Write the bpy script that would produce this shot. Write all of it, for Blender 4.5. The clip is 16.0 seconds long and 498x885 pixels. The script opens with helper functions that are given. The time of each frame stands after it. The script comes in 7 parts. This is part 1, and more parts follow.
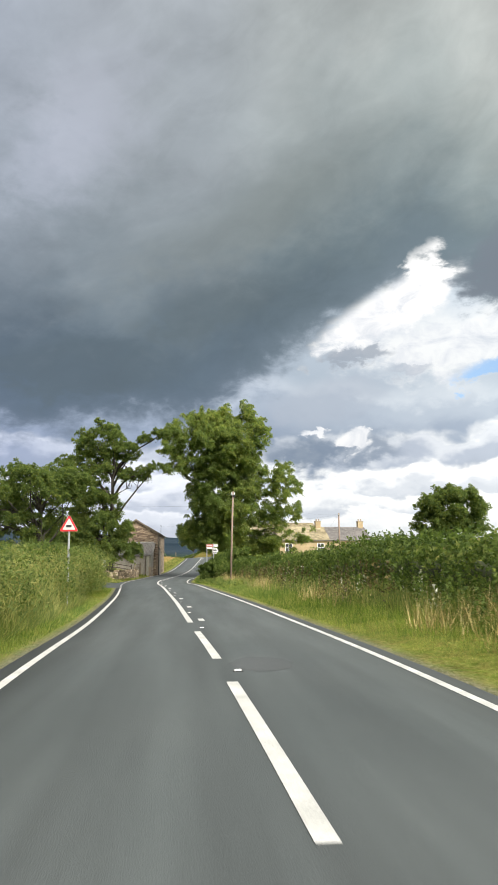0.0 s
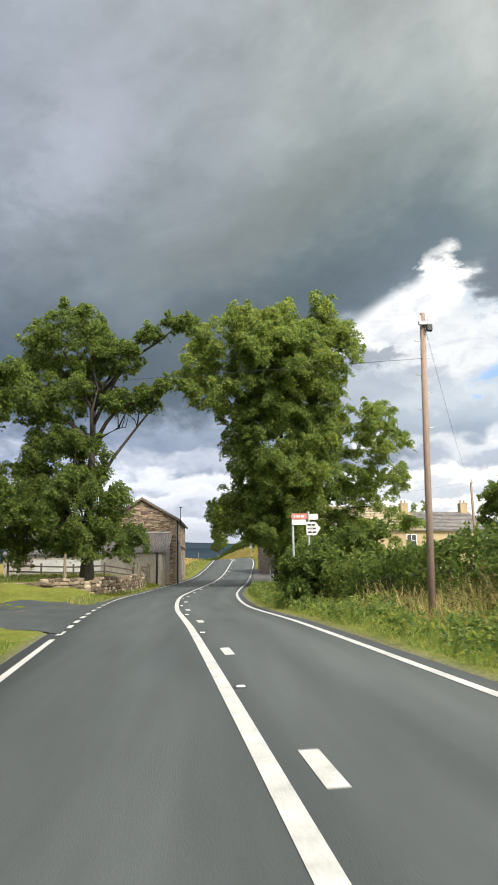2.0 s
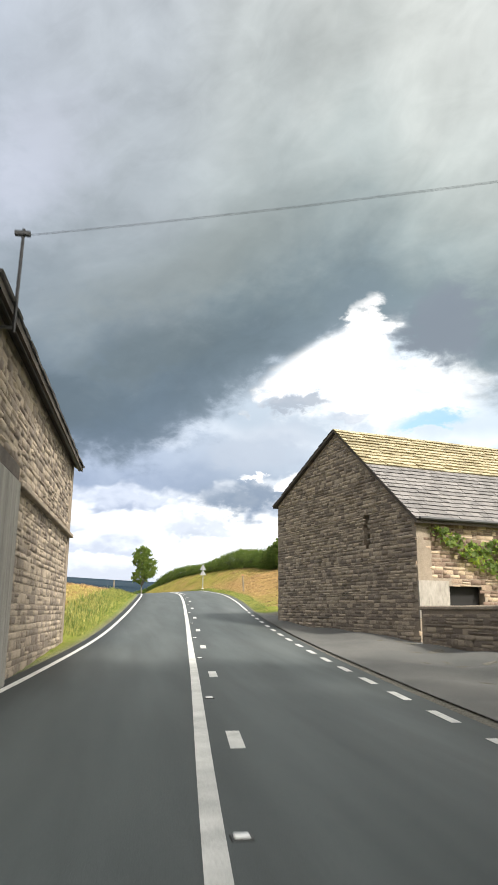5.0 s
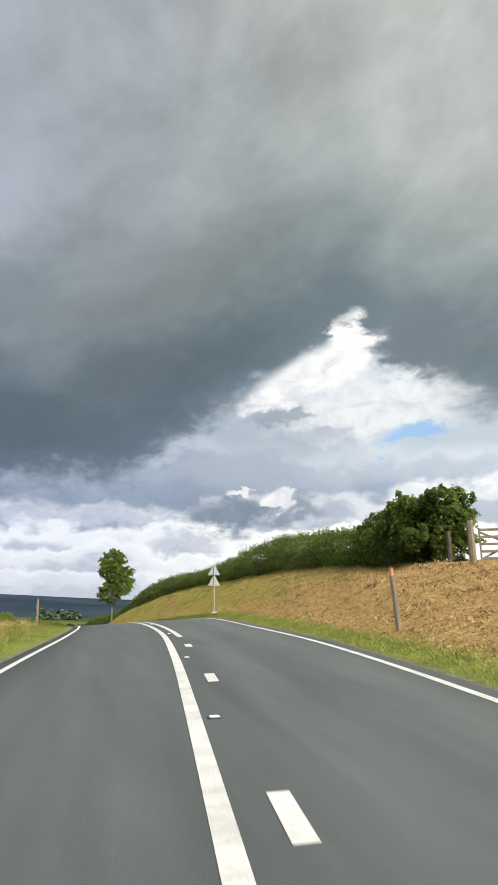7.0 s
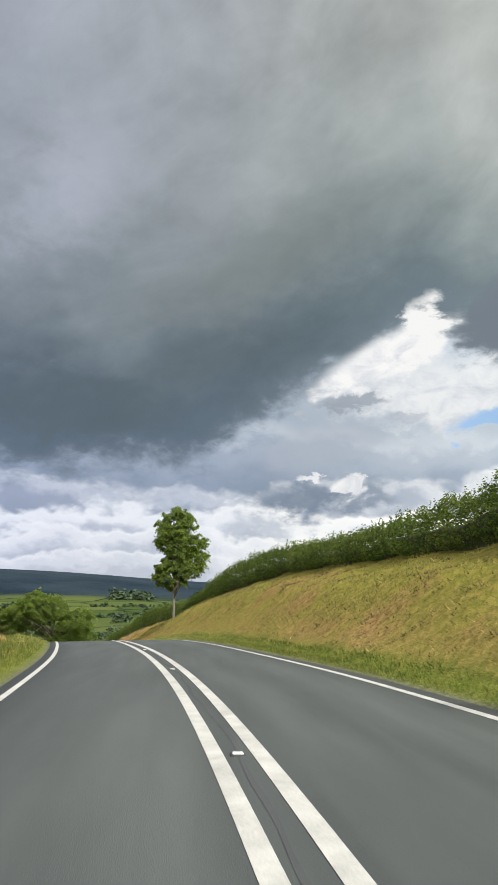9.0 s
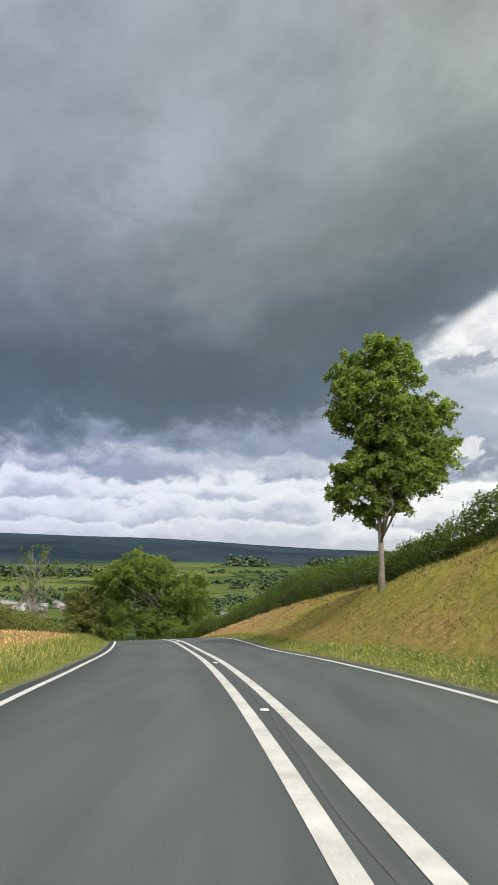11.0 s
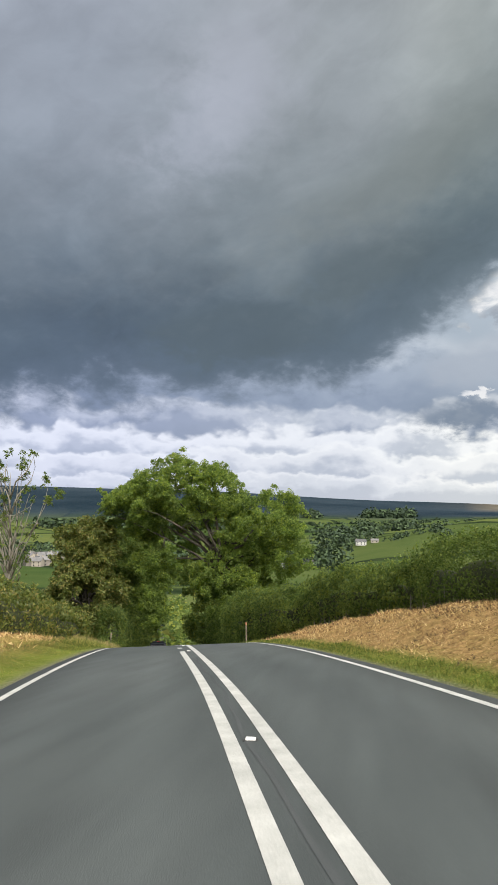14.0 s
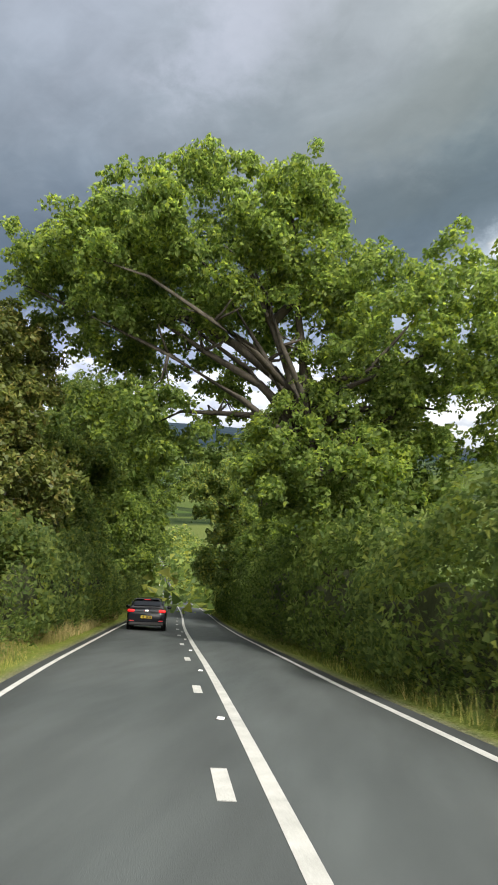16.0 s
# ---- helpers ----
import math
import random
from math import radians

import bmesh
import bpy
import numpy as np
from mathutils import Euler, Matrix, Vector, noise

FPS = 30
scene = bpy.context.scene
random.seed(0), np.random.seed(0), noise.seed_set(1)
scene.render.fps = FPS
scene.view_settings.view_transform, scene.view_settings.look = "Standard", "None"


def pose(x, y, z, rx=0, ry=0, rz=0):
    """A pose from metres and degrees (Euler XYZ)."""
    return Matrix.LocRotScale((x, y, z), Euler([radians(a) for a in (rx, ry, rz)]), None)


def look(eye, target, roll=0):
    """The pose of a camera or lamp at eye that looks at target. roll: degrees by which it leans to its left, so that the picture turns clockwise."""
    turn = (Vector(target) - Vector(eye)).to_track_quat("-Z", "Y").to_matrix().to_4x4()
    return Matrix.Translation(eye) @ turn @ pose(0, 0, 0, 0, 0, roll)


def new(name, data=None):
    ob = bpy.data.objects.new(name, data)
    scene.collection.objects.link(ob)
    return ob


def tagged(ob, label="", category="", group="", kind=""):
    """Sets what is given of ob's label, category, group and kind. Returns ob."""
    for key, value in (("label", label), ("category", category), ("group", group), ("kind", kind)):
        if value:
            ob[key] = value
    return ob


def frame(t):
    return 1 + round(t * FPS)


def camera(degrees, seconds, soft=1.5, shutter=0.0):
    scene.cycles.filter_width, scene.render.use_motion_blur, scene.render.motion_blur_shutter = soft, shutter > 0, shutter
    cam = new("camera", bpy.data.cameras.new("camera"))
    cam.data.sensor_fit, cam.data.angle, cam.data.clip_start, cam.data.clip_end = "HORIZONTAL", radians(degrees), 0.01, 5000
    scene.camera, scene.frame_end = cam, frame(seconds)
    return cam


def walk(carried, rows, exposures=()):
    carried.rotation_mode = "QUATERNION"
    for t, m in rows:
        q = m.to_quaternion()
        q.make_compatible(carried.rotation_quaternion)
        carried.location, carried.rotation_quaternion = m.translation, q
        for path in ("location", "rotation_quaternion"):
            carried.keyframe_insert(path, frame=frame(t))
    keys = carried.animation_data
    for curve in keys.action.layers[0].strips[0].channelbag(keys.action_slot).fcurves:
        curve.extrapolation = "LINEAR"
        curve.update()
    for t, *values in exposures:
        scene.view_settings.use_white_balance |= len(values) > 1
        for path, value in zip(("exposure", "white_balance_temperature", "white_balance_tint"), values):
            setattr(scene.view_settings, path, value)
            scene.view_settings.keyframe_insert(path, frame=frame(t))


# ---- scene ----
cam = camera(39.0, 16.0, soft=1.1, shutter=0.1)
PATH = [
    (0, (1.71, 0.379, 0.084), (1.905, 2.339, 0.43), -0.6),
    (0.5, (1.58, 9.448, 0.178), (1.748, 11.408, 0.538), -0.1),
    (1, (1.333, 17.831, 0.008), (1.466, 19.78, 0.441), 0.3),
    (1.5, (0.941, 25.801, 0.107), (1.11, 27.763, 0.456), 0.0),
    (2, (0.682, 34.546, -0.035), (0.83, 36.508, 0.324), -1.1),
    (2.5, (0.339, 43.528, 0.023), (0.487, 45.484, 0.41), 0.8),
    (3, (0.062, 52.316, 0.034), (0.23, 54.263, 0.458), -0.2),
    (3.5, (-0.274, 59.987, 0.02), (-0.069, 61.932, 0.438), -1.0),
    (4, (-0.399, 68.648, 0.125), (-0.093, 70.588, 0.504), -0.3),
    (4.5, (-0.037, 77.339, 0.153), (0.318, 79.261, 0.577), 0.7),
    (7, (4.293, 126.052, 1.818), (4.694, 127.945, 2.326), -0.9),
    (7.5, (4.665, 134.152, 2.425), (5.064, 136.046, 2.93), -0.1),
    (8, (5.306, 141.875, 2.729), (5.644, 143.787, 3.209), 0.9),
    (8.5, (5.701, 150.482, 3.11), (5.984, 152.412, 3.556), 1.0),
    (9, (5.594, 159.276, 3.402), (5.798, 161.21, 3.869), 1.0),
    (9.5, (5.435, 167.954, 3.434), (5.555, 169.909, 3.839), 1.4),
    (10, (4.777, 176.193, 3.526), (4.792, 178.151, 3.933), 1.5),
    (12.5, (-1.088, 217.75, 1.88), (-1.267, 219.722, 2.156), 1.5),
    (13, (-2.392, 224.156, 1.573), (-2.604, 226.129, 1.824), 2.0),
    (13.5, (-4.516, 231.808, 1.078), (-4.735, 233.783, 1.309), 0.9),
    (14, (-6.001, 240.203, 0.297), (-6.244, 242.173, 0.537), 0.8),
    (14.5, (-8.402, 249.435, -0.528), (-8.656, 251.41, -0.339), 1.5),
    (15, (-10.442, 258.674, -1.562), (-10.7, 260.653, -1.432), 1.6),
    (15.5, (-12.345, 267.239, -2.687), (-12.619, 269.216, -2.561), 1.8),
    (16, (-14.478, 276.04, -4.163), (-14.732, 278.023, -4.101), 3.3),
]
# the road, every ten metres from y = -10: left edge line, centre line, right edge line, height, crossfall
ROAD_L = [0.05, -0.13, -0.38, -0.69, -1.12, -1.63, -2.28, -2.94, -3.13, -2.66, -1.75, -0.63, 0.43, 1.37, 2.20, 2.84, 3.27, 3.43, 3.13, 2.37, 1.06, -0.50, -2.09, -3.84, -5.94, -8.31, -10.74, -13.11, -15.45, -17.83, -20.28, -22.58, -24.77, -26.89, -28.94, -31.14, -33.48, -35.90, -38.40, -40.98, -43.64, -46.38, -49.20, -52.10, -55.08, -58.14, -61.28, -64.50, -67.80, -71.18, -74.64, -78.18, -81.80, -85.50]
ROAD_C = [2.60, 2.55, 2.33, 1.98, 1.60, 1.12, 0.55, -0.05, -0.13, 0.39, 1.29, 2.29, 3.24, 4.22, 5.16, 5.93, 6.47, 6.44, 6.05, 5.26, 4.07, 2.68, 1.14, -0.65, -2.79, -5.16, -7.50, -10.01, -12.41, -14.66, -16.92, -19.27, -21.59, -23.83, -25.98, -28.24, -30.58, -33.00, -35.50, -38.08, -40.74, -43.48, -46.30, -49.20, -52.18, -55.24, -58.38, -61.60, -64.90, -68.28, -71.74, -75.28, -78.90, -82.60]
ROAD_R = [4.76, 4.84, 4.82, 4.61, 4.20, 3.60, 2.93, 2.42, 2.62, 3.33, 4.31, 5.33, 6.27, 7.22, 8.16, 8.91, 9.37, 9.46, 8.94, 8.05, 6.92, 5.56, 3.90, 2.05, 0.07, -2.11, -4.52, -7.07, -9.59, -12.00, -14.37, -16.62, -18.80, -20.94, -23.04, -25.34, -27.68, -30.10, -32.60, -35.18, -37.84, -40.58, -43.40, -46.30, -49.28, -52.34, -55.48, -58.70, -62.00, -65.38, -68.84, -72.38, -76.00, -79.70]
ROAD_Z = [-1.49, -1.35, -1.29, -1.35, -1.35, -1.32, -1.24, -1.27, -1.23, -1.22, -1.10, -0.91, -0.55, 0.05, 0.76, 1.33, 1.72, 2.06, 2.18, 2.13, 1.99, 1.71, 1.11, 0.41, -0.20, -1.00, -1.99, -3.19, -4.65, -6.44, -8.43, -10.46, -12.48, -14.46, -16.40, -18.20, -20.00, -21.80, -23.60, -25.40, -27.20, -29.00, -30.80, -32.15, -33.05, -33.50, -33.50, -33.20, -32.90, -32.60, -32.30, -32.00, -31.70, -31.40]
ROAD_K = [-0.03, -0.02, -0.01, 0.01, 0.02, 0.03, 0.03, 0.01, 0.01, 0.01, 0.00, 0.00, 0.01, 0.01, 0.02, 0.03, 0.04, 0.06, 0.05, 0.04, 0.04, 0.03, 0.04, 0.04, 0.06, 0.06, 0.06, 0.07, 0.07, 0.07, 0.05, 0.04, 0.02, 0.01, -0.01, 0.00, 0.00, 0.00, 0.00, 0.00, 0.00, 0.00, 0.00, 0.00, 0.00, 0.00, 0.00, 0.00, 0.00, 0.00, 0.00, 0.00, 0.00, 0.00]
walk(cam, [(t, look(eye, target, roll)) for t, eye, target, roll in PATH],
     [(0.0, 0.10), (2.5, 0.12), (3.5, 0.32), (4.5, 0.50), (7.0, 0.0), (8.0, -0.10), (13.0, -0.12), (14.5, -0.05), (15.2, 0.06), (16.0, 0.32)])

# ---- sky, sun ----
SUN_AZ, SUN_EL = radians(150), radians(43)      # azimuth clockwise from +y

SUN_DIR = Vector((math.sin(SUN_AZ) * math.cos(SUN_EL), math.cos(SUN_AZ) * math.cos(SUN_EL), math.sin(SUN_EL)))


def build_world():
    world = bpy.data.worlds.new("world")
    scene.world = world
    world.use_nodes = True
    nt = world.node_tree
    nt.nodes.clear()
    N, K = nt.nodes.new, nt.links.new

    def math(op, a, b=None, c=None):
        n = N("ShaderNodeMath")
        n.operation = op
        for i, v in enumerate((a, b, c)):
            if v is None:
                continue
            if isinstance(v, (int, float)):
                n.inputs[i].default_value = v
            else:
                K(v, n.inputs[i])
        return n.outputs[0]

    def mix(fac, a, b):
        n = N("ShaderNodeMix")
        n.data_type = "RGBA"
        if isinstance(fac, (int, float)):
            n.inputs[0].default_value = fac
        else:
            K(fac, n.inputs[0])
        for i, v in ((6, a), (7, b)):
            if isinstance(v, tuple):
                n.inputs[i].default_value = (*v, 1)
            else:
                K(v, n.inputs[i])
        return n.outputs[2]

    def noise_at(vec, scale, detail, rough=0.55, dist=0.0):
        n = N("ShaderNodeTexNoise")
        K(vec, n.inputs["Vector"])
        n.inputs["Scale"].default_value, n.inputs["Detail"].default_value = scale, detail
        n.inputs["Roughness"].default_value, n.inputs["Distortion"].default_value = rough, dist
        return n.outputs["Fac"]

    def ramp(fac, stops, mode="EASE"):
        n = N("ShaderNodeValToRGB")
        n.color_ramp.interpolation = mode
        e = n.color_ramp.elements
        while len(e) < len(stops):
            e.new(0.5)
        for el, (p, c) in zip(e, stops):
            el.position, el.color = p, (*(c if isinstance(c, tuple) else (c, c, c)), 1)
        K(fac, n.inputs[0])
        return n.outputs[0]

    coord = N("ShaderNodeTexCoord").outputs["Generated"]
    sep = N("ShaderNodeSeparateXYZ")
    K(coord, sep.inputs[0])
    x, y, z = sep.outputs
    az = math("MULTIPLY", math("ARCTAN2", x, y), 57.2958)
    el = math("MULTIPLY", math("ARCSINE", z), 57.2958)
    def coords(kx, ky):
        n = N("ShaderNodeCombineXYZ")
        K(math("MULTIPLY", az, kx), n.inputs[0])
        K(math("MULTIPLY", el, ky), n.inputs[1])
        return n.outputs[0]

    soft_n = noise_at(coords(0.06, 0.09), 1.0, 3, 0.5, 0.3)       # slow billows of the high sheet
    mid = noise_at(coords(0.16, 0.26), 1.0, 6, 0.58, 0.35)         # cumulus
    fine = noise_at(coords(0.5, 0.8), 1.0, 5, 0.6, 0.2)
    warp_a = math("ADD", math("MULTIPLY_ADD", mid, 9.0, -4.5), math("MULTIPLY_ADD", fine, 4.0, -2.0))
    warp_e = math("ADD", math("MULTIPLY_ADD", mid, 4.4, -2.2), math("MULTIPLY_ADD", fine, 3.4, -1.7))
    azw, elw = math("ADD", az, warp_a), math("ADD", el, warp_e)
    def tilted(ka, ke, turn):
        """Coordinates for streaks that climb to the right."""
        n = N("ShaderNodeCombineXYZ")
        K(math("ADD", math("MULTIPLY", az, ka), math("MULTIPLY", el, turn * ka)), n.inputs[0])
        K(math("SUBTRACT", math("MULTIPLY", el, ke), math("MULTIPLY", az, turn * ke)), n.inputs[1])
        return n.outputs[0]

    def by_az(stops, mode="B_SPLINE"):
        return ramp(math("MULTIPLY_ADD", az, 1 / 120.0, 0.5), [(a / 120.0 + 0.5, v) for a, v in stops], mode)

    def times(a, b):
        n = N("ShaderNodeMix")
        n.data_type, n.blend_type = "RGBA", "MULTIPLY"
        n.inputs[0].default_value = 1.0
        K(a, n.inputs[6]), K(b, n.inputs[7])
        return n.outputs[2]

    # the lower edge of the dark sheet, by azimuth from -60 to 60 degrees
    edge = math("MULTIPLY", by_az([(-60, 10 / 60), (-30, 10.4 / 60), (-12, 11.4 / 60), (0, 12.2 / 60), (6, 15.0 / 60), (12, 18.8 / 60), (17, 21.2 / 60), (21.5, 24.4 / 60), (25, 20 / 60), (31, 17 / 60), (60, 14 / 60)]), 60.0)
    up = math("SUBTRACT", math("ADD", math("ADD", el, math("MULTIPLY_ADD", fine, 1.8, -0.9)), math("ADD", math("MULTIPLY_ADD", mid, 7.0, -3.5), math("MULTIPLY_ADD", soft_n, 7.0, -3.5))), edge)
    layer = ramp(math("MULTIPLY_ADD", up, 1 / 60.0, 0.4), [(0.0, (0.30, 0.35, 0.42)), (0.385, (0.24, 0.285, 0.34)), (0.42, (0.128, 0.168, 0.204)), (0.48, (0.126, 0.165, 0.192)), (0.535, (0.190, 0.228, 0.246)), (0.60, (0.245, 0.280, 0.290)), (0.72, (0.345, 0.372, 0.378)), (1.0, (0.455, 0.470, 0.475))], "B_SPLINE")

    def bank(top, rough_up, ka, ke, seed, stops, deep, soft_px=0.5):
        """A bank of cumulus: cauliflower heads up to about the height top, lit heads over greyer bases deep degrees below."""
        vec = N("ShaderNodeVectorMath")
        vec.operation = "ADD"
        K(coords(ka, ke), vec.inputs[0])
        vec.inputs[1].default_value = (seed * 7.3, seed * 3.1, 0.0)
        heads = N("ShaderNodeTexVoronoi")
        heads.voronoi_dimensions, heads.feature, heads.normalize = "2D", "SMOOTH_F1", True
        heads.inputs["Scale"].default_value, heads.inputs["Detail"].default_value = 1.0, 3.0
        heads.inputs["Roughness"].default_value, heads.inputs["Smoothness"].default_value = 0.55, 0.5
        wob = N("ShaderNodeVectorMath")
        wob.operation = "MULTIPLY_ADD"
        tex = N("ShaderNodeTexNoise")
        K(vec.outputs[0], tex.inputs["Vector"])
        tex.inputs["Scale"].default_value, tex.inputs["Detail"].default_value = 1.6, 5
        K(tex.outputs["Color"], wob.inputs[0])
        wob.inputs[1].default_value = (0.55, 0.55, 0.0)
        K(vec.outputs[0], wob.inputs[2])
        K(wob.outputs[0], heads.inputs["Vector"])
        slow = noise_at(vec.outputs[0], 0.4, 4, 0.55)
        lump = math("ADD", math("MULTIPLY_ADD", heads.outputs["Distance"], -1.3, 0.65), math("MULTIPLY_ADD", slow, 3.4, -1.7))
        d = math("SUBTRACT", math("ADD", math("MULTIPLY", lump, rough_up), top), el)
        mask = ramp(math("MULTIPLY_ADD", d, 0.1, 0.5), [(0.5 - 0.05 * soft_px, 0.0), (0.5 + 0.07 * soft_px, 1.0)])
        shade = math("ADD", math("DIVIDE", d, deep), math("MULTIPLY_ADD", fine, 0.5, -0.25))
        return mask, ramp(shade, stops, "EASE")

    under = ramp(math("MULTIPLY_ADD", math("ADD", up, math("MULTIPLY_ADD", fine, 3.0, -1.5)), 1 / 60.0, 0.4), [(0.362, 1.0), (0.415, 0.0)])
    low = ramp(math("DIVIDE", el, 22.0), [(0.0, (0.70, 0.72, 0.75)), (0.35, (0.46, 0.51, 0.58)), (0.6, (0.40, 0.46, 0.54)), (1.0, (0.52, 0.58, 0.66))])
    for top, rough_up, ka, ke, seed, deep, soft_px, stops in (
            (13.4, 3.4, 0.13, 0.18, 1, 5.0, 3.0, [(0.0, (0.62, 0.66, 0.72)), (0.35, (0.41, 0.465, 0.55)), (1.0, (0.30, 0.355, 0.45))]),
            (9.6, 2.6, 0.22, 0.32, 2, 3.2, 1.1, [(0.0, (0.84, 0.85, 0.87)), (0.18, (0.62, 0.65, 0.71)), (0.6, (0.40, 0.445, 0.535)), (1.0, (0.37, 0.415, 0.50))]),
            (7.3, 2.2, 0.27, 0.42, 3, 2.6, 0.7, [(0.0, (1.0, 0.99, 0.98)), (0.3, (0.92, 0.92, 0.93)), (0.75, (0.60, 0.63, 0.69)), (1.0, (0.53, 0.565, 0.63))]),
            (5.6, 1.6, 0.36, 0.6, 4, 2.2, 0.5, [(0.0, (1.0, 0.99, 0.97)), (0.35, (0.88, 0.88, 0.89)), (1.0, (0.57, 0.60, 0.66))]),
            (3.9, 1.1, 0.5, 0.85, 5, 1.6, 0.4, [(0.0, (0.95, 0.94, 0.93)), (0.5, (0.78, 0.79, 0.81)), (1.0, (0.62, 0.64, 0.68))])):
        m, c = bank(top, rough_up, ka, ke, seed, stops, deep, soft_px)
        low = mix(m, low, c)
    layer = mix(under, layer, low)
    # slow light and dark in the high sheet, and finer wisps drawn out along it
    streak = noise_at(tilted(0.055, 0.10, 0.40), 1.0, 5, 0.52, 0.8)
    wisp = noise_at(tilted(0.20, 0.34, 0.4), 1.0, 6, 0.6, 0.9)
    sheet_tone = math("ADD", math("MULTIPLY", soft_n, 0.35), math("ADD", math("MULTIPLY", streak, 0.45), math("MULTIPLY", wisp, 0.2)))
    high = ramp(math("MULTIPLY_ADD", up, 1 / 60.0, 0.4), [(0.40, 0.0), (0.47, 1.0)])
    layer = mix(high, layer, times(layer, ramp(sheet_tone, [(0.36, 0.80), (0.64, 1.19)], "LINEAR")))
    # the sheet is bluer to the left, paler and warmer to the right
    layer = times(layer, by_az([(-24, (0.88, 0.93, 1.09)), (0, (0.94, 0.98, 1.05)), (12, (1.08, 1.10, 1.09)), (19, (1.25, 1.25, 1.21)), (27, (1.42, 1.41, 1.34))], "EASE"))

    def blob(a0, e0, ra, re, slant, lo, hi):
        """A ragged cloud shape round one direction."""
        p, q = math("SUBTRACT", azw, a0), math("SUBTRACT", elw, e0)
        q = math("SUBTRACT", q, math("MULTIPLY", p, slant))
        p, q = math("DIVIDE", p, ra), math("DIVIDE", q, re)
        g = math("EXPONENT", math("MULTIPLY", math("ADD", math("MULTIPLY", p, p), math("MULTIPLY", q, q)), -1.0))
        g = math("ADD", g, math("MULTIPLY_ADD", fine, 0.5, -0.25))
        return ramp(g, [(lo, 0.0), (hi, 1.0)])

    curl = noise_at(coords(0.30, 0.5), 1.0, 6, 0.6, 0.6)
    shade = ramp(curl, [(0.32, (0.68, 0.72, 0.78)), (0.46, (0.90, 0.91, 0.93)), (0.56, (1.02, 1.02, 1.0))], "LINEAR")

    def over(a0, e0, ra, re, slant, lo, hi, k, colour):
        nonlocal layer
        layer = mix(math("MULTIPLY", blob(a0, e0, ra, re, slant, lo, hi), k), layer, colour)

    over(-11.0, 31.0, 5.0, 3.6, 0.3, 0.0, 1.0, 0.50, (0.46, 0.50, 0.60))      # pale lavender billows in the high sheet
    over(-8.0, 35.0, 5.0, 4.6, 0.2, 0.0, 1.0, 0.50, (0.50, 0.53, 0.62))
    over(6.0, 27.5, 12.0, 3.2, 0.38, 0.1, 1.0, 0.40, (0.225, 0.255, 0.25))   # a darker fold across the sheet
    over(2.0, 20.5, 7.0, 2.4, 0.30, 0.25, 0.8, 0.55, (0.122, 0.158, 0.178))   # ragged dark scud over the edge
    over(-8.0, 15.8, 9.0, 2.6, 0.05, 0.2, 0.8, 0.55, (0.112, 0.148, 0.175))
    over(22.0, 17.0, 8.0, 3.0, 0.0, 0.15, 0.85, 0.75, shade)                   # the bright break
    over(17.5, 20.0, 5.6, 1.9, 0.42, 0.18, 0.66, 1.0, shade)
    over(20.9, 22.1, 1.9, 2.6, 0.10, 0.22, 0.58, 1.0, (1.0, 1.0, 0.99))
    over(14.9, 16.9, 3.6, 0.9, 0.12, 0.30, 0.68, 0.80, (0.34, 0.385, 0.45))
    over(18.6, 15.2, 2.6, 0.7, 0.1, 0.35, 0.75, 0.5, (0.42, 0.47, 0.55))
    over(12.0, 13.2, 5.0, 1.9, 0.1, 0.15, 0.9, 0.55, (0.46, 0.51, 0.59))
    over(10.6, 9.0, 4.4, 1.5, 0.0, 0.10, 0.95, 0.9, (0.195, 0.255, 0.345))   # dark blue-grey shred and the puffs on it
    over(16.4, 9.4, 2.8, 1.3, 0.0, 0.12, 0.95, 0.8, (0.24, 0.30, 0.39))
    over(11.6, 10.8, 1.5, 0.65, 0.1, 0.38, 0.75, 0.95, shade)
    over(14.0, 9.7, 1.3, 1.2, 0.4, 0.36, 0.72, 0.9, shade)
    over(27.6, 22.2, 4.2, 3.2, 0.0, 0.2, 0.75, 0.85, (0.20, 0.232, 0.275))
    sky = N("ShaderNodeTexSky")
    sky.sky_type, sky.sun_disc = "NISHITA", False
    sky.sun_elevation, sky.sun_rotation = SUN_EL, SUN_AZ
    blue = N("ShaderNodeMix")
    blue.data_type, blue.blend_type = "RGBA", "MULTIPLY"
    blue.inputs[0].default_value = 1.0
    K(sky.outputs[0], blue.inputs[6])
    blue.inputs[7].default_value = (0.17, 0.19, 0.2, 1)
    layer = mix(math("MULTIPLY", blob(26.2, 14.9, 3.6, 1.0, 0.1, 0.3, 0.8), 0.85), layer, blue.outputs[2])
    # unseen broken cloud round the sun, behind the view, brightened to add soft fill light
    dot = N("ShaderNodeVectorMath")
    dot.operation = "DOT_PRODUCT"
    K(coord, dot.inputs[0])
    dot.inputs[1].default_value = (SUN_DIR.x, SUN_DIR.y, SUN_DIR.z)
    layer = mix(ramp(dot.outputs["Value"], [(0.25, 0.0), (0.95, 1.0)]), layer, (3.1, 3.0, 2.8))
    bg = N("ShaderNodeBackground")
    K(layer, bg.inputs[0])
    bg.inputs[1].default_value = 1.0
    K(bg.outputs[0], N("ShaderNodeOutputWorld").inputs[0])


build_world()
sun_data = bpy.data.lights.new("sun", "SUN")
sun_data.energy, sun_data.angle, sun_data.color = 4.5, radians(6.0), (1.0, 0.95, 0.86)
sun = new("sun", sun_data)
sun.matrix_world = look((0, 0, 0), (-math.sin(SUN_AZ) * math.cos(SUN_EL), -math.cos(SUN_AZ) * math.cos(SUN_EL), -math.sin(SUN_EL)))


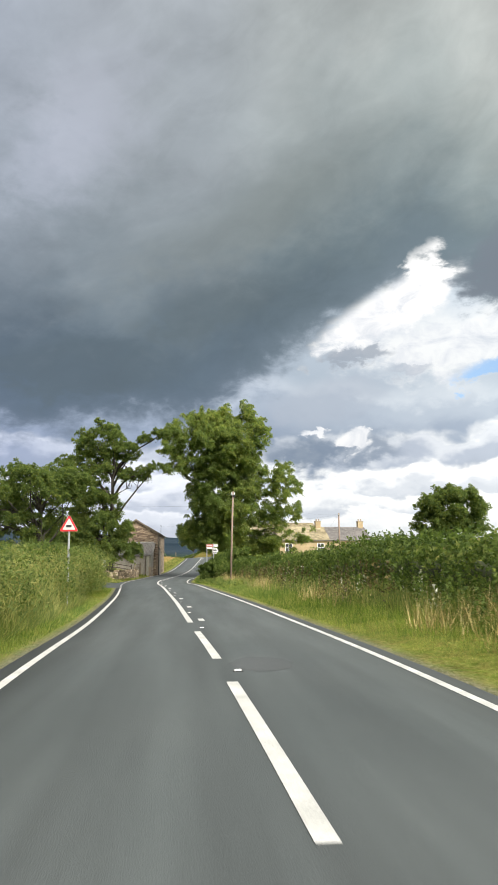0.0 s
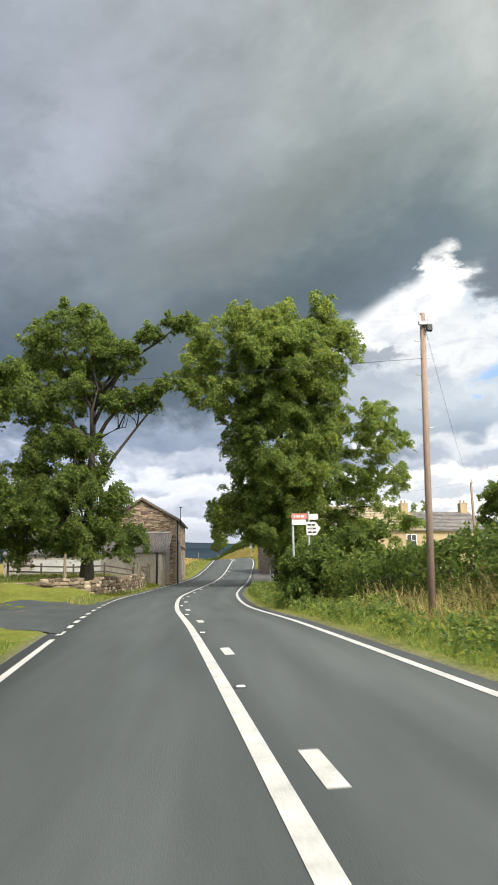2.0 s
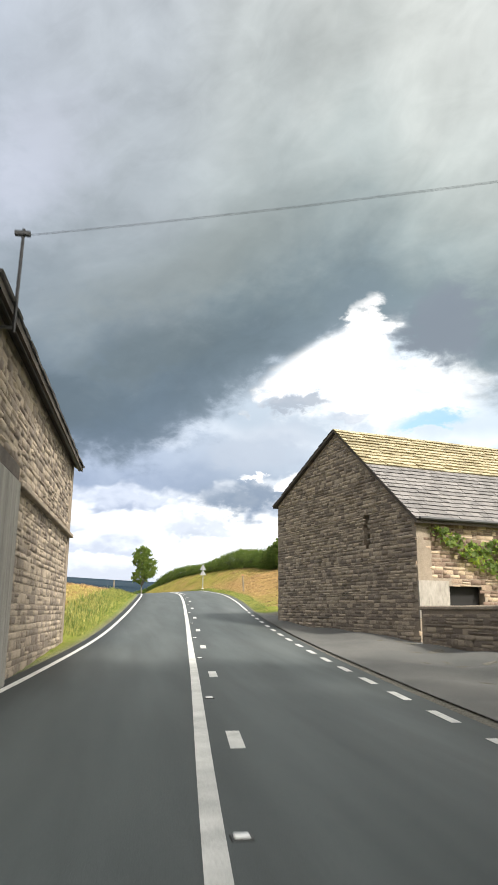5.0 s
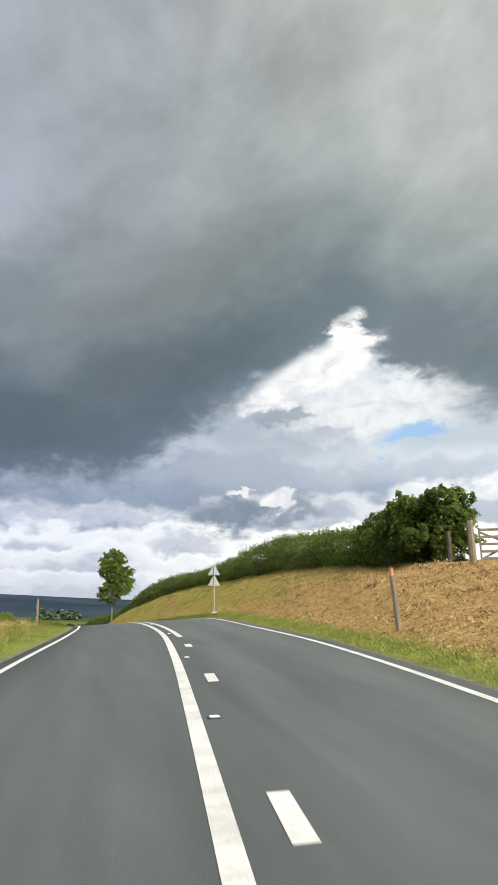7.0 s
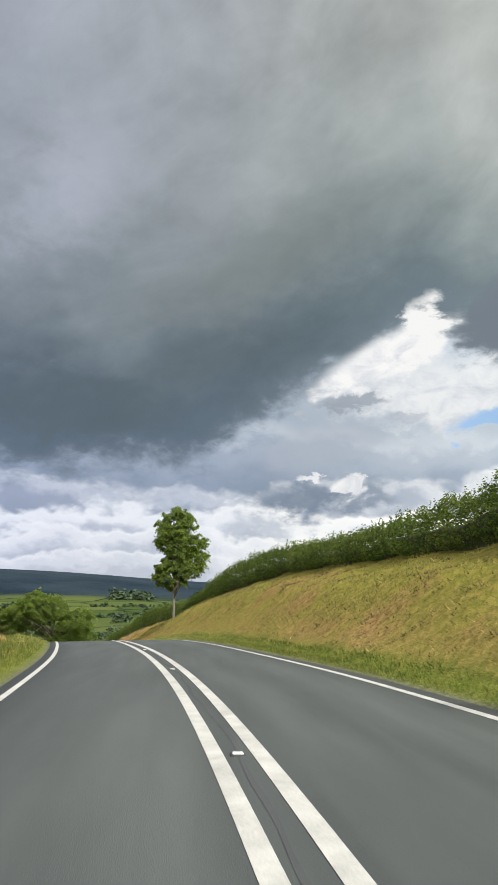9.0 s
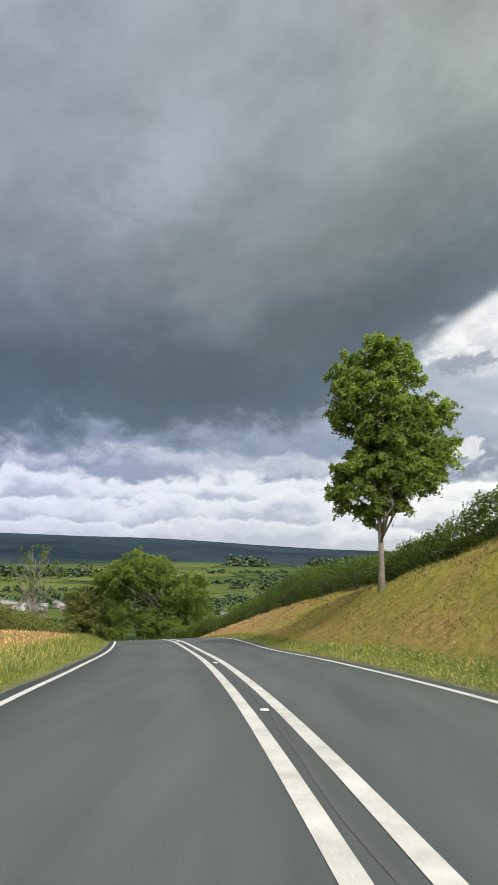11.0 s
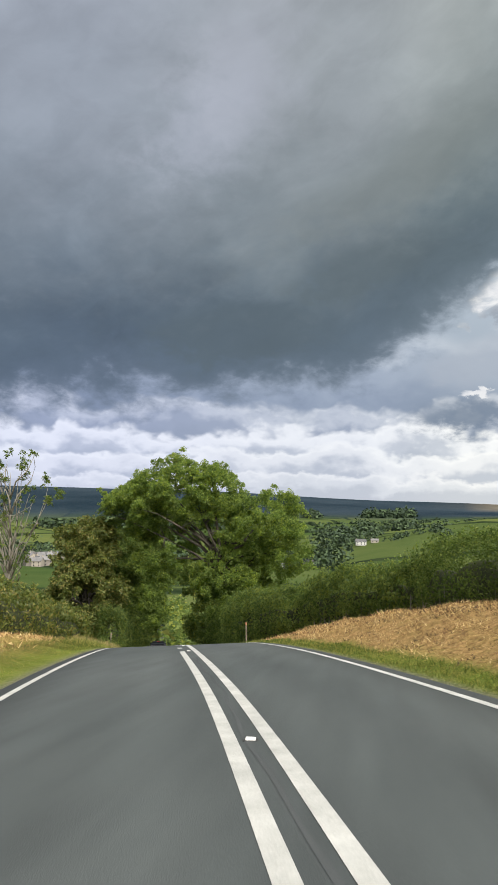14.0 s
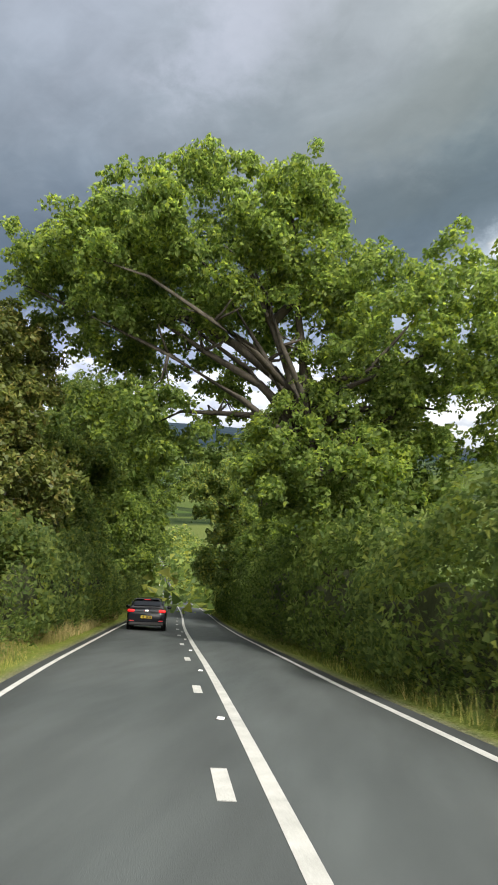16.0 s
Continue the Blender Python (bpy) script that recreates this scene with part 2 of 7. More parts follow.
# ---- materials ----
def material(name, a, b, scale=4.0, rough=0.8, bump=0.3, fine=40.0, metal=0.0, island=0.0, random_ob=0.0, translucent=0.0, stretch=(1, 1, 1),
             c=None, bump_dist=0.02, spec=0.4):
    """Two tones mixed by noise at two scales, with fine relief; island or random_ob vary whole pieces."""
    m = bpy.data.materials.new(name)
    m.use_nodes = True
    nt = m.node_tree
    N, K = nt.nodes.new, nt.links.new
    bsdf = nt.nodes["Principled BSDF"]
    co = N("ShaderNodeTexCoord").outputs["Object"]
    mp = N("ShaderNodeMapping")
    mp.inputs["Scale"].default_value = stretch
    K(co, mp.inputs[0])
    n1, n2 = N("ShaderNodeTexNoise"), N("ShaderNodeTexNoise")
    for n, s, d in ((n1, scale, 5), (n2, fine, 4)):
        K(mp.outputs[0], n.inputs["Vector"])
        n.inputs["Scale"].default_value, n.inputs["Detail"].default_value = s, d
        n.inputs["Roughness"].default_value = 0.6
    ramp = N("ShaderNodeValToRGB")
    ramp.color_ramp.elements[0].position, ramp.color_ramp.elements[1].position = 0.36, 0.64
    ramp.color_ramp.elements[0].color, ramp.color_ramp.elements[1].color = (*a, 1), (*b, 1)
    if c:
        e = ramp.color_ramp.elements.new(0.75)
        e.color = (*c, 1)
    mixf = N("ShaderNodeMath")
    mixf.operation = "MULTIPLY_ADD"
    K(n2.outputs["Fac"], mixf.inputs[0])
    mixf.inputs[1].default_value = 0.45
    add = N("ShaderNodeMath")
    add.operation = "MULTIPLY"
    K(n1.outputs["Fac"], add.inputs[0])
    add.inputs[1].default_value = 0.55
    K(add.outputs[0], mixf.inputs[2])
    last = mixf.outputs[0]
    if island or random_ob:
        rnd = N("ShaderNodeNewGeometry").outputs["Random Per Island"] if island else N("ShaderNodeObjectInfo").outputs["Random"]
        k = N("ShaderNodeMath")
        k.operation = "MULTIPLY_ADD"
        K(rnd, k.inputs[0])
        k.inputs[1].default_value = island or random_ob
        sub = N("ShaderNodeMath")
        sub.operation = "SUBTRACT"
        K(last, sub.inputs[0])
        sub.inputs[1].default_value = (island or random_ob) / 2
        K(sub.outputs[0], k.inputs[2])
        last = k.outputs[0]
    K(last, ramp.inputs[0])
    K(ramp.outputs[0], bsdf.inputs["Base Color"])
    bsdf.inputs["Roughness"].default_value, bsdf.inputs["Metallic"].default_value = rough, metal
    bsdf.inputs["Specular IOR Level"].default_value = spec
    if bump:
        bp = N("ShaderNodeBump")
        bp.inputs["Strength"].default_value, bp.inputs["Distance"].default_value = bump, bump_dist
        K(n2.outputs["Fac"], bp.inputs["Height"])
        K(bp.outputs[0], bsdf.inputs["Normal"])
    if translucent:
        tr, mx = N("ShaderNodeBsdfTranslucent"), N("ShaderNodeMixShader")
        warm = N("ShaderNodeVectorMath")
        warm.operation = "MULTIPLY"
        K(ramp.outputs[0], warm.inputs[0])
        warm.inputs[1].default_value = (1.54, 1.58, 1.12)
        K(warm.outputs[0], tr.inputs[0])
        mx.inputs[0].default_value = translucent
        K(bsdf.outputs[0], mx.inputs[1]), K(tr.outputs[0], mx.inputs[2])
        K(mx.outputs[0], nt.nodes["Material Output"].inputs[0])
    return m


def plain(name, colour, rough=0.5, metal=0.0, emit=0.0):
    m = bpy.data.materials.new(name)
    m.use_nodes = True
    bsdf = m.node_tree.nodes["Principled BSDF"]
    bsdf.inputs["Base Color"].default_value = (*colour, 1)
    bsdf.inputs["Roughness"].default_value, bsdf.inputs["Metallic"].default_value = rough, metal
    if emit:
        bsdf.inputs["Emission Color"].default_value, bsdf.inputs["Emission Strength"].default_value = (*colour, 1), emit
    return m


M = {
    "paint": material("road_paint", (0.30, 0.30, 0.285), (0.52, 0.52, 0.495), 2.5, 0.6, 0.2, 60),
    "stud": plain("stud_rubber", (0.02, 0.02, 0.02), 0.6),
    "stud_glass": plain("stud_reflector", (0.7, 0.7, 0.68), 0.2),
    "bark": material("bark", (0.026, 0.023, 0.018), (0.072, 0.062, 0.048), 3, 0.9, 0.8, 18, stretch=(1, 1, 0.25)),
    "bark_ash": material("pale_bark", (0.12, 0.11, 0.09), (0.25, 0.23, 0.19), 4, 0.9, 0.6, 20, stretch=(1, 1, 0.3)),
    "leaf": material("leaf_green", (0.096, 0.144, 0.044), (0.216, 0.275, 0.084), 0.22, 0.5, 0, 3, island=0.6, translucent=0.6, c=(0.30, 0.31, 0.07), spec=0.25),
    "leaf_dark": material("leaf_dark_green", (0.074, 0.112, 0.036), (0.168, 0.212, 0.066), 0.5, 0.5, 0, 3, island=0.55, translucent=0.66, c=(0.18, 0.205, 0.045), spec=0.15),
    "leaf_hedge": material("hedge_leaf", (0.046, 0.075, 0.018), (0.125, 0.170, 0.040), 0.35, 0.55, 0, 2.5, island=0.4, translucent=0.52, c=(0.19, 0.21, 0.06), spec=0.15),
    "leaf_light": material("leaf_bright_green", (0.094, 0.142, 0.040), (0.212, 0.272, 0.080), 0.5, 0.5, 0, 3, island=0.5, translucent=0.66, c=(0.26, 0.31, 0.05), spec=0.15),
    "leaf_rust": material("leaf_rusty", (0.05, 0.045, 0.012), (0.13, 0.10, 0.03), 0.5, 0.6, 0, 3, island=0.6, translucent=0.2),
    "leaf_olive": material("leaf_olive_brown", (0.065, 0.085, 0.018), (0.145, 0.17, 0.036), 0.5, 0.55, 0, 3, island=0.6, translucent=0.45, c=(0.20, 0.175, 0.05)),
    "far_leaf": material("far_leaf", (0.016, 0.032, 0.016), (0.045, 0.075, 0.028), 0.06, 0.8, 0, 0.4, island=0.5),
    "core": material("dark_core_fill", (0.025, 0.032, 0.012), (0.065, 0.075, 0.028), 1.5, 0.95, 0.8, 9),
    "blade": material("grass_blade", (0.06, 0.09, 0.015), (0.18, 0.21, 0.04), 0.3, 0.7, 0, 2, island=0.65, translucent=0.3, c=(0.36, 0.31, 0.10)),
    "straw": material("dry_grass_blade", (0.13, 0.068, 0.028), (0.45, 0.285, 0.115), 0.8, 0.8, 0, 2, island=0.8, translucent=0.12, c=(0.60, 0.45, 0.22)),
    "stalk": material("tall_dry_grass", (0.13, 0.12, 0.04), (0.30, 0.24, 0.10), 0.25, 0.8, 0, 2, island=0.6, translucent=0.2),
    "grass_tall": material("tall_green_grass", (0.08, 0.11, 0.022), (0.175, 0.20, 0.045), 0.3, 0.75, 0, 2, island=0.6, translucent=0.3, c=(0.26, 0.245, 0.08)),
    # dark blades: the shadow between straw wads, put into their colour
    "thatch": material("shade_straw_blade", (0.05, 0.034, 0.016), (0.14, 0.095, 0.04), 0.8, 0.9, 0, 2, island=0.7),
    "boards": material("grey_boarding", (0.13, 0.12, 0.105), (0.29, 0.275, 0.245), 1.2, 0.85, 0.3, 16, stretch=(4, 4, 0.3), c=(0.20, 0.17, 0.13)),
    "lush": material("lush_grass_blade", (0.075, 0.125, 0.020), (0.19, 0.255, 0.045), 0.4, 0.7, 0, 2, island=0.6, translucent=0.45, c=(0.33, 0.32, 0.10)),
    "tall_straw": material("tall_golden_grass", (0.22, 0.17, 0.06), (0.46, 0.36, 0.15), 0.4, 0.8, 0, 2, island=0.6, translucent=0.25, c=(0.58, 0.47, 0.24)),
    "olive": material("olive_grass_blade", (0.11, 0.125, 0.026), (0.25, 0.235, 0.058), 0.5, 0.8, 0, 2, island=0.6, translucent=0.2),
    "flower": material("pale_flower", (0.30, 0.32, 0.16), (0.60, 0.60, 0.48), 2, 0.8, 0, 8, island=0.6),
    "stone": material("sandstone", (0.15, 0.102, 0.074), (0.33, 0.245, 0.172), 1.6, 0.9, 0.7, 22, island=0.7, c=(0.40, 0.31, 0.21)),
    "stone_dark": material("weathered_sandstone", (0.15, 0.12, 0.095), (0.33, 0.272, 0.205), 1.4, 0.9, 0.6, 22, island=0.5, c=(0.30, 0.245, 0.18)),
    "mortar": material("mortar", (0.17, 0.135, 0.10), (0.28, 0.23, 0.175), 2.5, 0.95, 0.5, 25),
    "render": material("cement_render", (0.19, 0.17, 0.145), (0.35, 0.32, 0.275), 0.9, 0.9, 0.3, 14, stretch=(1, 1, 0.35)),
    "tin": material("corrugated_sheet", (0.13, 0.12, 0.115), (0.24, 0.225, 0.205), 1.2, 0.75, 0.2, 10, stretch=(1.5, 0.3, 1), c=(0.22, 0.18, 0.13)),
    "slate": material("grey_slate", (0.13, 0.122, 0.118), (0.215, 0.20, 0.19), 1.2, 0.7, 0.3, 12, island=0.28),
    "stone_slate": material("stone_slate", (0.22, 0.185, 0.11), (0.40, 0.345, 0.22), 1.2, 0.85, 0.4, 12, island=0.28),
    "timber": material("weathered_timber", (0.11, 0.09, 0.065), (0.24, 0.20, 0.15), 2.0, 0.85, 0.4, 30, stretch=(6, 6, 1)),
    "timber_dark": material("dark_timber", (0.04, 0.033, 0.027), (0.10, 0.082, 0.066), 2.0, 0.85, 0.4, 30),
    "pole": material("pole_timber", (0.16, 0.11, 0.085), (0.28, 0.21, 0.165), 1.0, 0.85, 0.4, 25, stretch=(5, 5, 0.5)),
    "post_orange": material("orange_post_paint", (0.33, 0.14, 0.07), (0.45, 0.22, 0.12), 5, 0.6, 0.2, 30),
    "iron": material("galvanised_steel", (0.28, 0.28, 0.28), (0.44, 0.44, 0.43), 6, 0.45, 0.1, 40, metal=0.7),
    "white": material("white_board", (0.40, 0.40, 0.385), (0.56, 0.56, 0.54), 3, 0.5, 0.05, 30),
    "signback": material("grey_sign_back", (0.27, 0.28, 0.28), (0.38, 0.39, 0.39), 3, 0.45, 0.05, 30, metal=0.3),
    "red": plain("sign_red", (0.55, 0.02, 0.025), 0.4),
    "faded_red": material("faded_red_board", (0.34, 0.10, 0.085), (0.46, 0.16, 0.135), 3, 0.55, 0.05, 30),
    "black": plain("matt_black", (0.015, 0.015, 0.016), 0.5),
    "cable": plain("black_cable", (0.02, 0.02, 0.02), 0.6),
    "window_white": plain("window_paint", (0.78, 0.78, 0.75), 0.5),
    "glass": plain("dark_window_glass", (0.02, 0.024, 0.028), 0.08),
    # near-black colour that stands for the shade inside openings
    "soot": plain("shaded_opening", (0.012, 0.011, 0.010), 0.95),
    "white_far": material("far_whitewash", (0.30, 0.30, 0.285), (0.44, 0.44, 0.415), 0.3, 0.8, 0, 2),
    "walling_far": material("far_house_wall", (0.15, 0.135, 0.115), (0.28, 0.25, 0.21), 0.2, 0.9, 0, 2, random_ob=0.5),
    "roof_far": material("far_house_roof", (0.09, 0.09, 0.095), (0.17, 0.165, 0.165), 0.2, 0.85, 0, 2, random_ob=0.5),
    "car": plain("car_paint", (0.016, 0.018, 0.024), 0.22),
    "car_glass": plain("car_glass", (0.01, 0.012, 0.014), 0.05),
    "tyre": plain("tyre_rubber", (0.012, 0.012, 0.012), 0.85),
    "alloy": plain("alloy_rim", (0.4, 0.4, 0.41), 0.35, 0.9),
    "lamp_red": plain("rear_lamp_red", (0.6, 0.01, 0.012), 0.2, 0, 1.2),
    "plate": plain("yellow_plate", (0.75, 0.52, 0.03), 0.4),
    "chrome": plain("chrome", (0.7, 0.7, 0.72), 0.15, 1.0),
}


def asphalt():
    """Worn asphalt: fine chippings, blotches, and paler bands where the wheels run."""
    m = material("asphalt", (0.045, 0.0535, 0.0545), (0.068, 0.0765, 0.0765), 0.35, 0.8, 0.6, 120, stretch=(1, 0.35, 1), bump_dist=0.006, spec=0.35)
    nt = m.node_tree
    N, K = nt.nodes.new, nt.links.new
    bsdf = nt.nodes["Principled BSDF"]
    base = bsdf.inputs["Base Color"].links[0].from_socket
    across = N("ShaderNodeAttribute")
    across.attribute_name = "across"
    tracks = N("ShaderNodeValToRGB")
    tracks.color_ramp.interpolation = "EASE"
    e = tracks.color_ramp.elements
    stops = [(0.0, 0.80), (0.05, 0.92), (0.16, 1.10), (0.27, 0.97), (0.38, 1.09), (0.48, 0.90), (0.52, 0.88), (0.62, 1.09), (0.73, 0.97), (0.85, 1.08), (0.95, 0.90), (1.0, 0.78)]
    while len(e) < len(stops):
        e.new(0.5)
    for el, (p, v) in zip(e, stops):
        el.position, el.color = p, (v, v, v, 1)
    K(across.outputs["Fac"], tracks.inputs[0])
    co = N("ShaderNodeTexCoord").outputs["Object"]
    stretch = N("ShaderNodeMapping")
    stretch.inputs["Scale"].default_value = (1.3, 0.09, 1)
    K(co, stretch.inputs[0])
    long = N("ShaderNodeTexNoise")
    K(stretch.outputs[0], long.inputs["Vector"])
    long.inputs["Scale"].default_value, long.inputs["Detail"].default_value = 2.2, 6
    tone = N("ShaderNodeMapRange")
    K(long.outputs["Fac"], tone.inputs[0])
    for k, v in enumerate((0.3, 0.7, 0.86, 1.14)):
        tone.inputs[k + 1].default_value = v
    last = base
    for other in (tracks.outputs[0], tone.outputs[0]):
        mul = N("ShaderNodeVectorMath")
        mul.operation = "MULTIPLY"
        K(last, mul.inputs[0]), K(other, mul.inputs[1])
        last = mul.outputs[0]
    K(last, bsdf.inputs["Base Color"])
    return m


M["road"] = asphalt()
M["yard"] = material("worn_concrete", (0.055, 0.057, 0.054), (0.105, 0.102, 0.094), 0.5, 0.9, 0.5, 50, c=(0.105, 0.10, 0.082))
M["road_patch"] = material("old_asphalt_patch", (0.050, 0.056, 0.058), (0.070, 0.076, 0.078), 0.5, 0.9, 0.5, 110, bump_dist=0.006, spec=0.25)
M["gravel"] = material("road_edge_grit", (0.09, 0.085, 0.075), (0.17, 0.16, 0.14), 1.2, 0.95, 0.6, 60, c=(0.13, 0.13, 0.09))


def ground_material():
    """Grass, straw, soil, far pasture and heathery moor, chosen by the sheet's own attributes; cloud shade and haze are
    in the moor's colour.
    """
    m = bpy.data.materials.new("land")
    m.use_nodes = True
    nt = m.node_tree
    N, K = nt.nodes.new, nt.links.new
    bsdf = nt.nodes["Principled BSDF"]
    co = N("ShaderNodeTexCoord").outputs["Object"]

    def noise_at(scale, detail=5, rough=0.6):
        n = N("ShaderNodeTexNoise")
        K(co, n.inputs["Vector"])
        n.inputs["Scale"].default_value, n.inputs["Detail"].default_value, n.inputs["Roughness"].default_value = scale, detail, rough
        return n.outputs["Fac"]

    def two(fac, a, b, lo=0.38, hi=0.62):
        r = N("ShaderNodeValToRGB")
        r.color_ramp.elements[0].position, r.color_ramp.elements[1].position = lo, hi
        r.color_ramp.elements[0].color, r.color_ramp.elements[1].color = (*a, 1), (*b, 1)
        K(fac, r.inputs[0])
        return r.outputs[0]

    def mix(fac, a, b):
        n = N("ShaderNodeMix")
        n.data_type = "RGBA"
        if isinstance(fac, float):
            n.inputs[0].default_value = fac
        else:
            K(fac, n.inputs[0])
        K(a, n.inputs[6]), K(b, n.inputs[7])
        return n.outputs[2]

    def attr(name):
        a = N("ShaderNodeAttribute")
        a.attribute_name = name
        return a.outputs["Fac"]

    def soft(fac, wob, k=0.5):
        a = N("ShaderNodeMath")
        a.operation = "MULTIPLY_ADD"
        K(wob, a.inputs[0])
        a.inputs[1].default_value, a.inputs[2].default_value = k * 2, -k
        b = N("ShaderNodeMath")
        b.operation = "ADD"
        K(fac, b.inputs[0]), K(a.outputs[0], b.inputs[1])
        b.use_clamp = True
        return b.outputs[0]

    mid, small, tiny = noise_at(0.5), noise_at(3.5, 6, 0.65), noise_at(22, 4)
    green = mix(small, two(mid, (0.06, 0.095, 0.014), (0.14, 0.175, 0.030)), two(tiny, (0.06, 0.085, 0.016), (0.23, 0.235, 0.055)))
    # the low stop paints shadow into the gaps of the matted straw
    mats = two(noise_at(5.0, 8, 0.75), (0.060, 0.032, 0.014), (0.46, 0.295, 0.135), 0.34, 0.62)
    straw = mix(noise_at(0.9, 4), mats, two(noise_at(9.0, 6, 0.7), (0.09, 0.052, 0.02), (0.36, 0.25, 0.10)))
    olive = mix(0.5, green, two(small, (0.21, 0.175, 0.035), (0.40, 0.31, 0.085)))
    olive = mix(two(noise_at(0.33, 5, 0.6), (0, 0, 0), (1, 1, 1), 0.50, 0.68), olive, two(noise_at(7.0, 6, 0.7), (0.13, 0.075, 0.028), (0.36, 0.245, 0.10)))
    grass = mix(soft(attr("straw"), small, 0.55), green, mix(soft(attr("olive"), mid, 0.3), straw, olive))
    cell = N("ShaderNodeTexVoronoi")
    K(co, cell.inputs["Vector"])
    cell.inputs["Scale"].default_value = 0.0042
    sepc = N("ShaderNodeSeparateColor")
    K(cell.outputs["Color"], sepc.inputs[0])
    pasture = mix(0.25, two(sepc.outputs[0], (0.034, 0.060, 0.018), (0.088, 0.108, 0.034), 0.1, 0.9), two(noise_at(0.02), (0.045, 0.075, 0.022), (0.10, 0.118, 0.038)))
    rim = N("ShaderNodeTexVoronoi")
    rim.feature = "DISTANCE_TO_EDGE"
    K(co, rim.inputs["Vector"])
    rim.inputs["Scale"].default_value = 0.0042
    pasture = mix(two(rim.outputs["Distance"], (1, 1, 1), (0, 0, 0), 0.018, 0.032), pasture, two(noise_at(0.05), (0.012, 0.022, 0.010), (0.03, 0.045, 0.018)))
    # the moor's dark blue carries cloud shade and distance haze in its colour
    hazed_heather = two(noise_at(0.0016, 8, 0.65), (0.010, 0.020, 0.030), (0.026, 0.040, 0.054))
    tan = two(noise_at(0.004, 5), (0.12, 0.10, 0.07), (0.20, 0.17, 0.13))
    far = mix(attr("moor"), pasture, mix(attr("tan"), hazed_heather, tan))
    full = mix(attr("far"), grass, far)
    full = mix(soft(attr("grit"), tiny, 0.35), full, two(tiny, (0.085, 0.08, 0.07), (0.17, 0.16, 0.14)))
    K(full, bsdf.inputs["Base Color"])
    bsdf.inputs["Roughness"].default_value = 0.95
    bsdf.inputs["Specular IOR Level"].default_value = 0.0
    bp = N("ShaderNodeBump")
    bp.inputs["Strength"].default_value, bp.inputs["Distance"].default_value = 1.0, 0.14
    K(small, bp.inputs["Height"])
    bp2 = N("ShaderNodeBump")
    bp2.inputs["Strength"].default_value, bp2.inputs["Distance"].default_value = 0.7, 0.02
    K(tiny, bp2.inputs["Height"]), K(bp.outputs[0], bp2.inputs["Normal"])
    K(bp2.outputs[0], bsdf.inputs["Normal"])
    return m


M["land"] = ground_material()


# ---- mesh helpers ----
def np_mesh(name, verts, faces):
    """A mesh from arrays: all faces have the same number of corners."""
    verts, faces = np.asarray(verts, np.float32), np.asarray(faces, np.int32)
    me = bpy.data.meshes.new(name)
    me.vertices.add(len(verts))
    me.vertices.foreach_set("co", verts.ravel())
    me.loops.add(faces.size)
    me.loops.foreach_set("vertex_index", faces.ravel())
    me.polygons.add(len(faces))
    me.polygons.foreach_set("loop_start", np.arange(0, faces.size, faces.shape[1], dtype=np.int32))
    me.update(calc_edges=True)
    return me


def add(name, me, mat, parent=None, label="", smooth=False):
    ob = new(name, me)
    if mat is not None:
        me.materials.append(mat)
    if parent is not None:
        ob.parent = parent
    if smooth:
        me.polygons.foreach_set("use_smooth", np.ones(len(me.polygons), dtype=bool))
    if label:
        tagged(ob, label)
    return ob


def part(name, bm, mat, parent=None, label="", smooth=False):
    me = bpy.data.meshes.new(name)
    bm.to_mesh(me)
    bm.free()
    return add(name, me, mat, parent, label, smooth)


def empty(name, loc=(0, 0, 0), rz=0.0, **tags):
    ob = new(name)
    ob.matrix_world = pose(*loc, 0, 0, rz)
    return tagged(ob, **tags)


def box(bm, x0, x1, y0, y1, z0, z1, bevel=0.0):
    """A box with eased edges, added to bm."""
    geo = bmesh.ops.create_cube(bm, size=1.0)["verts"]
    bmesh.ops.transform(bm, matrix=Matrix.LocRotScale(((x0 + x1) / 2, (y0 + y1) / 2, (z0 + z1) / 2), None, (x1 - x0, y1 - y0, z1 - z0)), verts=geo)
    if bevel:
        edges = list({e for v in geo for e in v.link_edges})
        bmesh.ops.bevel(bm, geom=edges, offset=bevel, segments=1, affect="EDGES")
    return bm


def prism(bm, outline, axis, a, b):
    """An outline in the plane across axis ('x', 'y' or 'z'), extruded from a to b."""
    def at(p, q):
        return {"x": (q, p[0], p[1]), "y": (p[0], q, p[1]), "z": (p[0], p[1], q)}[axis]
    lo, hi = [bm.verts.new(at(p, a)) for p in outline], [bm.verts.new(at(p, b)) for p in outline]
    n = len(outline)
    bm.faces.new(lo), bm.faces.new(hi)
    for i in range(n):
        bm.faces.new((lo[i], lo[(i + 1) % n], hi[(i + 1) % n], hi[i]))
    bmesh.ops.recalc_face_normals(bm, faces=bm.faces)
    return bm


def tube(bm, points, radii, sides=8):
    """A tapered round limb along points."""
    rings = []
    for i, (p, r) in enumerate(zip(points, radii)):
        p = Vector(p)
        d = (Vector(points[min(i + 1, len(points) - 1)]) - Vector(points[max(i - 1, 0)])).normalized()
        s = d.orthogonal().normalized()
        q = d.cross(s)
        rings.append([bm.verts.new(p + (s * math.cos(2 * math.pi * k / sides) + q * math.sin(2 * math.pi * k / sides)) * r) for k in range(sides)])
    for a, b in zip(rings, rings[1:]):
        # join each ring to the next from the nearest corner on, so that the limb does not twist
        k0 = min(range(sides), key=lambda k: (b[k].co - a[0].co).length)
        for k in range(sides):
            bm.faces.new((a[k], a[(k + 1) % sides], b[(k0 + k + 1) % sides], b[(k0 + k) % sides]))
    bm.faces.new(rings[0]), bm.faces.new(rings[-1])
    bmesh.ops.recalc_face_normals(bm, faces=bm.faces)
    return bm


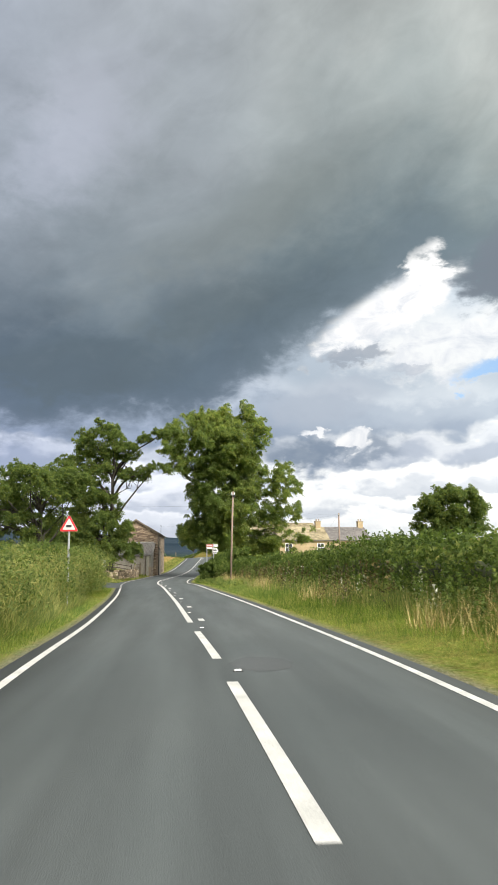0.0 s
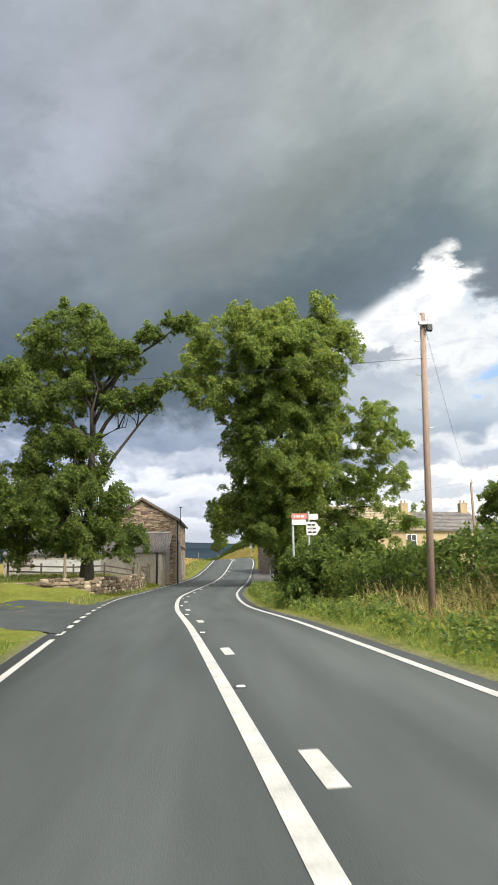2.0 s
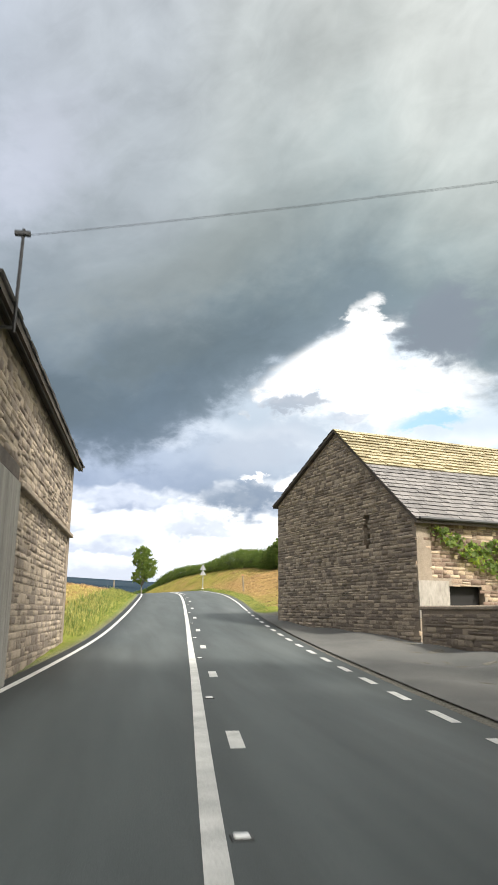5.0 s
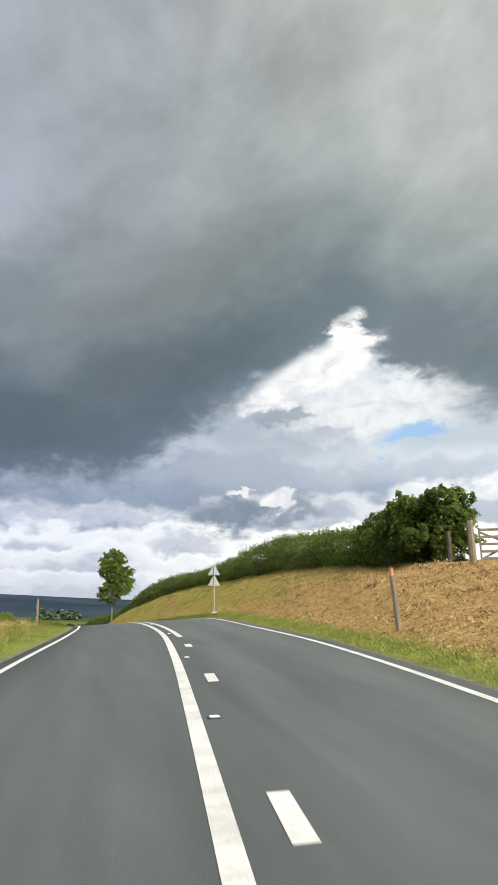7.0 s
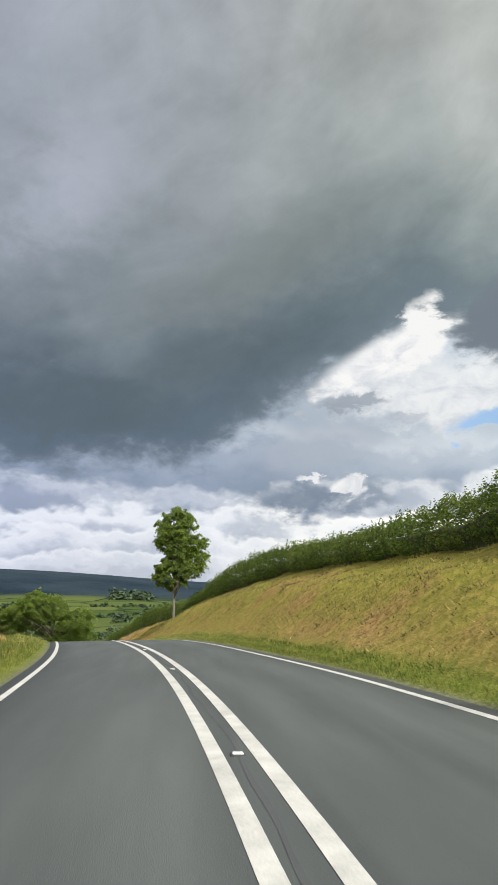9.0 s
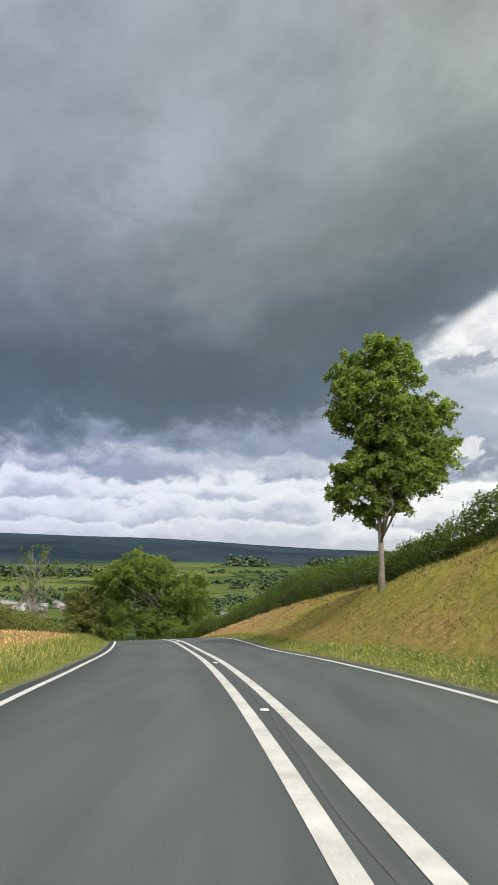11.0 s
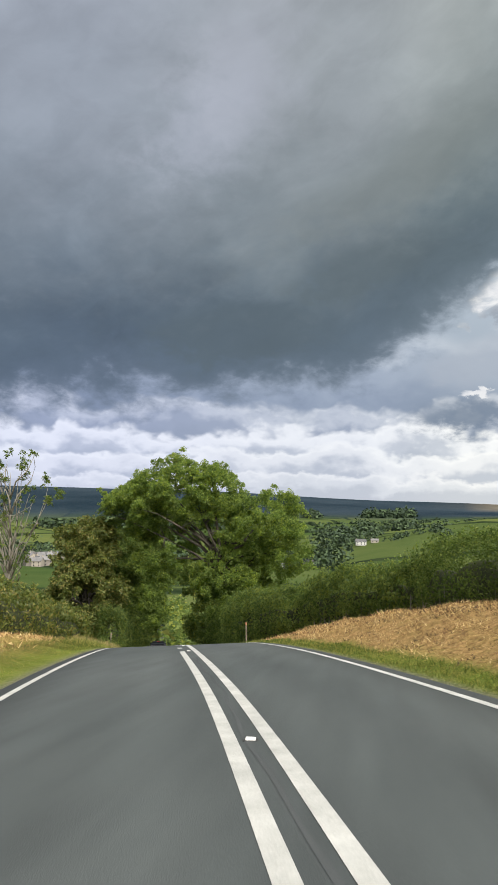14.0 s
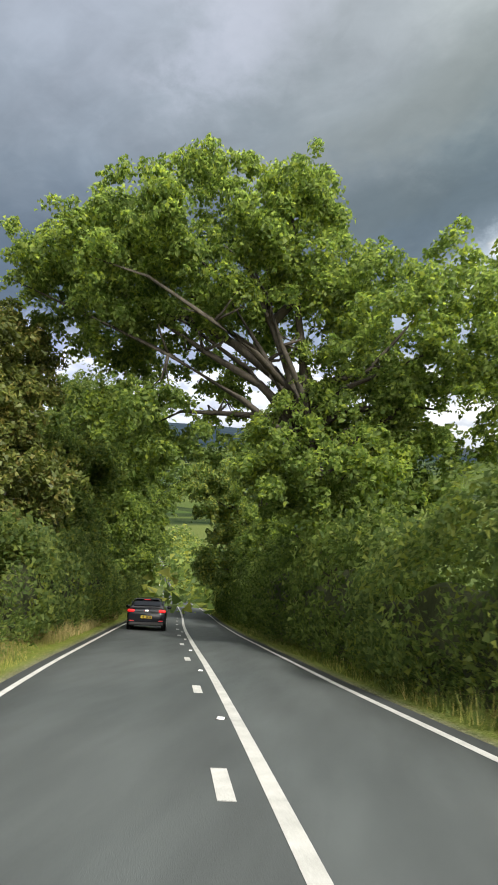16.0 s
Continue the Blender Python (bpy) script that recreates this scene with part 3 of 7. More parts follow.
# ---- the lie of the land ----
def table(values):
    v = np.asarray(values)

    def f(y):
        u = (np.asarray(y, float) + 10.0) / 10.0
        k = np.clip(np.floor(u).astype(int), 0, len(v) - 2)
        w = u - k
        p0, p1, p2, p3 = v[np.maximum(k - 1, 0)], v[k], v[k + 1], v[np.minimum(k + 2, len(v) - 1)]
        p0 = np.where(k == 0, 2 * p1 - p2, p0)
        p3 = np.where(k + 2 > len(v) - 1, 2 * p2 - p1, p3)
        r = 0.5 * (2 * p1 + (p2 - p0) * w + (2 * p0 - 5 * p1 + 4 * p2 - p3) * w * w + (3 * p1 - p0 - 3 * p2 + p3) * w ** 3)
        return np.where(u < 0, v[0] + (v[1] - v[0]) * u, np.where(u > len(v) - 1, v[-1] + (v[-1] - v[-2]) * (u - len(v) + 1), r))
    return f


road_l, road_c, road_r, road_h, road_k = (table(v) for v in (ROAD_L, ROAD_C, ROAD_R, ROAD_Z, ROAD_K))


def road_z(x, y):
    return road_h(y) + road_k(y) * (np.asarray(x) - road_c(y))


def step(v, a, b):
    t = np.clip((np.asarray(v, float) - a) / (b - a), 0, 1)
    return t * t * (3 - 2 * t)


def bank_right(y):
    """How high the bank stands six metres right of the road's edge."""
    return np.interp(y, [-400, 0, 70, 84, 120, 132, 146, 168, 198, 214, 223, 238, 253, 272, 284, 300, 340], [0.5, 0.5, 0.55, 0.15, 0.1, 0.9, 1.9, 2.8, 3.65, 3.65, 2.85, 2.4, 1.75, 1.3, 0.8, 0.8, 0.6])


def bank_left(y):
    return np.interp(y, [-400, 0, 40, 47, 64, 70, 90, 108, 116, 130, 150, 180, 225, 260, 285, 340], [0.5, 0.5, 0.45, 0.0, 0.0, 0.9, 0.9, 0.1, 1.3, 1.1, 0.5, 0.1, 0.45, 0.45, 0.5, 0.6])


def far_height(x, y):
    """The valley, the pastures across it and the moor behind them, by distance from the brow."""
    dx, dy = np.asarray(x) + 5.0, np.asarray(y) - 235.0
    d = np.hypot(dx, dy)
    a = np.degrees(np.arctan2(dx, dy))
    left = np.clip((12.0 - a) / 24.0, 0, 1)
    z = np.interp(d, [0, 250, 640, 1000, 1600, 2500, 3300, 4000, 5000], [-34, -34, -36, -22, 8, 46, 85, 140, 120])
    z = z + left * np.interp(d, [0, 640, 1000, 1600, 2500, 3300, 4000, 5000], [0, 0, -14, -26, -12, 52, 68, 74])
    z = z + np.interp(a, [-6, 0, 2, 12.7, 30, 60], [0, 6, 17, 44, 58, 20]) * np.interp(d, [0, 420, 700, 950, 1150, 1450], [0, 0, 0.6, 1, 0.7, 0])
    z = z + 3.0 * np.sin(np.asarray(x) / 170.0 + 1.0) * np.clip(d / 1500, 0, 1) * np.cos(np.asarray(y) / 260.0)
    return z


def land_z(x, y):
    """The ground's height anywhere off the road."""
    x, y = np.asarray(x, float), np.asarray(y, float)
    L, R = road_l(y) - 0.28, road_r(y) + 0.28
    side_r = x > (L + R) / 2
    u = np.where(side_r, x - R, L - x)
    edge = np.where(side_r, road_z(R, y), road_z(L, y))
    br, bl = bank_right(y), bank_left(y)
    right = br * np.interp(u, [0, 0.6, 1.5, 3.5, 6.0, 9.0, 40], [0, 0.03, 0.19, 0.70, 1.0, 1.08, 1.0])
    left_bank = bl * np.interp(u, [0, 0.7, 2.0, 4.0, 8.0, 30, 60], [0, 0.06, 0.5, 0.9, 1.0, 0.8, 0.5])
    fall = -step(u, 8, 60) * np.interp(y, [-400, 120, 170, 230, 300, 420], [0, 0, 3.0, 6.0, 9.0, 6.0])
    near = edge + np.where(side_r, right, left_bank + fall)
    near = near + np.where(u > 0.4, 0.05 * np.sin(x * 1.9 + y * 0.7) * np.sin(y * 1.3 - x * 0.6) * np.clip(u, 0, 2), 0)
    w = np.maximum(step(y, 380, 520), step(u, 60, 260) * step(y, 60, 330))
    return near * (1 - w) + far_height(x, y) * w


def build_ground():
    lat = np.array([0, 0.25, 0.5, 0.8, 1.2, 1.6, 2.1, 2.7, 3.4, 4.2, 5.0, 6.0, 7.2, 8.8, 11, 14, 18, 24, 32, 44, 60, 82, 110, 150, 200, 270, 360, 480, 640, 860, 1150, 1550])
    ys = np.concatenate([np.array([-700, -400, -220, -120, -70, -40]), np.arange(-20, 345, 0.8), np.arange(346, 420, 3), np.arange(422, 560, 8), np.arange(570, 1000, 25), np.arange(1040, 2000, 60), np.arange(2080, 4700, 130)])
    grow = np.clip(1 + (ys - 420) / 900.0, 1, 6)
    L, R = road_l(np.clip(ys, -60, 560)) - 0.28, road_r(np.clip(ys, -60, 560)) + 0.28
    cols = []
    for s in lat[::-1]:
        cols.append(L - s * grow)
    cols.append(L * 0.5 + R * 0.5)
    for s in lat:
        cols.append(R + s * grow)
    X = np.stack(cols, 1)
    Y = np.repeat(ys[:, None], X.shape[1], 1)
    Zg = land_z(X, Y)
    k = len(lat)
    onroad = (ys > -80) & (ys < 540)
    mid = road_z(X[:, k], ys) - 0.12
    Zg[:, k] = np.where(onroad, mid, Zg[:, k])
    Zg[:, k - 1] = np.where(onroad, road_z(X[:, k - 1], ys) - 0.03, Zg[:, k - 1])
    Zg[:, k + 1] = np.where(onroad, road_z(X[:, k + 1], ys) - 0.03, Zg[:, k + 1])
    n, c = X.shape
    idx = np.arange(n * c).reshape(n, c)
    faces = np.stack([idx[:-1, :-1], idx[:-1, 1:], idx[1:, 1:], idx[1:, :-1]], -1).reshape(-1, 4)
    me = np_mesh("ground", np.stack([X, Y, Zg], -1).reshape(-1, 3), faces)
    u = np.zeros((n, c))
    u[:, :k] = (lat[::-1])[None]
    u[:, k + 1:] = lat[None]
    right = np.zeros((n, c), bool)
    right[:, k + 1:] = True
    straw = np.where(right, step(Y, 118, 140) * (1 - step(Y, 283, 292)) * step(u, 0.7, 1.4), step(Y, 128, 140) * (1 - step(Y, 280, 292)) * step(u, 1.5, 2.6) * (1 - step(u, 14, 24)))
    straw = np.maximum(straw, 0.12 * (Y < 120))
    straw = np.maximum(straw, np.where(~right, 0.6 * step(Y, 108, 113) * step(u, 0.4, 2), 0))
    olive = np.where(right, step(Y, 150, 168) * (1 - step(Y, 224, 242)) * (0.62 + 0.36 * step(u, 1.2, 3.0)), 0.3)
    grit = (1 - step(u, 0.05, 0.32)) * 0.9 * (Y < 520)
    yard = right & (Y > 92.5) & (Y < 121) & (u < 5.5)
    grit = np.where(yard, 1.0, grit)
    lane = (~right) & (Y > 54.5) & (Y < 63) & (u < 40)
    grit = np.where(lane, 1.0, grit)
    far = np.maximum(step(Y, 360, 470), step(u * grow[:, None], 45, 90))
    dist = np.hypot(X + 5, Y - 235)
    a = np.degrees(np.arctan2(X + 5, Y - 235))
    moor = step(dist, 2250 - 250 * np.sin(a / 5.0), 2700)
    tan = step(a, 9, 14) * step(dist, 3200, 3600)
    for name, v in (("straw", straw), ("olive", olive), ("grit", grit), ("far", far), ("moor", moor), ("tan", tan)):
        at = me.attributes.new(name, "FLOAT", "POINT")
        at.data.foreach_set("value", np.asarray(v, np.float32).ravel())
    ob = add("ground", me, M["land"], smooth=True)
    return tagged(ob, "grass verges, mown straw banks, pasture and heathery moor darkened for cloud shade and haze", "ground", kind="structure")


ground = build_ground()


def strip(name, x0, x1, ys, lift, mat, parent=None, thick=0.0):
    """A band of the road between two lines x0(y), x1(y), lying lift above the road's surface."""
    cols = 5 if thick else 2                        # five across for the road itself
    w = np.linspace(0, 1, cols)
    X = x0(ys)[:, None] * (1 - w) + x1(ys)[:, None] * w
    Y = np.repeat(ys[:, None], cols, 1)
    Z = road_z(X, Y) + lift
    if thick:                                       # sides turned down into the ground
        X = np.concatenate([X[:, :1], X, X[:, -1:]], 1)
        Y = np.concatenate([Y[:, :1], Y, Y[:, -1:]], 1)
        Z = np.concatenate([Z[:, :1] - thick, Z, Z[:, -1:] - thick], 1)
    n, c = X.shape
    idx = np.arange(n * c).reshape(n, c)
    faces = np.stack([idx[:-1, :-1], idx[:-1, 1:], idx[1:, 1:], idx[1:, :-1]], -1).reshape(-1, 4)
    return add(name, np_mesh(name, np.stack([X, Y, Z], -1).reshape(-1, 3), faces), mat, parent, smooth=True)


road = strip("road", lambda y: road_l(y) - 0.3, lambda y: road_r(y) + 0.3, np.arange(-60, 530, 1.0), 0.0, M["road"], thick=0.15)
tagged(road, "grey worn asphalt country road with white lines", "road", kind="structure")
lane_pos = road.data.attributes.new("across", "FLOAT", "POINT")
lane_pos.data.foreach_set("value", np.tile(np.array([0, 0, 0.25, 0.5, 0.75, 1, 1], np.float32), len(road.data.vertices) // 7))

# ---- road markings ----
def double(y):
    return step(y, 108, 136)


def left_mark(y):
    return road_c(y) - 0.20 * double(y)


def right_mark(y):
    return road_c(y) + 0.34 - 0.14 * double(y)


def mark(name, line, y0, y1, width, label=""):
    n = max(2, int((y1 - y0) / 1.0) + 2)
    ob = strip(name, lambda y: line(y) - width / 2, lambda y: line(y) + width / 2, np.linspace(y0, y1, n), 0.005, M["paint"], road)
    return ob


for a, b in ((-60, 49.5), (67, 84.5), (91, 529)):
    mark("edge_line", road_l, a, b, 0.12)
for a, b in ((-60, 88.5), (122.5, 529)):
    mark("edge_line", road_r, a, b, 0.12)
for i in range(9):
    mark("junction_dash", road_l, 50.4 + i * 1.85, 51.35 + i * 1.85, 0.14)
for i in range(3):
    mark("junction_dash", road_l, 85.5 + i * 1.8, 86.5 + i * 1.8, 0.14)
for i in range(18):
    mark("junction_dash", road_r, 89.4 + i * 1.85, 90.3 + i * 1.85, 0.13)
for a, b in ((-10.1, -5.1), (-2.9, 2.1), (4.2, 9.2), (11.4, 16.4)):
    mark("centre_dash", road_c, a, b, 0.14)
mark("centre_line", left_mark, 19.2, 261, 0.15)
mark("centre_line", right_mark, 146, 529, 0.15)
for i in range(21):
    y = 52.3 + (i - 5) * (6.0 if i > 4 else 6.44)
    mark("centre_dash", right_mark, y - 0.45, y + 0.45, 0.15)
for i in range(12):
    mark("centre_dash", left_mark, 263.9 + i * 6.0 - 0.5, 263.9 + i * 6.0 + 0.5, 0.15)


def road_studs():
    bm = bmesh.new()
    box(bm, -0.07, 0.07, -0.055, 0.055, -0.02, 0.008, 0.006)
    base = bpy.data.meshes.new("stud_base")
    bm.to_mesh(base), bm.free()
    base.materials.append(M["stud"])
    bm = bmesh.new()
    box(bm, -0.05, 0.05, -0.038, 0.038, 0.0, 0.02, 0.008)
    top = bpy.data.meshes.new("stud_top")
    bm.to_mesh(top), bm.free()
    top.materials.append(M["stud_glass"])
    ys = [10.1, 17.4] + [23.3 + 6.44 * i for i in range(5)] + [55.3 + 6 * i for i in range(15)] + [148 + 9 * i for i in range(12)] + [261 + 6 * i for i in range(9)]
    for y in ys:
        x = float(road_c(y)) + 0.17 * (1 - float(double(y)))
        thing = new("road_stud", base)
        thing.matrix_world = pose(x, y, float(road_z(x, y)) + 0.003)
        tagged(thing, "white reflecting road stud in a black casting", "road stud", "road studs along the centre line")
        lens = new("reflector", top)
        lens.parent = thing


road_studs()


# ---- side road, yard, patches of asphalt ----
def sheet(name, outline, mat, lift, label, category):
    """A flat patch on the ground, draped over it."""
    bm = bmesh.new()
    bm.faces.new([bm.verts.new((x, y, 0)) for x, y in outline])
    bmesh.ops.triangulate(bm, faces=bm.faces)
    for _ in range(6):
        long = [e for e in bm.edges if e.calc_length() > 0.7]
        if long:
            bmesh.ops.subdivide_edges(bm, edges=long, cuts=1)
            bmesh.ops.triangulate(bm, faces=bm.faces)
    for v in bm.verts:
        on = road_l(v.co.y) - 0.3 < v.co.x < road_r(v.co.y) + 0.3
        v.co.z = float(road_z(v.co.x, v.co.y) if on else land_z(v.co.x, v.co.y)) + lift
    bmesh.ops.recalc_face_normals(bm, faces=bm.faces)
    ob = part(name, bm, mat, smooth=True)
    return tagged(ob, label, category, kind="structure")


sheet("side_road", [(-2.3, 50.6), (-3.6, 52.6), (-6, 54.8), (-14, 57.5), (-26, 59), (-26, 63.8), (-14, 63), (-9, 64), (-6, 65.6), (-4.2, 66.8), (-3.2, 66.8), (-3.05, 60), (-2.75, 55)], M["road"], 0.012,
      "worn asphalt side road joining at a junction", "side road")
sheet("yard_apron", [(4.7, 88.6), (6.1, 90.5), (8.4, 93.5), (12.6, 97.0), (15.0, 103.5), (10.2, 106.6), (8.9, 112), (8.0, 120), (7.6, 121.4), (6.9, 113), (5.9, 101)], M["yard"], 0.02,
      "grey worn concrete and tarmac farmyard entrance", "yard")


def seam(name, offset, y0, y1, width, seed):
    """A tarred joint that wanders a little beside the centre line."""
    def line(y):
        return road_c(y) + offset + 0.035 * np.sin(y * 0.9 + seed) + 0.02 * np.sin(y * 2.7 + 2 * seed)
    ob = strip(name, lambda y: line(y) - width / 2 * (1 + 0.5 * np.sin(y * 3.1)), lambda y: line(y) + width / 2, np.arange(y0, y1, 0.35), 0.003, M["road_patch"], road)
    tagged(ob, "dark tarred joint in the asphalt")


seam("tar_seam", 0.0, 146, 258, 0.045, 2.0)


def road_repair():
    rng = random.Random(5)
    left, right = [], []
    for i in range(34):
        y = 226.2 + i * 0.34
        w = 1.0 if i < 12 else max(0.26, 1 - (i - 11) * 0.09 + 0.08 * math.sin(i * 1.3))
        left.append((float(road_l(y)) + 0.10 + rng.uniform(0, 0.05), y + 0.02))
        right.append((float(road_l(y)) + 0.1 + w * (float(left_mark(y)) - float(road_l(y)) - 0.28) + rng.uniform(-0.12, 0.12), y + rng.uniform(-0.2, 0.2)))
    sheet("road_patch", left + right[::-1], M["road_patch"], 0.003, "darker repaired patch in the road surface", "road patch")
    for x, y, r in ((2.9, 10.8, 0.42), (-0.9, 229.5, 0.2), (1.5, 236, 0.15)):
        pts = [(x + r * (1 + 0.2 * rng.random()) * math.cos(a / 10 * 6.283), y + 1.6 * r * (1 + 0.3 * rng.random()) * math.sin(a / 10 * 6.283)) for a in range(10)]
        sheet("road_patch", pts, M["road_patch"], 0.003, "small dark stain on the road surface", "road patch")


road_repair()


# ---- growing things ----
def leaf_mesh(name, centres, normals, length, aspect=0.6, seed=0, fold=0.12, slim=False):
    rng = np.random.default_rng(seed)
    n = len(centres)
    normals = normals / np.maximum(np.linalg.norm(normals, axis=1, keepdims=True), 1e-6)
    r = rng.normal(size=(n, 3))
    a = np.cross(normals, r)
    a /= np.maximum(np.linalg.norm(a, axis=1, keepdims=True), 1e-6)
    b = np.cross(normals, a)
    ln = (length * rng.uniform(0.65, 1.3, n))[:, None]
    wd = ln * aspect * 0.5
    if slim:                                         # small leaves have three corners
        v = np.stack([centres - a * ln * 0.5 + b * wd, centres - a * ln * 0.4 - b * wd, centres + a * ln * 0.6], 1)
        return np_mesh(name, v.reshape(-1, 3), np.arange(n * 3).reshape(n, 3))
    v = np.empty((n, 4, 3))
    v[:, 0] = centres - a * ln * 0.5
    v[:, 1] = centres + b * wd + normals * ln * fold
    v[:, 2] = centres + a * ln * 0.5 - normals * ln * fold
    v[:, 3] = centres - b * wd + normals * ln * fold
    return np_mesh(name, v.reshape(-1, 3), np.arange(n * 4).reshape(n, 4))


DENSE = 0.25


def clump_leaves(clumps, per, rng, flat=0.8):
    """Leaves over round clumps (x, y, z, r): their places and the ways they face."""
    index = np.repeat(np.arange(len(clumps)), np.maximum((per * DENSE * (clumps[:, 3] / clumps[:, 3].mean()) ** 2).astype(int), 4))
    c = clumps[index]
    d = rng.normal(size=(len(c), 3))
    d[:, 2] += 0.35
    d /= np.linalg.norm(d, axis=1, keepdims=True)
    p = d * c[:, 3:4] * (0.25 + 0.90 * rng.random((len(c), 1)) ** 0.7) * np.array([1, 1, flat])
    # each clump is drawn out along an axis of its own and thinned across it
    way = rng.normal(size=(len(clumps), 3)) * np.array([1, 1, 0.55])
    way /= np.linalg.norm(way, axis=1, keepdims=True)
    way = np.repeat(way, np.unique(index, return_counts=True)[1], axis=0)
    along = (p * way).sum(1, keepdims=True)
    p = p * 0.82 + way * along * rng.uniform(0.6, 1.1, (len(c), 1))
    p[:, 2] -= 0.35 * (p[:, 0] ** 2 + p[:, 1] ** 2) / c[:, 3]          # sprays droop outwards
    p = c[:, :3] + p
    nrm = d * 0.6 + 0.6 * rng.normal(size=d.shape) + np.array([0, 0, 0.45])
    return p, nrm


def crown_clumps(shapes, rng):
    """Clumps scattered through ellipsoids (x, y, z, rx, ry, rz, number, radius), thicker towards the outside."""
    out = []
    for x, y, z, rx, ry, rz, n, r in shapes:
        n, r = int(n * 2.6), r * 0.60
        d = rng.normal(size=(n, 3))
        d /= np.linalg.norm(d, axis=1, keepdims=True)
        q = d * (0.45 + 0.58 * rng.random((n, 1)) ** 0.6) * np.array([rx, ry, rz])
        big = np.concatenate([q + np.array([x, y, z]), (r * rng.uniform(0.5, 1.15, n))[:, None]], 1)
        sat = np.repeat(big, 3, axis=0)              # smaller sprays round each clump break up the outline
        t = rng.normal(size=(len(sat), 3)) * np.array([1, 1, 0.7])
        t /= np.linalg.norm(t, axis=1, keepdims=True)
        sat[:, :3] += t * sat[:, 3:4] * rng.uniform(0.8, 1.7, (len(sat), 1))
        sat[:, 3] *= rng.uniform(0.35, 0.7, len(sat))
        out += [big, sat]
    return np.concatenate(out)


def tree(name, base, fork, shapes, trunk_r, per, leaf, seed, leaf_mat="leaf", bark="bark", label="", limbs=14, lean=(0, 0), group="", flat=0.8, slim=True, rise=0.72):
    """A tapered trunk with limbs out to its leaf clumps. Shapes are relative to the base; fork is where the limbs begin."""
    rng = np.random.default_rng(seed)
    thing = empty(name, base, label=label, category="tree", group=group)
    clumps = crown_clumps(shapes, rng)
    bm = bmesh.new()
    top = max(s[2] for s in shapes) * 0.95
    trunk = []
    for i in range(9):
        t = i / 8
        z = t * top
        trunk.append(Vector((lean[0] * t * t + 0.25 * math.sin(3.1 * t + seed) * t, lean[1] * t * t + 0.25 * math.cos(2.3 * t + seed) * t, z - 0.3 if i == 0 else z)))
    tube(bm, trunk, [trunk_r * (1.35 if i == 0 else 1 - 0.118 * i) for i in range(9)], 10)
    order = [Vector(clumps[j, :3]) for j in rng.permutation(len(clumps))[:limbs]]
    for k_limb, c in enumerate([Vector(q[:3]) for q in shapes] + order):
        z0 = min(max(fork * 0.7 + (c.z - fork * 0.7) * 0.75 * rng.random(), fork * 0.7), top * 0.85)
        if k_limb < len(shapes):                     # the great boughs leave the trunk high up
            z0 = min(max(c.z * rise, fork), top * 0.85)
        t = z0 / top
        k = min(int(t * 8), 7)
        s = trunk[k].lerp(trunk[k + 1], t * 8 - k)
        m = s.lerp(c, 0.5) + Vector((rng.normal() * 0.4, rng.normal() * 0.4, 0.12 * (c - s).length * rng.random()))
        q = s.lerp(m, 0.5) + Vector((rng.normal() * 0.2, rng.normal() * 0.2, 0.25))
        r0 = trunk_r * rng.uniform(0.28, 0.5)
        tube(bm, [s, q, m, m.lerp(c, 0.6) + Vector(rng.normal(size=3) * 0.2), c], [r0, r0 * 0.8, r0 * 0.55, r0 * 0.33, r0 * 0.12], 6)
        near = np.argsort(np.linalg.norm(clumps[:, :3] - np.array(m), axis=1))[1:4]
        for i in near:
            e = Vector(clumps[i, :3])
            tube(bm, [m, m.lerp(e, 0.5) + Vector(rng.normal(size=3) * 0.25), e], [r0 * 0.4, r0 * 0.25, r0 * 0.08], 5)
    part("trunk", bm, M[bark], thing, smooth=True)
    p, nrm = clump_leaves(clumps, per, rng, flat)
    add("crown", leaf_mesh("crown", p, nrm, leaf, 0.62, seed, slim=slim), M[leaf_mat], thing)
    return thing


def at_ground(x, y):
    return (x, y, float(land_z(x, y)))


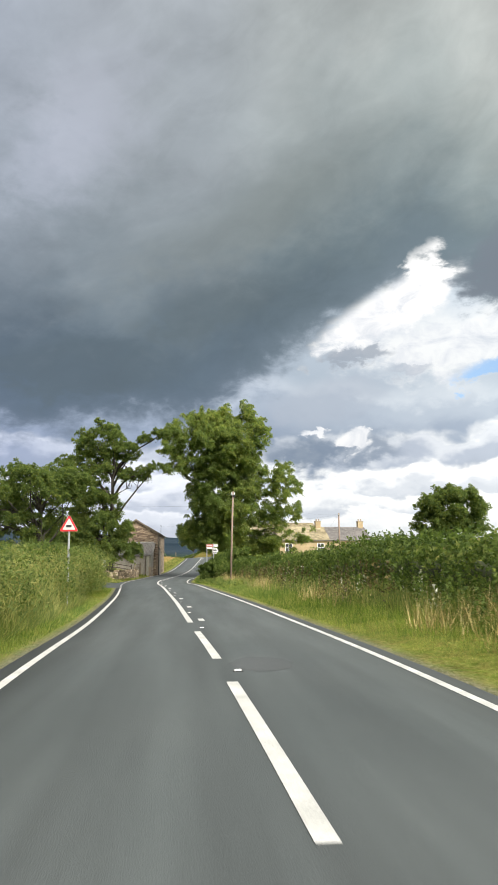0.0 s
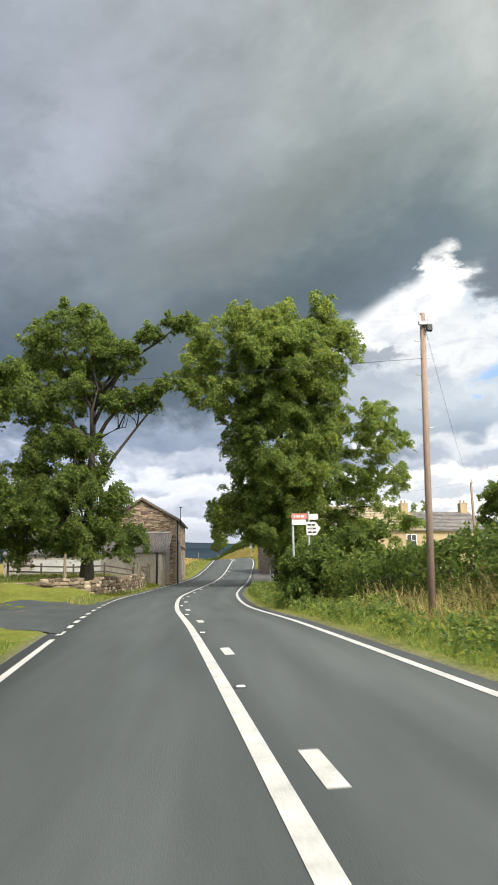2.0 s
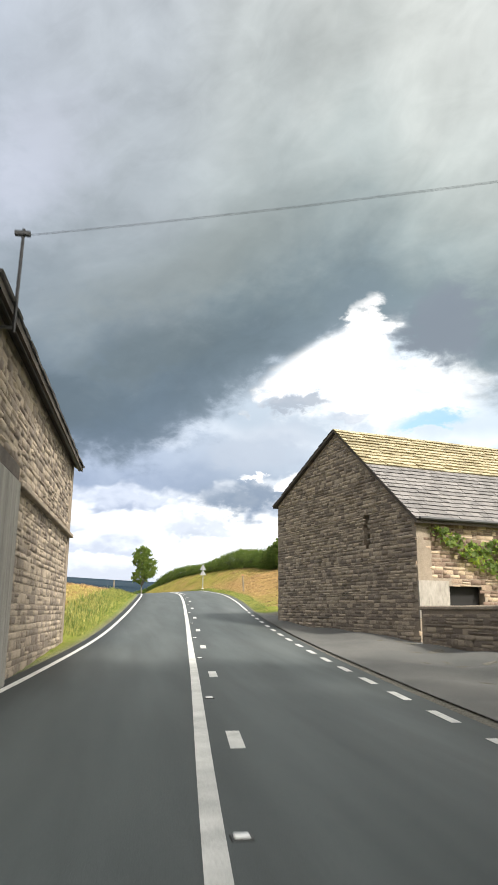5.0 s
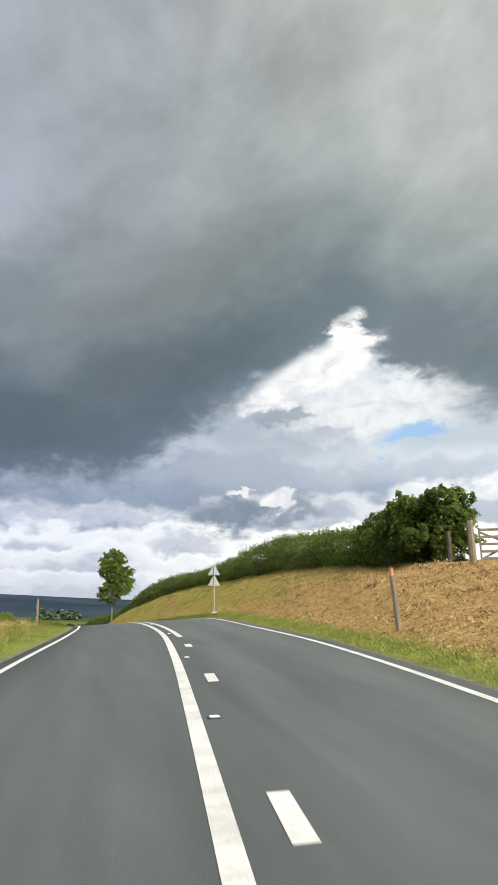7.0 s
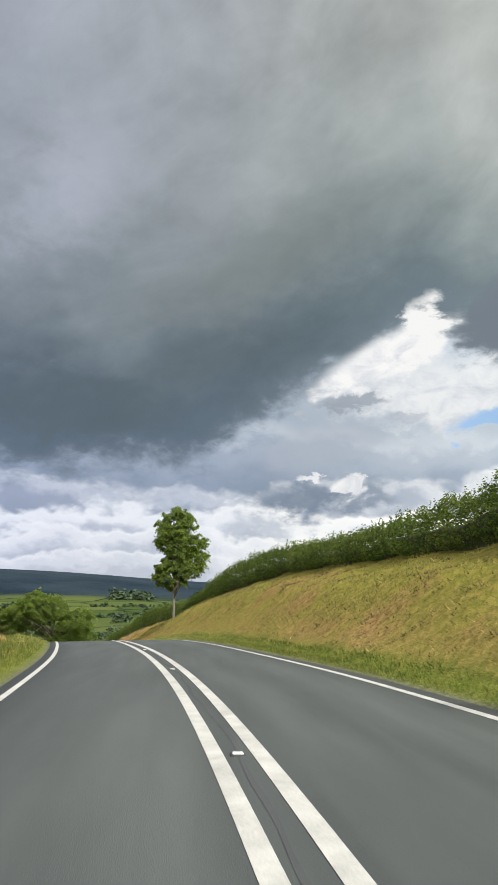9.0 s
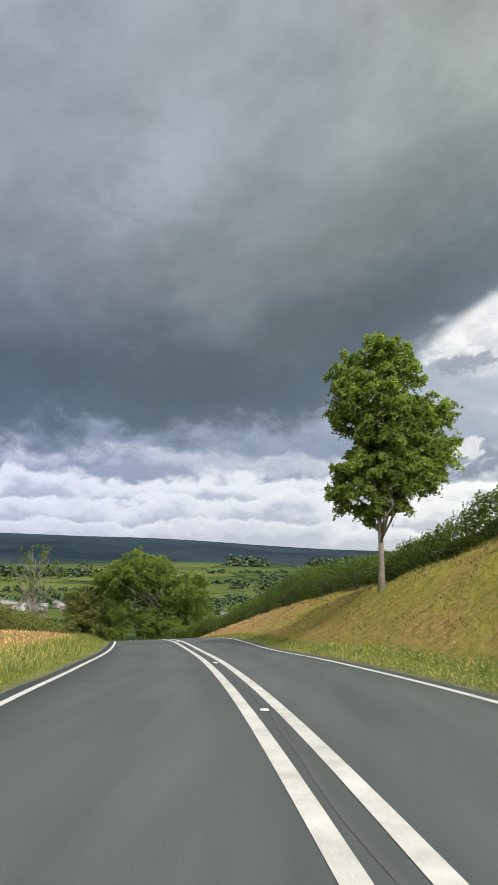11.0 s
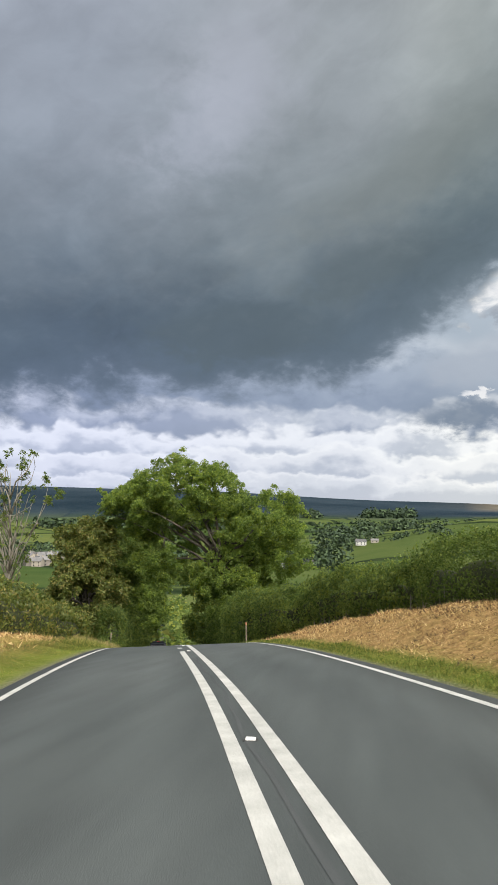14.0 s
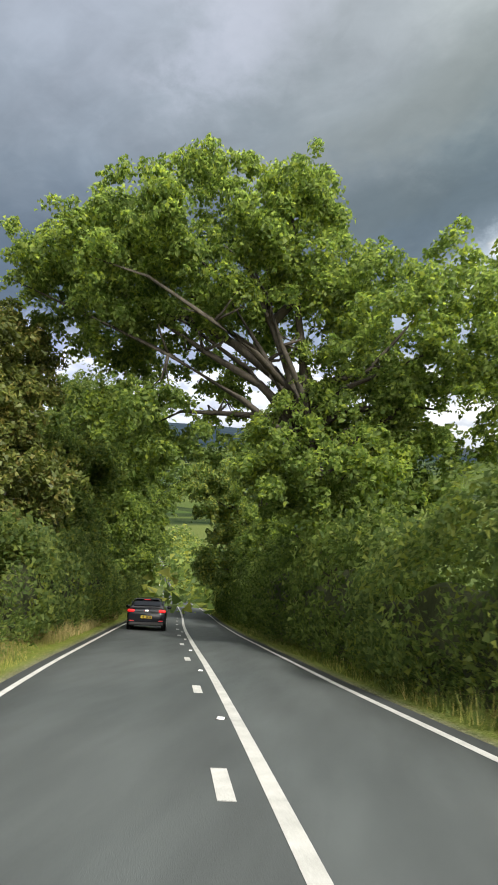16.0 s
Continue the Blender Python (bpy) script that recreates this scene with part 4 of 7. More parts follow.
def hedge(name, line, y0, y1, half, height, per_metre, leaf, seed, mat="leaf_hedge", label="", sprigs=0.25, lift=0.0, aspect=0.7):
    """A hedge along line(y): a dark closed core inside, leaves over it, sprigs above its top."""
    rng = np.random.default_rng(seed)
    n = int((y1 - y0) * per_metre * 2.0)
    y = rng.uniform(y0, y1, n)
    xc = line(y)
    h = height(y) * (1 + 0.10 * np.sin(y * 0.9 + seed) + 0.08 * np.sin(y * 2.3 + 1))
    taper = np.sqrt(np.clip(np.minimum(y - y0, y1 - y) / 1.3, 0.03, 1))
    h = h * (0.35 + 0.65 * taper)
    wide = half * taper * (1 + 0.15 * np.sin(y * 0.7 + 2 * seed) + 0.1 * np.sin(y * 1.9))
    th = rng.uniform(-0.36 * np.pi, 1.36 * np.pi, n)
    rad = 0.66 + 0.40 * rng.random(n) ** 0.8
    tuft = 0.10 * np.sin(y * 5.1 + th * 3.0) + 0.08 * np.sin(y * 11.0 - th * 5.0)
    rad = rad + tuft
    px = xc + wide * rad * np.sign(np.cos(th)) * np.abs(np.cos(th)) ** 0.7
    ph = h * 0.5 + h * 0.5 * rad * np.sign(np.sin(th)) * np.abs(np.sin(th)) ** 0.7
    ph = np.maximum(ph, 0.05)
    gz = land_z(xc, y) + lift
    p = np.stack([px, y, gz + ph], 1)
    nrm = np.stack([np.cos(th), rng.normal(size=n) * 0.5, np.sin(th)], 1) + rng.normal(size=(n, 3)) * 0.6
    k = int((y1 - y0) * per_metre * sprigs * 0.15)
    if k:
        ys = rng.uniform(y0, y1, k)
        base_h = height(ys)
        spr = rng.uniform(0.0, 0.45, k)
        reps = 6
        ysr, br, sr = np.repeat(ys, reps), np.repeat(base_h, reps), np.repeat(spr, reps) * np.tile(np.linspace(0.1, 1, reps), k)
        xs = line(ysr) + np.repeat(rng.uniform(-0.7, 0.7, k) * half, reps)
        q = np.stack([xs + rng.normal(size=len(xs)) * 0.03, ysr + rng.normal(size=len(xs)) * 0.03, land_z(line(ysr), ysr) + lift + br + sr], 1)
        p = np.concatenate([p, q])
        nrm = np.concatenate([nrm, rng.normal(size=q.shape) + np.array([0, 0, 0.2])])
    thing = empty(name, (float(line(y0)), y0, float(land_z(line(y0), y0))), label=label, category="hedge", kind="stuff")
    off = np.array(thing.matrix_world.translation)
    crown = add("foliage", leaf_mesh("foliage", p - off, nrm, leaf, aspect, seed, slim=True), M[mat], thing)
    # a dark closed core stands for the shaded twigs, so no light shows through
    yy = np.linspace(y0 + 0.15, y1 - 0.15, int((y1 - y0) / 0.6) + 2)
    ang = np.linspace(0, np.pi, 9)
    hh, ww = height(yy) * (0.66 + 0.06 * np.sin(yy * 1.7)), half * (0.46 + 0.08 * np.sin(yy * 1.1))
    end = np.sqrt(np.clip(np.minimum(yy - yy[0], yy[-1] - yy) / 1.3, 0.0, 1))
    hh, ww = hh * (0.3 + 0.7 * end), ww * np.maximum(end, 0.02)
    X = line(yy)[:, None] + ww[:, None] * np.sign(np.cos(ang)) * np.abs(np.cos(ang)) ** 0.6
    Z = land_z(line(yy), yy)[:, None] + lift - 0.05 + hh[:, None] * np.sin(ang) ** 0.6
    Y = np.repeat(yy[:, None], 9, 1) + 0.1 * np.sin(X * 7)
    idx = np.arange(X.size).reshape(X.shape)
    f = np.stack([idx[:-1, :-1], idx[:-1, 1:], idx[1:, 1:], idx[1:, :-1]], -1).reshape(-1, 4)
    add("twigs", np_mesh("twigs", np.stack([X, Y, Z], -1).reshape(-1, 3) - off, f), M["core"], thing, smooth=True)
    return thing


def bush(name, base, shapes, per, leaf, seed, mat="leaf_hedge", label="", category="bush", group="", stems=5):
    rng = np.random.default_rng(seed)
    thing = empty(name, base, label=label, category=category, group=group)
    clumps = crown_clumps(shapes, rng)
    bm = bmesh.new()
    for j in rng.permutation(len(clumps))[:stems]:
        c = Vector(clumps[j, :3])
        m = c * 0.5 + Vector((rng.normal() * 0.15, rng.normal() * 0.15, 0))
        tube(bm, [(c.x * 0.15, c.y * 0.15, -0.15), m, c], [0.07, 0.05, 0.015], 5)
    part("stems", bm, M["bark"], thing, smooth=True)
    p, nrm = clump_leaves(clumps, per, rng, 0.9)
    p[:, 2] = np.maximum(p[:, 2], 0.02)
    add("foliage", leaf_mesh("foliage", p, nrm, leaf, 0.7, seed, slim=True), M[mat], thing)
    return thing


def blades(name, x, y, h, mat, seed, lean=0.35, width=0.02, label="", lay=0.0, category="grass", over=0.0):
    """Single blades of grass: slim triangles with a bend."""
    rng = np.random.default_rng(seed)
    n = len(x)
    z = land_z(x, y) + over
    a = rng.uniform(0, 2 * np.pi, n)
    w = width * rng.uniform(0.6, 1.4, n) * 0.5
    dx, dy = np.cos(a), np.sin(a)
    ln = rng.normal(size=n) * lean + lay * rng.choice([-1, 1], n) * 2.0
    b = rng.uniform(0, 2 * np.pi, n)
    tip = np.stack([x + np.cos(b) * ln * h, y + np.sin(b) * ln * h, z + h * (1 - 0.8 * lay) * rng.uniform(0.75, 1.0, n)], 1)
    v = np.empty((n, 3, 3))
    v[:, 0] = np.stack([x - dx * w, y - dy * w, z - 0.03], 1)
    v[:, 1] = np.stack([x + dx * w, y + dy * w, z - 0.03], 1)
    v[:, 2] = tip
    ob = add(name, np_mesh(name, v.reshape(-1, 3), np.arange(3 * n).reshape(n, 3)), mat)
    return tagged(ob, label, category, kind="stuff")


def scatter(side, y0, y1, u0, u1, n, seed, bias=1.0):
    """Places beside the road: metres from its right or left edge."""
    rng = np.random.default_rng(seed)
    y = rng.uniform(y0, y1, n)
    u = u0 + (u1 - u0) * rng.random(n) ** bias
    x = road_r(y) + 0.28 + u if side > 0 else road_l(y) - 0.28 - u
    return x, y, u, rng


def at_tree(x, y, sink=0.1):
    g = at_ground(x, y)
    return (g[0], g[1], g[2] - sink)


# ---- trees by the farm ----
tree("sycamore_tree", at_tree(7.25, 92.0), 3.2, [(-2.9, -10.0, 15.1, 4.9, 4.8, 4.2, 84, 0.95), (0.9, -9.2, 16.4, 4.2, 4.4, 3.6, 54, 0.95), (-0.6, -7.5, 10.2, 4.0, 4.4, 4.6, 74, 1.0), (-0.4, -6.2, 6.2, 3.4, 4.0, 3.4, 56, 0.9),
      (-2.7, -5.2, 5.3, 3.1, 3.4, 1.6, 32, 0.8), (0.8, -3.6, 3.6, 3.0, 3.0, 1.9, 36, 0.75), (1.4, -0.3, 1.7, 1.8, 2, 1.1, 16, 0.6), (5.2, -4.5, 10.8, 4.4, 4.4, 3.8, 42, 0.9), (7.0, -3.7, 5.8, 4.0, 4.0, 2.8, 26, 0.85), (4.6, -2.6, 3.6, 2.8, 2.6, 1.8, 20, 0.8)],
     0.36, 450, 0.15, 11, "leaf", label="tall full sycamore in dense green leaf beside the road", limbs=16, lean=(0, -5.0), slim=False)
tree("ash_tree", at_tree(-5.4, 74.5), 2.6, [(-1.2, -0.6, 14.0, 2.6, 2.6, 2.3, 20, 0.8), (-2.4, 0, 11.2, 3.6, 3.4, 1.8, 24, 0.85), (-0.8, -0.5, 4.3, 3.3, 3.3, 2.2, 36, 0.8), (-4.2, 0.4, 4.4, 3.2, 3.0, 2.6, 34, 0.85), (-1.4, 0.2, 7.3, 2.5, 2.4, 1.9, 22, 0.8), (0.6, -0.6, 2.6, 2.4, 2.4, 1.2, 14, 0.7), (5.2, -2.2, 14.6, 1.3, 1.0, 0.5, 8, 0.5), (3.4, -1.8, 14.0, 0.8, 0.7, 0.4, 4, 0.5), (1.8, -1.4, 12.8, 1.3, 1.1, 0.8, 8, 0.6),
      (2.4, -1.0, 10.4, 1.6, 1.1, 0.6, 9, 0.6), (4.8, -1.4, 11.0, 1.8, 1.2, 0.6, 8, 0.55)],
     0.36, 360, 0.15, 12, "leaf_dark", label="broken old tree with long bare limbs reaching over the road", limbs=9, slim=False)
tree("ash_tree", at_tree(-10.0, 61.0), 2.4, [(-1.0, 0, 8.4, 4.2, 4.0, 1.9, 32, 0.9), (-4.5, 1, 6.8, 3.2, 3.0, 1.9, 20, 0.85), (2.2, 0.5, 8.4, 2.2, 2.0, 1.4, 12, 0.75), (-2.0, 0.5, 5.2, 3.6, 3.0, 1.7, 18, 0.85)],
     0.3, 330, 0.16, 13, "leaf_dark", label="spreading dark green tree with forked grey limbs", limbs=26, slim=False)
tree("field_tree", at_tree(86, 213, 0.5), 6, [(0, 0, 14, 10, 9, 6.5, 60, 2.3), (-6, 0, 9, 6, 6, 4, 22, 2.0), (6, 0, 9, 6, 6, 4, 22, 2.0)], 0.8, 200, 0.55, 14, "leaf_dark", label="broad rounded tree standing alone in a field", limbs=24)
tree("young_ash_tree", at_tree(5.9, 218.4), 2.2, [(0.3, 0, 5.8, 1.0, 1.0, 1.8, 16, 0.5), (0.0, 0, 6.9, 1.6, 1.5, 2.4, 32, 0.55), (0.8, 0, 5.2, 1.9, 1.6, 2.0, 30, 0.5), (-0.2, 0, 3.9, 1.7, 1.5, 1.5, 24, 0.45)],
     0.12, 260, 0.13, 15, "leaf_light", "bark_ash", label="slim young ash tree with pale trunk on the bank", limbs=24)
# ---- trees over the lane at the bottom of the hill ----
tree("sycamore_tree", at_tree(-14.4, 300.0), 7.2, [(-4.4, 0, 13.6, 4.8, 4.6, 3.0, 56, 0.95), (-8.2, 0, 12.0, 3.2, 4.0, 2.6, 34, 0.9), (2.2, 0, 11.2, 3.8, 4.0, 2.6, 38, 0.9), (-3.0, 1.6, 9.8, 5.2, 3.2, 1.4, 15, 0.8), (3.6, 0.5, 8.2, 2.8, 3.0, 2.0, 24, 0.8), (-0.4, -0.6, 6.4, 3.0, 2.6, 2.4, 36, 0.75), (1.6, 0.8, 4.6, 2.6, 2.4, 2.0, 24, 0.75), (-6.4, 0.5, 7.4, 2.8, 2.8, 1.5, 14, 0.75)],
     0.42, 235, 0.18, 21, "leaf_light", label="big spreading roadside tree arching over the lane", limbs=18, lean=(-3.4, 0), slim=False, rise=0.55)
tree("hedgerow_tree", at_tree(-27.2, 299.5), 2.4, [(0, 0, 8.2, 2.7, 3.2, 3.0, 40, 0.9), (0.6, -1, 4.6, 3.0, 3.6, 3.2, 46, 0.9)], 0.3, 260, 0.2, 22, "leaf_olive", label="dark hedgerow tree with rusty leaf tips at the lane side", limbs=22)
tree("hedgerow_tree", at_tree(-31.0, 311.0), 2.4, [(1.5, 0, 9.0, 4.0, 3.8, 3.4, 46, 1.0), (2.0, -1, 5.4, 3.6, 4.2, 3.8, 52, 1.0)], 0.3, 260, 0.2, 23, "leaf_dark", label="leafy hedgerow tree at the lane side", limbs=22)
tree("hedgerow_tree", at_tree(-33.5, 324.0), 2.4, [(3.0, 0, 11.5, 4.6, 4.8, 4.0, 52, 1.1), (3.0, -1, 6.0, 4.2, 5.0, 3.6, 52, 1.0)], 0.3, 240, 0.25, 24, "leaf_light", label="bright leafy hedgerow tree leaning over the lane", limbs=20)
tree("hedgerow_tree", at_tree(-38.0, 342.0), 2.4, [(4.5, 0, 12.5, 5.0, 4.8, 4.4, 52, 1.2), (3.5, -1, 6.5, 4.4, 5.0, 3.8, 46, 1.1)], 0.3, 220, 0.28, 27, "leaf_light", label="bright leafy hedgerow tree leaning over the lane", limbs=18)
tree("hedgerow_tree", at_tree(-21.0, 336.0), 2.4, [(-2.0, 0, 10.5, 4.2, 4.8, 3.8, 46, 1.1), (-0.6, -1, 5.0, 4.0, 5.0, 3.6, 46, 1.0)], 0.3, 220, 0.26, 25, "leaf", label="leafy hedgerow tree at the lane side", limbs=20)
tree("hedgerow_tree", at_tree(-14.5, 322.0), 2.4, [(-2.0, 0, 11.0, 4.2, 4.0, 3.4, 44, 1.1), (-1.6, -1, 6.0, 4.2, 4.4, 3.4, 46, 1.0)], 0.3, 240, 0.24, 28, "leaf_light", label="bright leafy hedgerow tree behind the lane hedge", limbs=20)
tree("bare_tree", at_tree(-36.0, 303.0), 5.0, [(-0.6, 0, 17.0, 3.0, 2.4, 1.6, 8, 0.55), (2.4, 0, 14.0, 2.2, 2.0, 1.8, 7, 0.5), (-2.6, 0, 13.5, 2.4, 2.0, 2.0, 7, 0.5), (0.4, 0, 10.0, 2.8, 2.4, 2.6, 9, 0.45)], 0.2, 70, 0.17, 26, "leaf_dark", "bark_ash", label="thin half-bare tree with sparse leaves", limbs=40)

# ---- hedges ----
def left_mid(y):
    return road_l(y) - 2.8 + 0.5 * step(y, 28, 44)


def left_top(y):
    return 1.45 + 0.12 * np.sin(y * 0.3) + 0.75 * step(y, 18, 42)


hedge("hedge", lambda y: road_r(y) + 5.1 - 2.1 * step(y, 44, 57), -16, 60.5, 1.3, lambda y: 1.5 + 0.22 * np.sin(y * 0.23 + 2) - 0.6 * step(y, 40, 54), 540, 0.13, 31, label="overgrown mixed hedge with brambles beside the road")
hedge("hedge", lambda y: road_r(y) + 3.2 + 0 * y, 60.5, 76, 0.7, lambda y: 1.55 + 0.15 * np.sin(y * 0.8), 560, 0.12, 32, label="clipped thorn hedge with bare stems below", lift=0.2)
hedge("hedge_bank", left_mid, -12, 46.5, 1.6, left_top, 620, 0.16, 33, "grass_tall", label="grown-over bank of tall grass and weeds at the roadside", sprigs=0.0, aspect=0.12)
hedge("bramble_bank", left_mid, -12, 46.2, 1.5, left_top, 260, 0.1, 39, label="dark brambles and nettles growing through the grassy bank", sprigs=0.5)
hedge("hedge", lambda y: road_r(y) + 6.6 - 4.9 * step(y, 266, 290), 151, 268, 1.05, lambda y: 1.75 + 0.25 * np.sin(y * 0.19) - 0.42 * step(y, 166, 182) + 0.77 * step(y, 232, 250), 820, 0.09, 34, label="long hawthorn hedge along the top of the bank", lift=-0.12, sprigs=0.4)
hedge("hedge", lambda y: road_r(y) + 6.6 - 4.9 * step(y, 266, 290), 267, 293, 1.05, lambda y: 2.1 + 0.25 * np.sin(y * 0.6) + 0.9 * step(y, 272, 286), 1000, 0.13, 38, "leaf_dark", label="leafy hazel and hawthorn hedge beside the lane", lift=-0.1)
hedge("hedge", lambda y: road_r(y) + 1.9 + 0 * y, 292, 350, 1.1, lambda y: 3.7 + 0.5 * np.sin(y * 0.33), 420, 0.17, 35, label="tall leafy hedge along the lane")
hedge("hedge", lambda y: road_l(y) - 2.1 + 0 * y, 294, 350, 1.1, lambda y: 3.4 + 0.5 * np.sin(y * 0.29), 420, 0.17, 36, "leaf_dark", label="tall dark hedge along the lane")
hedge("hedge", lambda y: road_l(y) - 10.5 + 5.5 * step(y, 268, 296), 205, 296, 1.6, lambda y: 1.9 + 0.4 * np.sin(y * 0.21) + 1.0 * step(y, 240, 275), 230, 0.2, 37, "leaf_olive", label="low bushy hedge beyond the verge")
bush("bush", at_ground(6.4, 61.5), [(0, 0, 1.2, 1.9, 2.0, 1.0, 22, 0.5), (0.2, -1.5, 1.6, 1.3, 1.2, 0.9, 12, 0.45)], 190, 0.14, 41, label="dense rounded hedge bush behind the finger post")
bush("bush", at_ground(float(road_r(151.6)) + 7.3, 151.6), [(0, 0, 1.25, 1.6, 2.2, 1.3, 46, 0.5), (-0.2, 2.6, 1.2, 1.5, 2.8, 1.2, 40, 0.5), (0.3, -1.0, 2.2, 1.0, 1.2, 0.6, 12, 0.4)], 260, 0.12, 42, label="thick hawthorn bush at the end of the bank hedge", stems=9)

# ---- grass ----
x, y, u, rng = scatter(1, -8, 84, 0.3, 3.0, 60000, 51)
blades("verge_grass", x, y, 0.08 + 0.42 * rng.random(len(x)) * (0.35 + 0.65 * np.sin(y * 1.7 + u) ** 2) * (0.35 + 0.65 * step(u, 0.3, 1.6)), M["lush"], 51, 0.6, 0.024, label="green unmown grass along the road edge")
x, y, u, rng = scatter(1, -8, 62, 2.0, 4.2, 26000, 52)
blades("tall_grass", x, y, rng.uniform(0.25, 0.85, len(x)) * (0.55 + 0.45 * np.sin(y * 0.9 + 1) ** 2), M["grass_tall"], 52, 0.28, 0.028, label="tall dry seeding grass in front of the hedge")
x, y, u, rng = scatter(-1, -8, 49, 0.25, 2.4, 40000, 53)
blades("verge_grass", x, y, 0.08 + 0.5 * rng.random(len(x)) * step(u, 0.1, 1.6), M["lush"], 53, 0.5, label="green grass along the road edge")
x, y, u, rng = scatter(-1, -10, 46, 0.7, 4.3, 72000, 54)
hump = left_top(y) * 0.92 * np.sqrt(np.clip(1 - ((x - left_mid(y)) / 1.65) ** 2, 0, 1)) * np.sqrt(np.clip((46.3 - y) / 1.3, 0, 1))
blades("tall_grass", x, y, rng.uniform(0.25, 0.75, len(x)) * (0.7 + 0.3 * np.sin(y * 1.3 + x * 2) ** 2), M["grass_tall"], 54, 0.55, 0.022, label="tall yellow-green seeding grass over the bank", over=hump * 0.95)
x, y, u, rng = scatter(1, 4, 60, 1.4, 3.2, 17000, 62)
keep = np.sin(y * 0.55 + 0.4) + 0.7 * np.sin(y * 1.7 + u) + 0.6 * rng.normal(size=len(y)) > 1.25 - 0.9 * step(y, 26, 42)
x, y = x[keep], y[keep]
blades("tall_grass", x, y, rng.uniform(0.3, 0.9, len(x)), M["tall_straw"], 62, 0.35, 0.016, label="tall golden dry grass in clumps by the road")
x, y, u, rng = scatter(1, 122, 284, 0.15, 0.9, 52000, 55)
blades("verge_grass", x, y, 0.04 + 0.16 * rng.random(len(x)) ** 2 * (0.2 + 0.8 * np.sin(y * 1.1 + np.sin(y * 3)) ** 2), M["blade"], 55, 0.8, label="short green grass along the road edge")
def wads(side, y0, y1, u0, u1, n, each, seed, spread=0.16):
    """Places for cut grass that lies in small heaps with bare ground between them."""
    x, y, u, rng = scatter(side, y0, y1, u0, u1, n, seed, 0.9)
    size = np.repeat(rng.uniform(0.4, 1.5, n), each)
    k = n * each
    turn = np.repeat(rng.uniform(0, 3.14, n), each)
    p, q = rng.normal(size=k) * spread * 1.8 * size, rng.normal(size=k) * spread * 0.6 * size
    return np.repeat(x, each) + p * np.cos(turn) - q * np.sin(turn), np.repeat(y, each) + p * np.sin(turn) + q * np.cos(turn), size, rng


x, y, size, rng = wads(1, 124, 286, 0.9, 6.2, 11000, 13, 56)
keep = (x > road_r(y) + 0.28 + 0.75) & (rng.random(len(x)) > 0.94 * step(y, 158, 174) * (1 - step(y, 224, 240)))
x, y, size = x[keep], y[keep], size[keep]
blades("mown_straw", x, y, rng.uniform(0.05, 0.17, len(x)) * np.minimum(size, 1.2), M["straw"], 56, 0.9, 0.017, label="cut dry grass lying in wads on the bank", lay=0.4)
x, y, u, rng = scatter(1, 150, 238, 1.2, 6.2, 52000, 63, 0.8)
keep = np.sin(y * 0.31 + u * 0.8) + 0.8 * np.sin(y * 0.83 - u * 1.1) + 0.5 * rng.normal(size=len(y)) > -0.1
x, y = x[keep], y[keep]
blades("verge_grass", x, y, rng.uniform(0.04, 0.16, len(x)), M["olive"], 63, 0.9, 0.02, label="olive regrowth on the upper bank")
x, y, u, rng = scatter(-1, 110, 292, 0.3, 1.9, 38000, 57)
blades("verge_grass", x, y, 0.06 + 0.34 * rng.random(len(x)) * step(u, 0.0, 1.2), M["blade"], 57, 0.6, label="green and yellow grass along the road edge")
x, y, size, rng = wads(-1, 112, 292, 1.6, 8.0, 5000, 11, 58)
blades("mown_straw", x, y, rng.uniform(0.06, 0.26, len(x)), M["straw"], 58, 0.5, 0.026, label="dry straw grass on the verge", lay=0.4)
x, y, u, rng = scatter(1, 284, 350, 0.3, 1.3, 7000, 59)
blades("verge_grass", x, y, rng.uniform(0.15, 0.5, len(x)), M["blade"], 59, label="rough grass under the hedge")
x, y, u, rng = scatter(-1, 64, 92, 0.15, 1.2, 7000, 60)
blades("verge_grass", x, y, rng.uniform(0.05, 0.3, len(x)), M["blade"], 60, 0.6, label="rough grass at the foot of the stone wall")
x, y, u, rng = scatter(-1, 73, 90, 1.7, 9.0, 22000, 61, 1.6)
blades("garden_grass", x, y, rng.uniform(0.15, 0.55, len(x)), M["blade"], 61, 0.5, label="long grass behind the stone wall")


def weeds(name, side, y0, y1, u0, u1, n, h, seed, mat, label):
    """Upright weeds: a stalk of small leaves each."""
    x, y, u, rng = scatter(side, y0, y1, u0, u1, n, seed)
    z = land_z(x, y)
    reps = 26
    t = np.tile(np.linspace(0.15, 1, reps), n)
    hh = np.repeat(h * rng.uniform(0.6, 1.2, n), reps)
    p = np.stack([np.repeat(x, reps), np.repeat(y, reps), np.repeat(z, reps) + t * hh], 1) + rng.normal(size=(n * reps, 3)) * (0.10 * (1.1 - t))[:, None]
    ob = add(name, leaf_mesh(name, p, rng.normal(size=p.shape), 0.10, 0.55, seed, slim=True), M[mat])
    return tagged(ob, label, "weeds", kind="stuff")


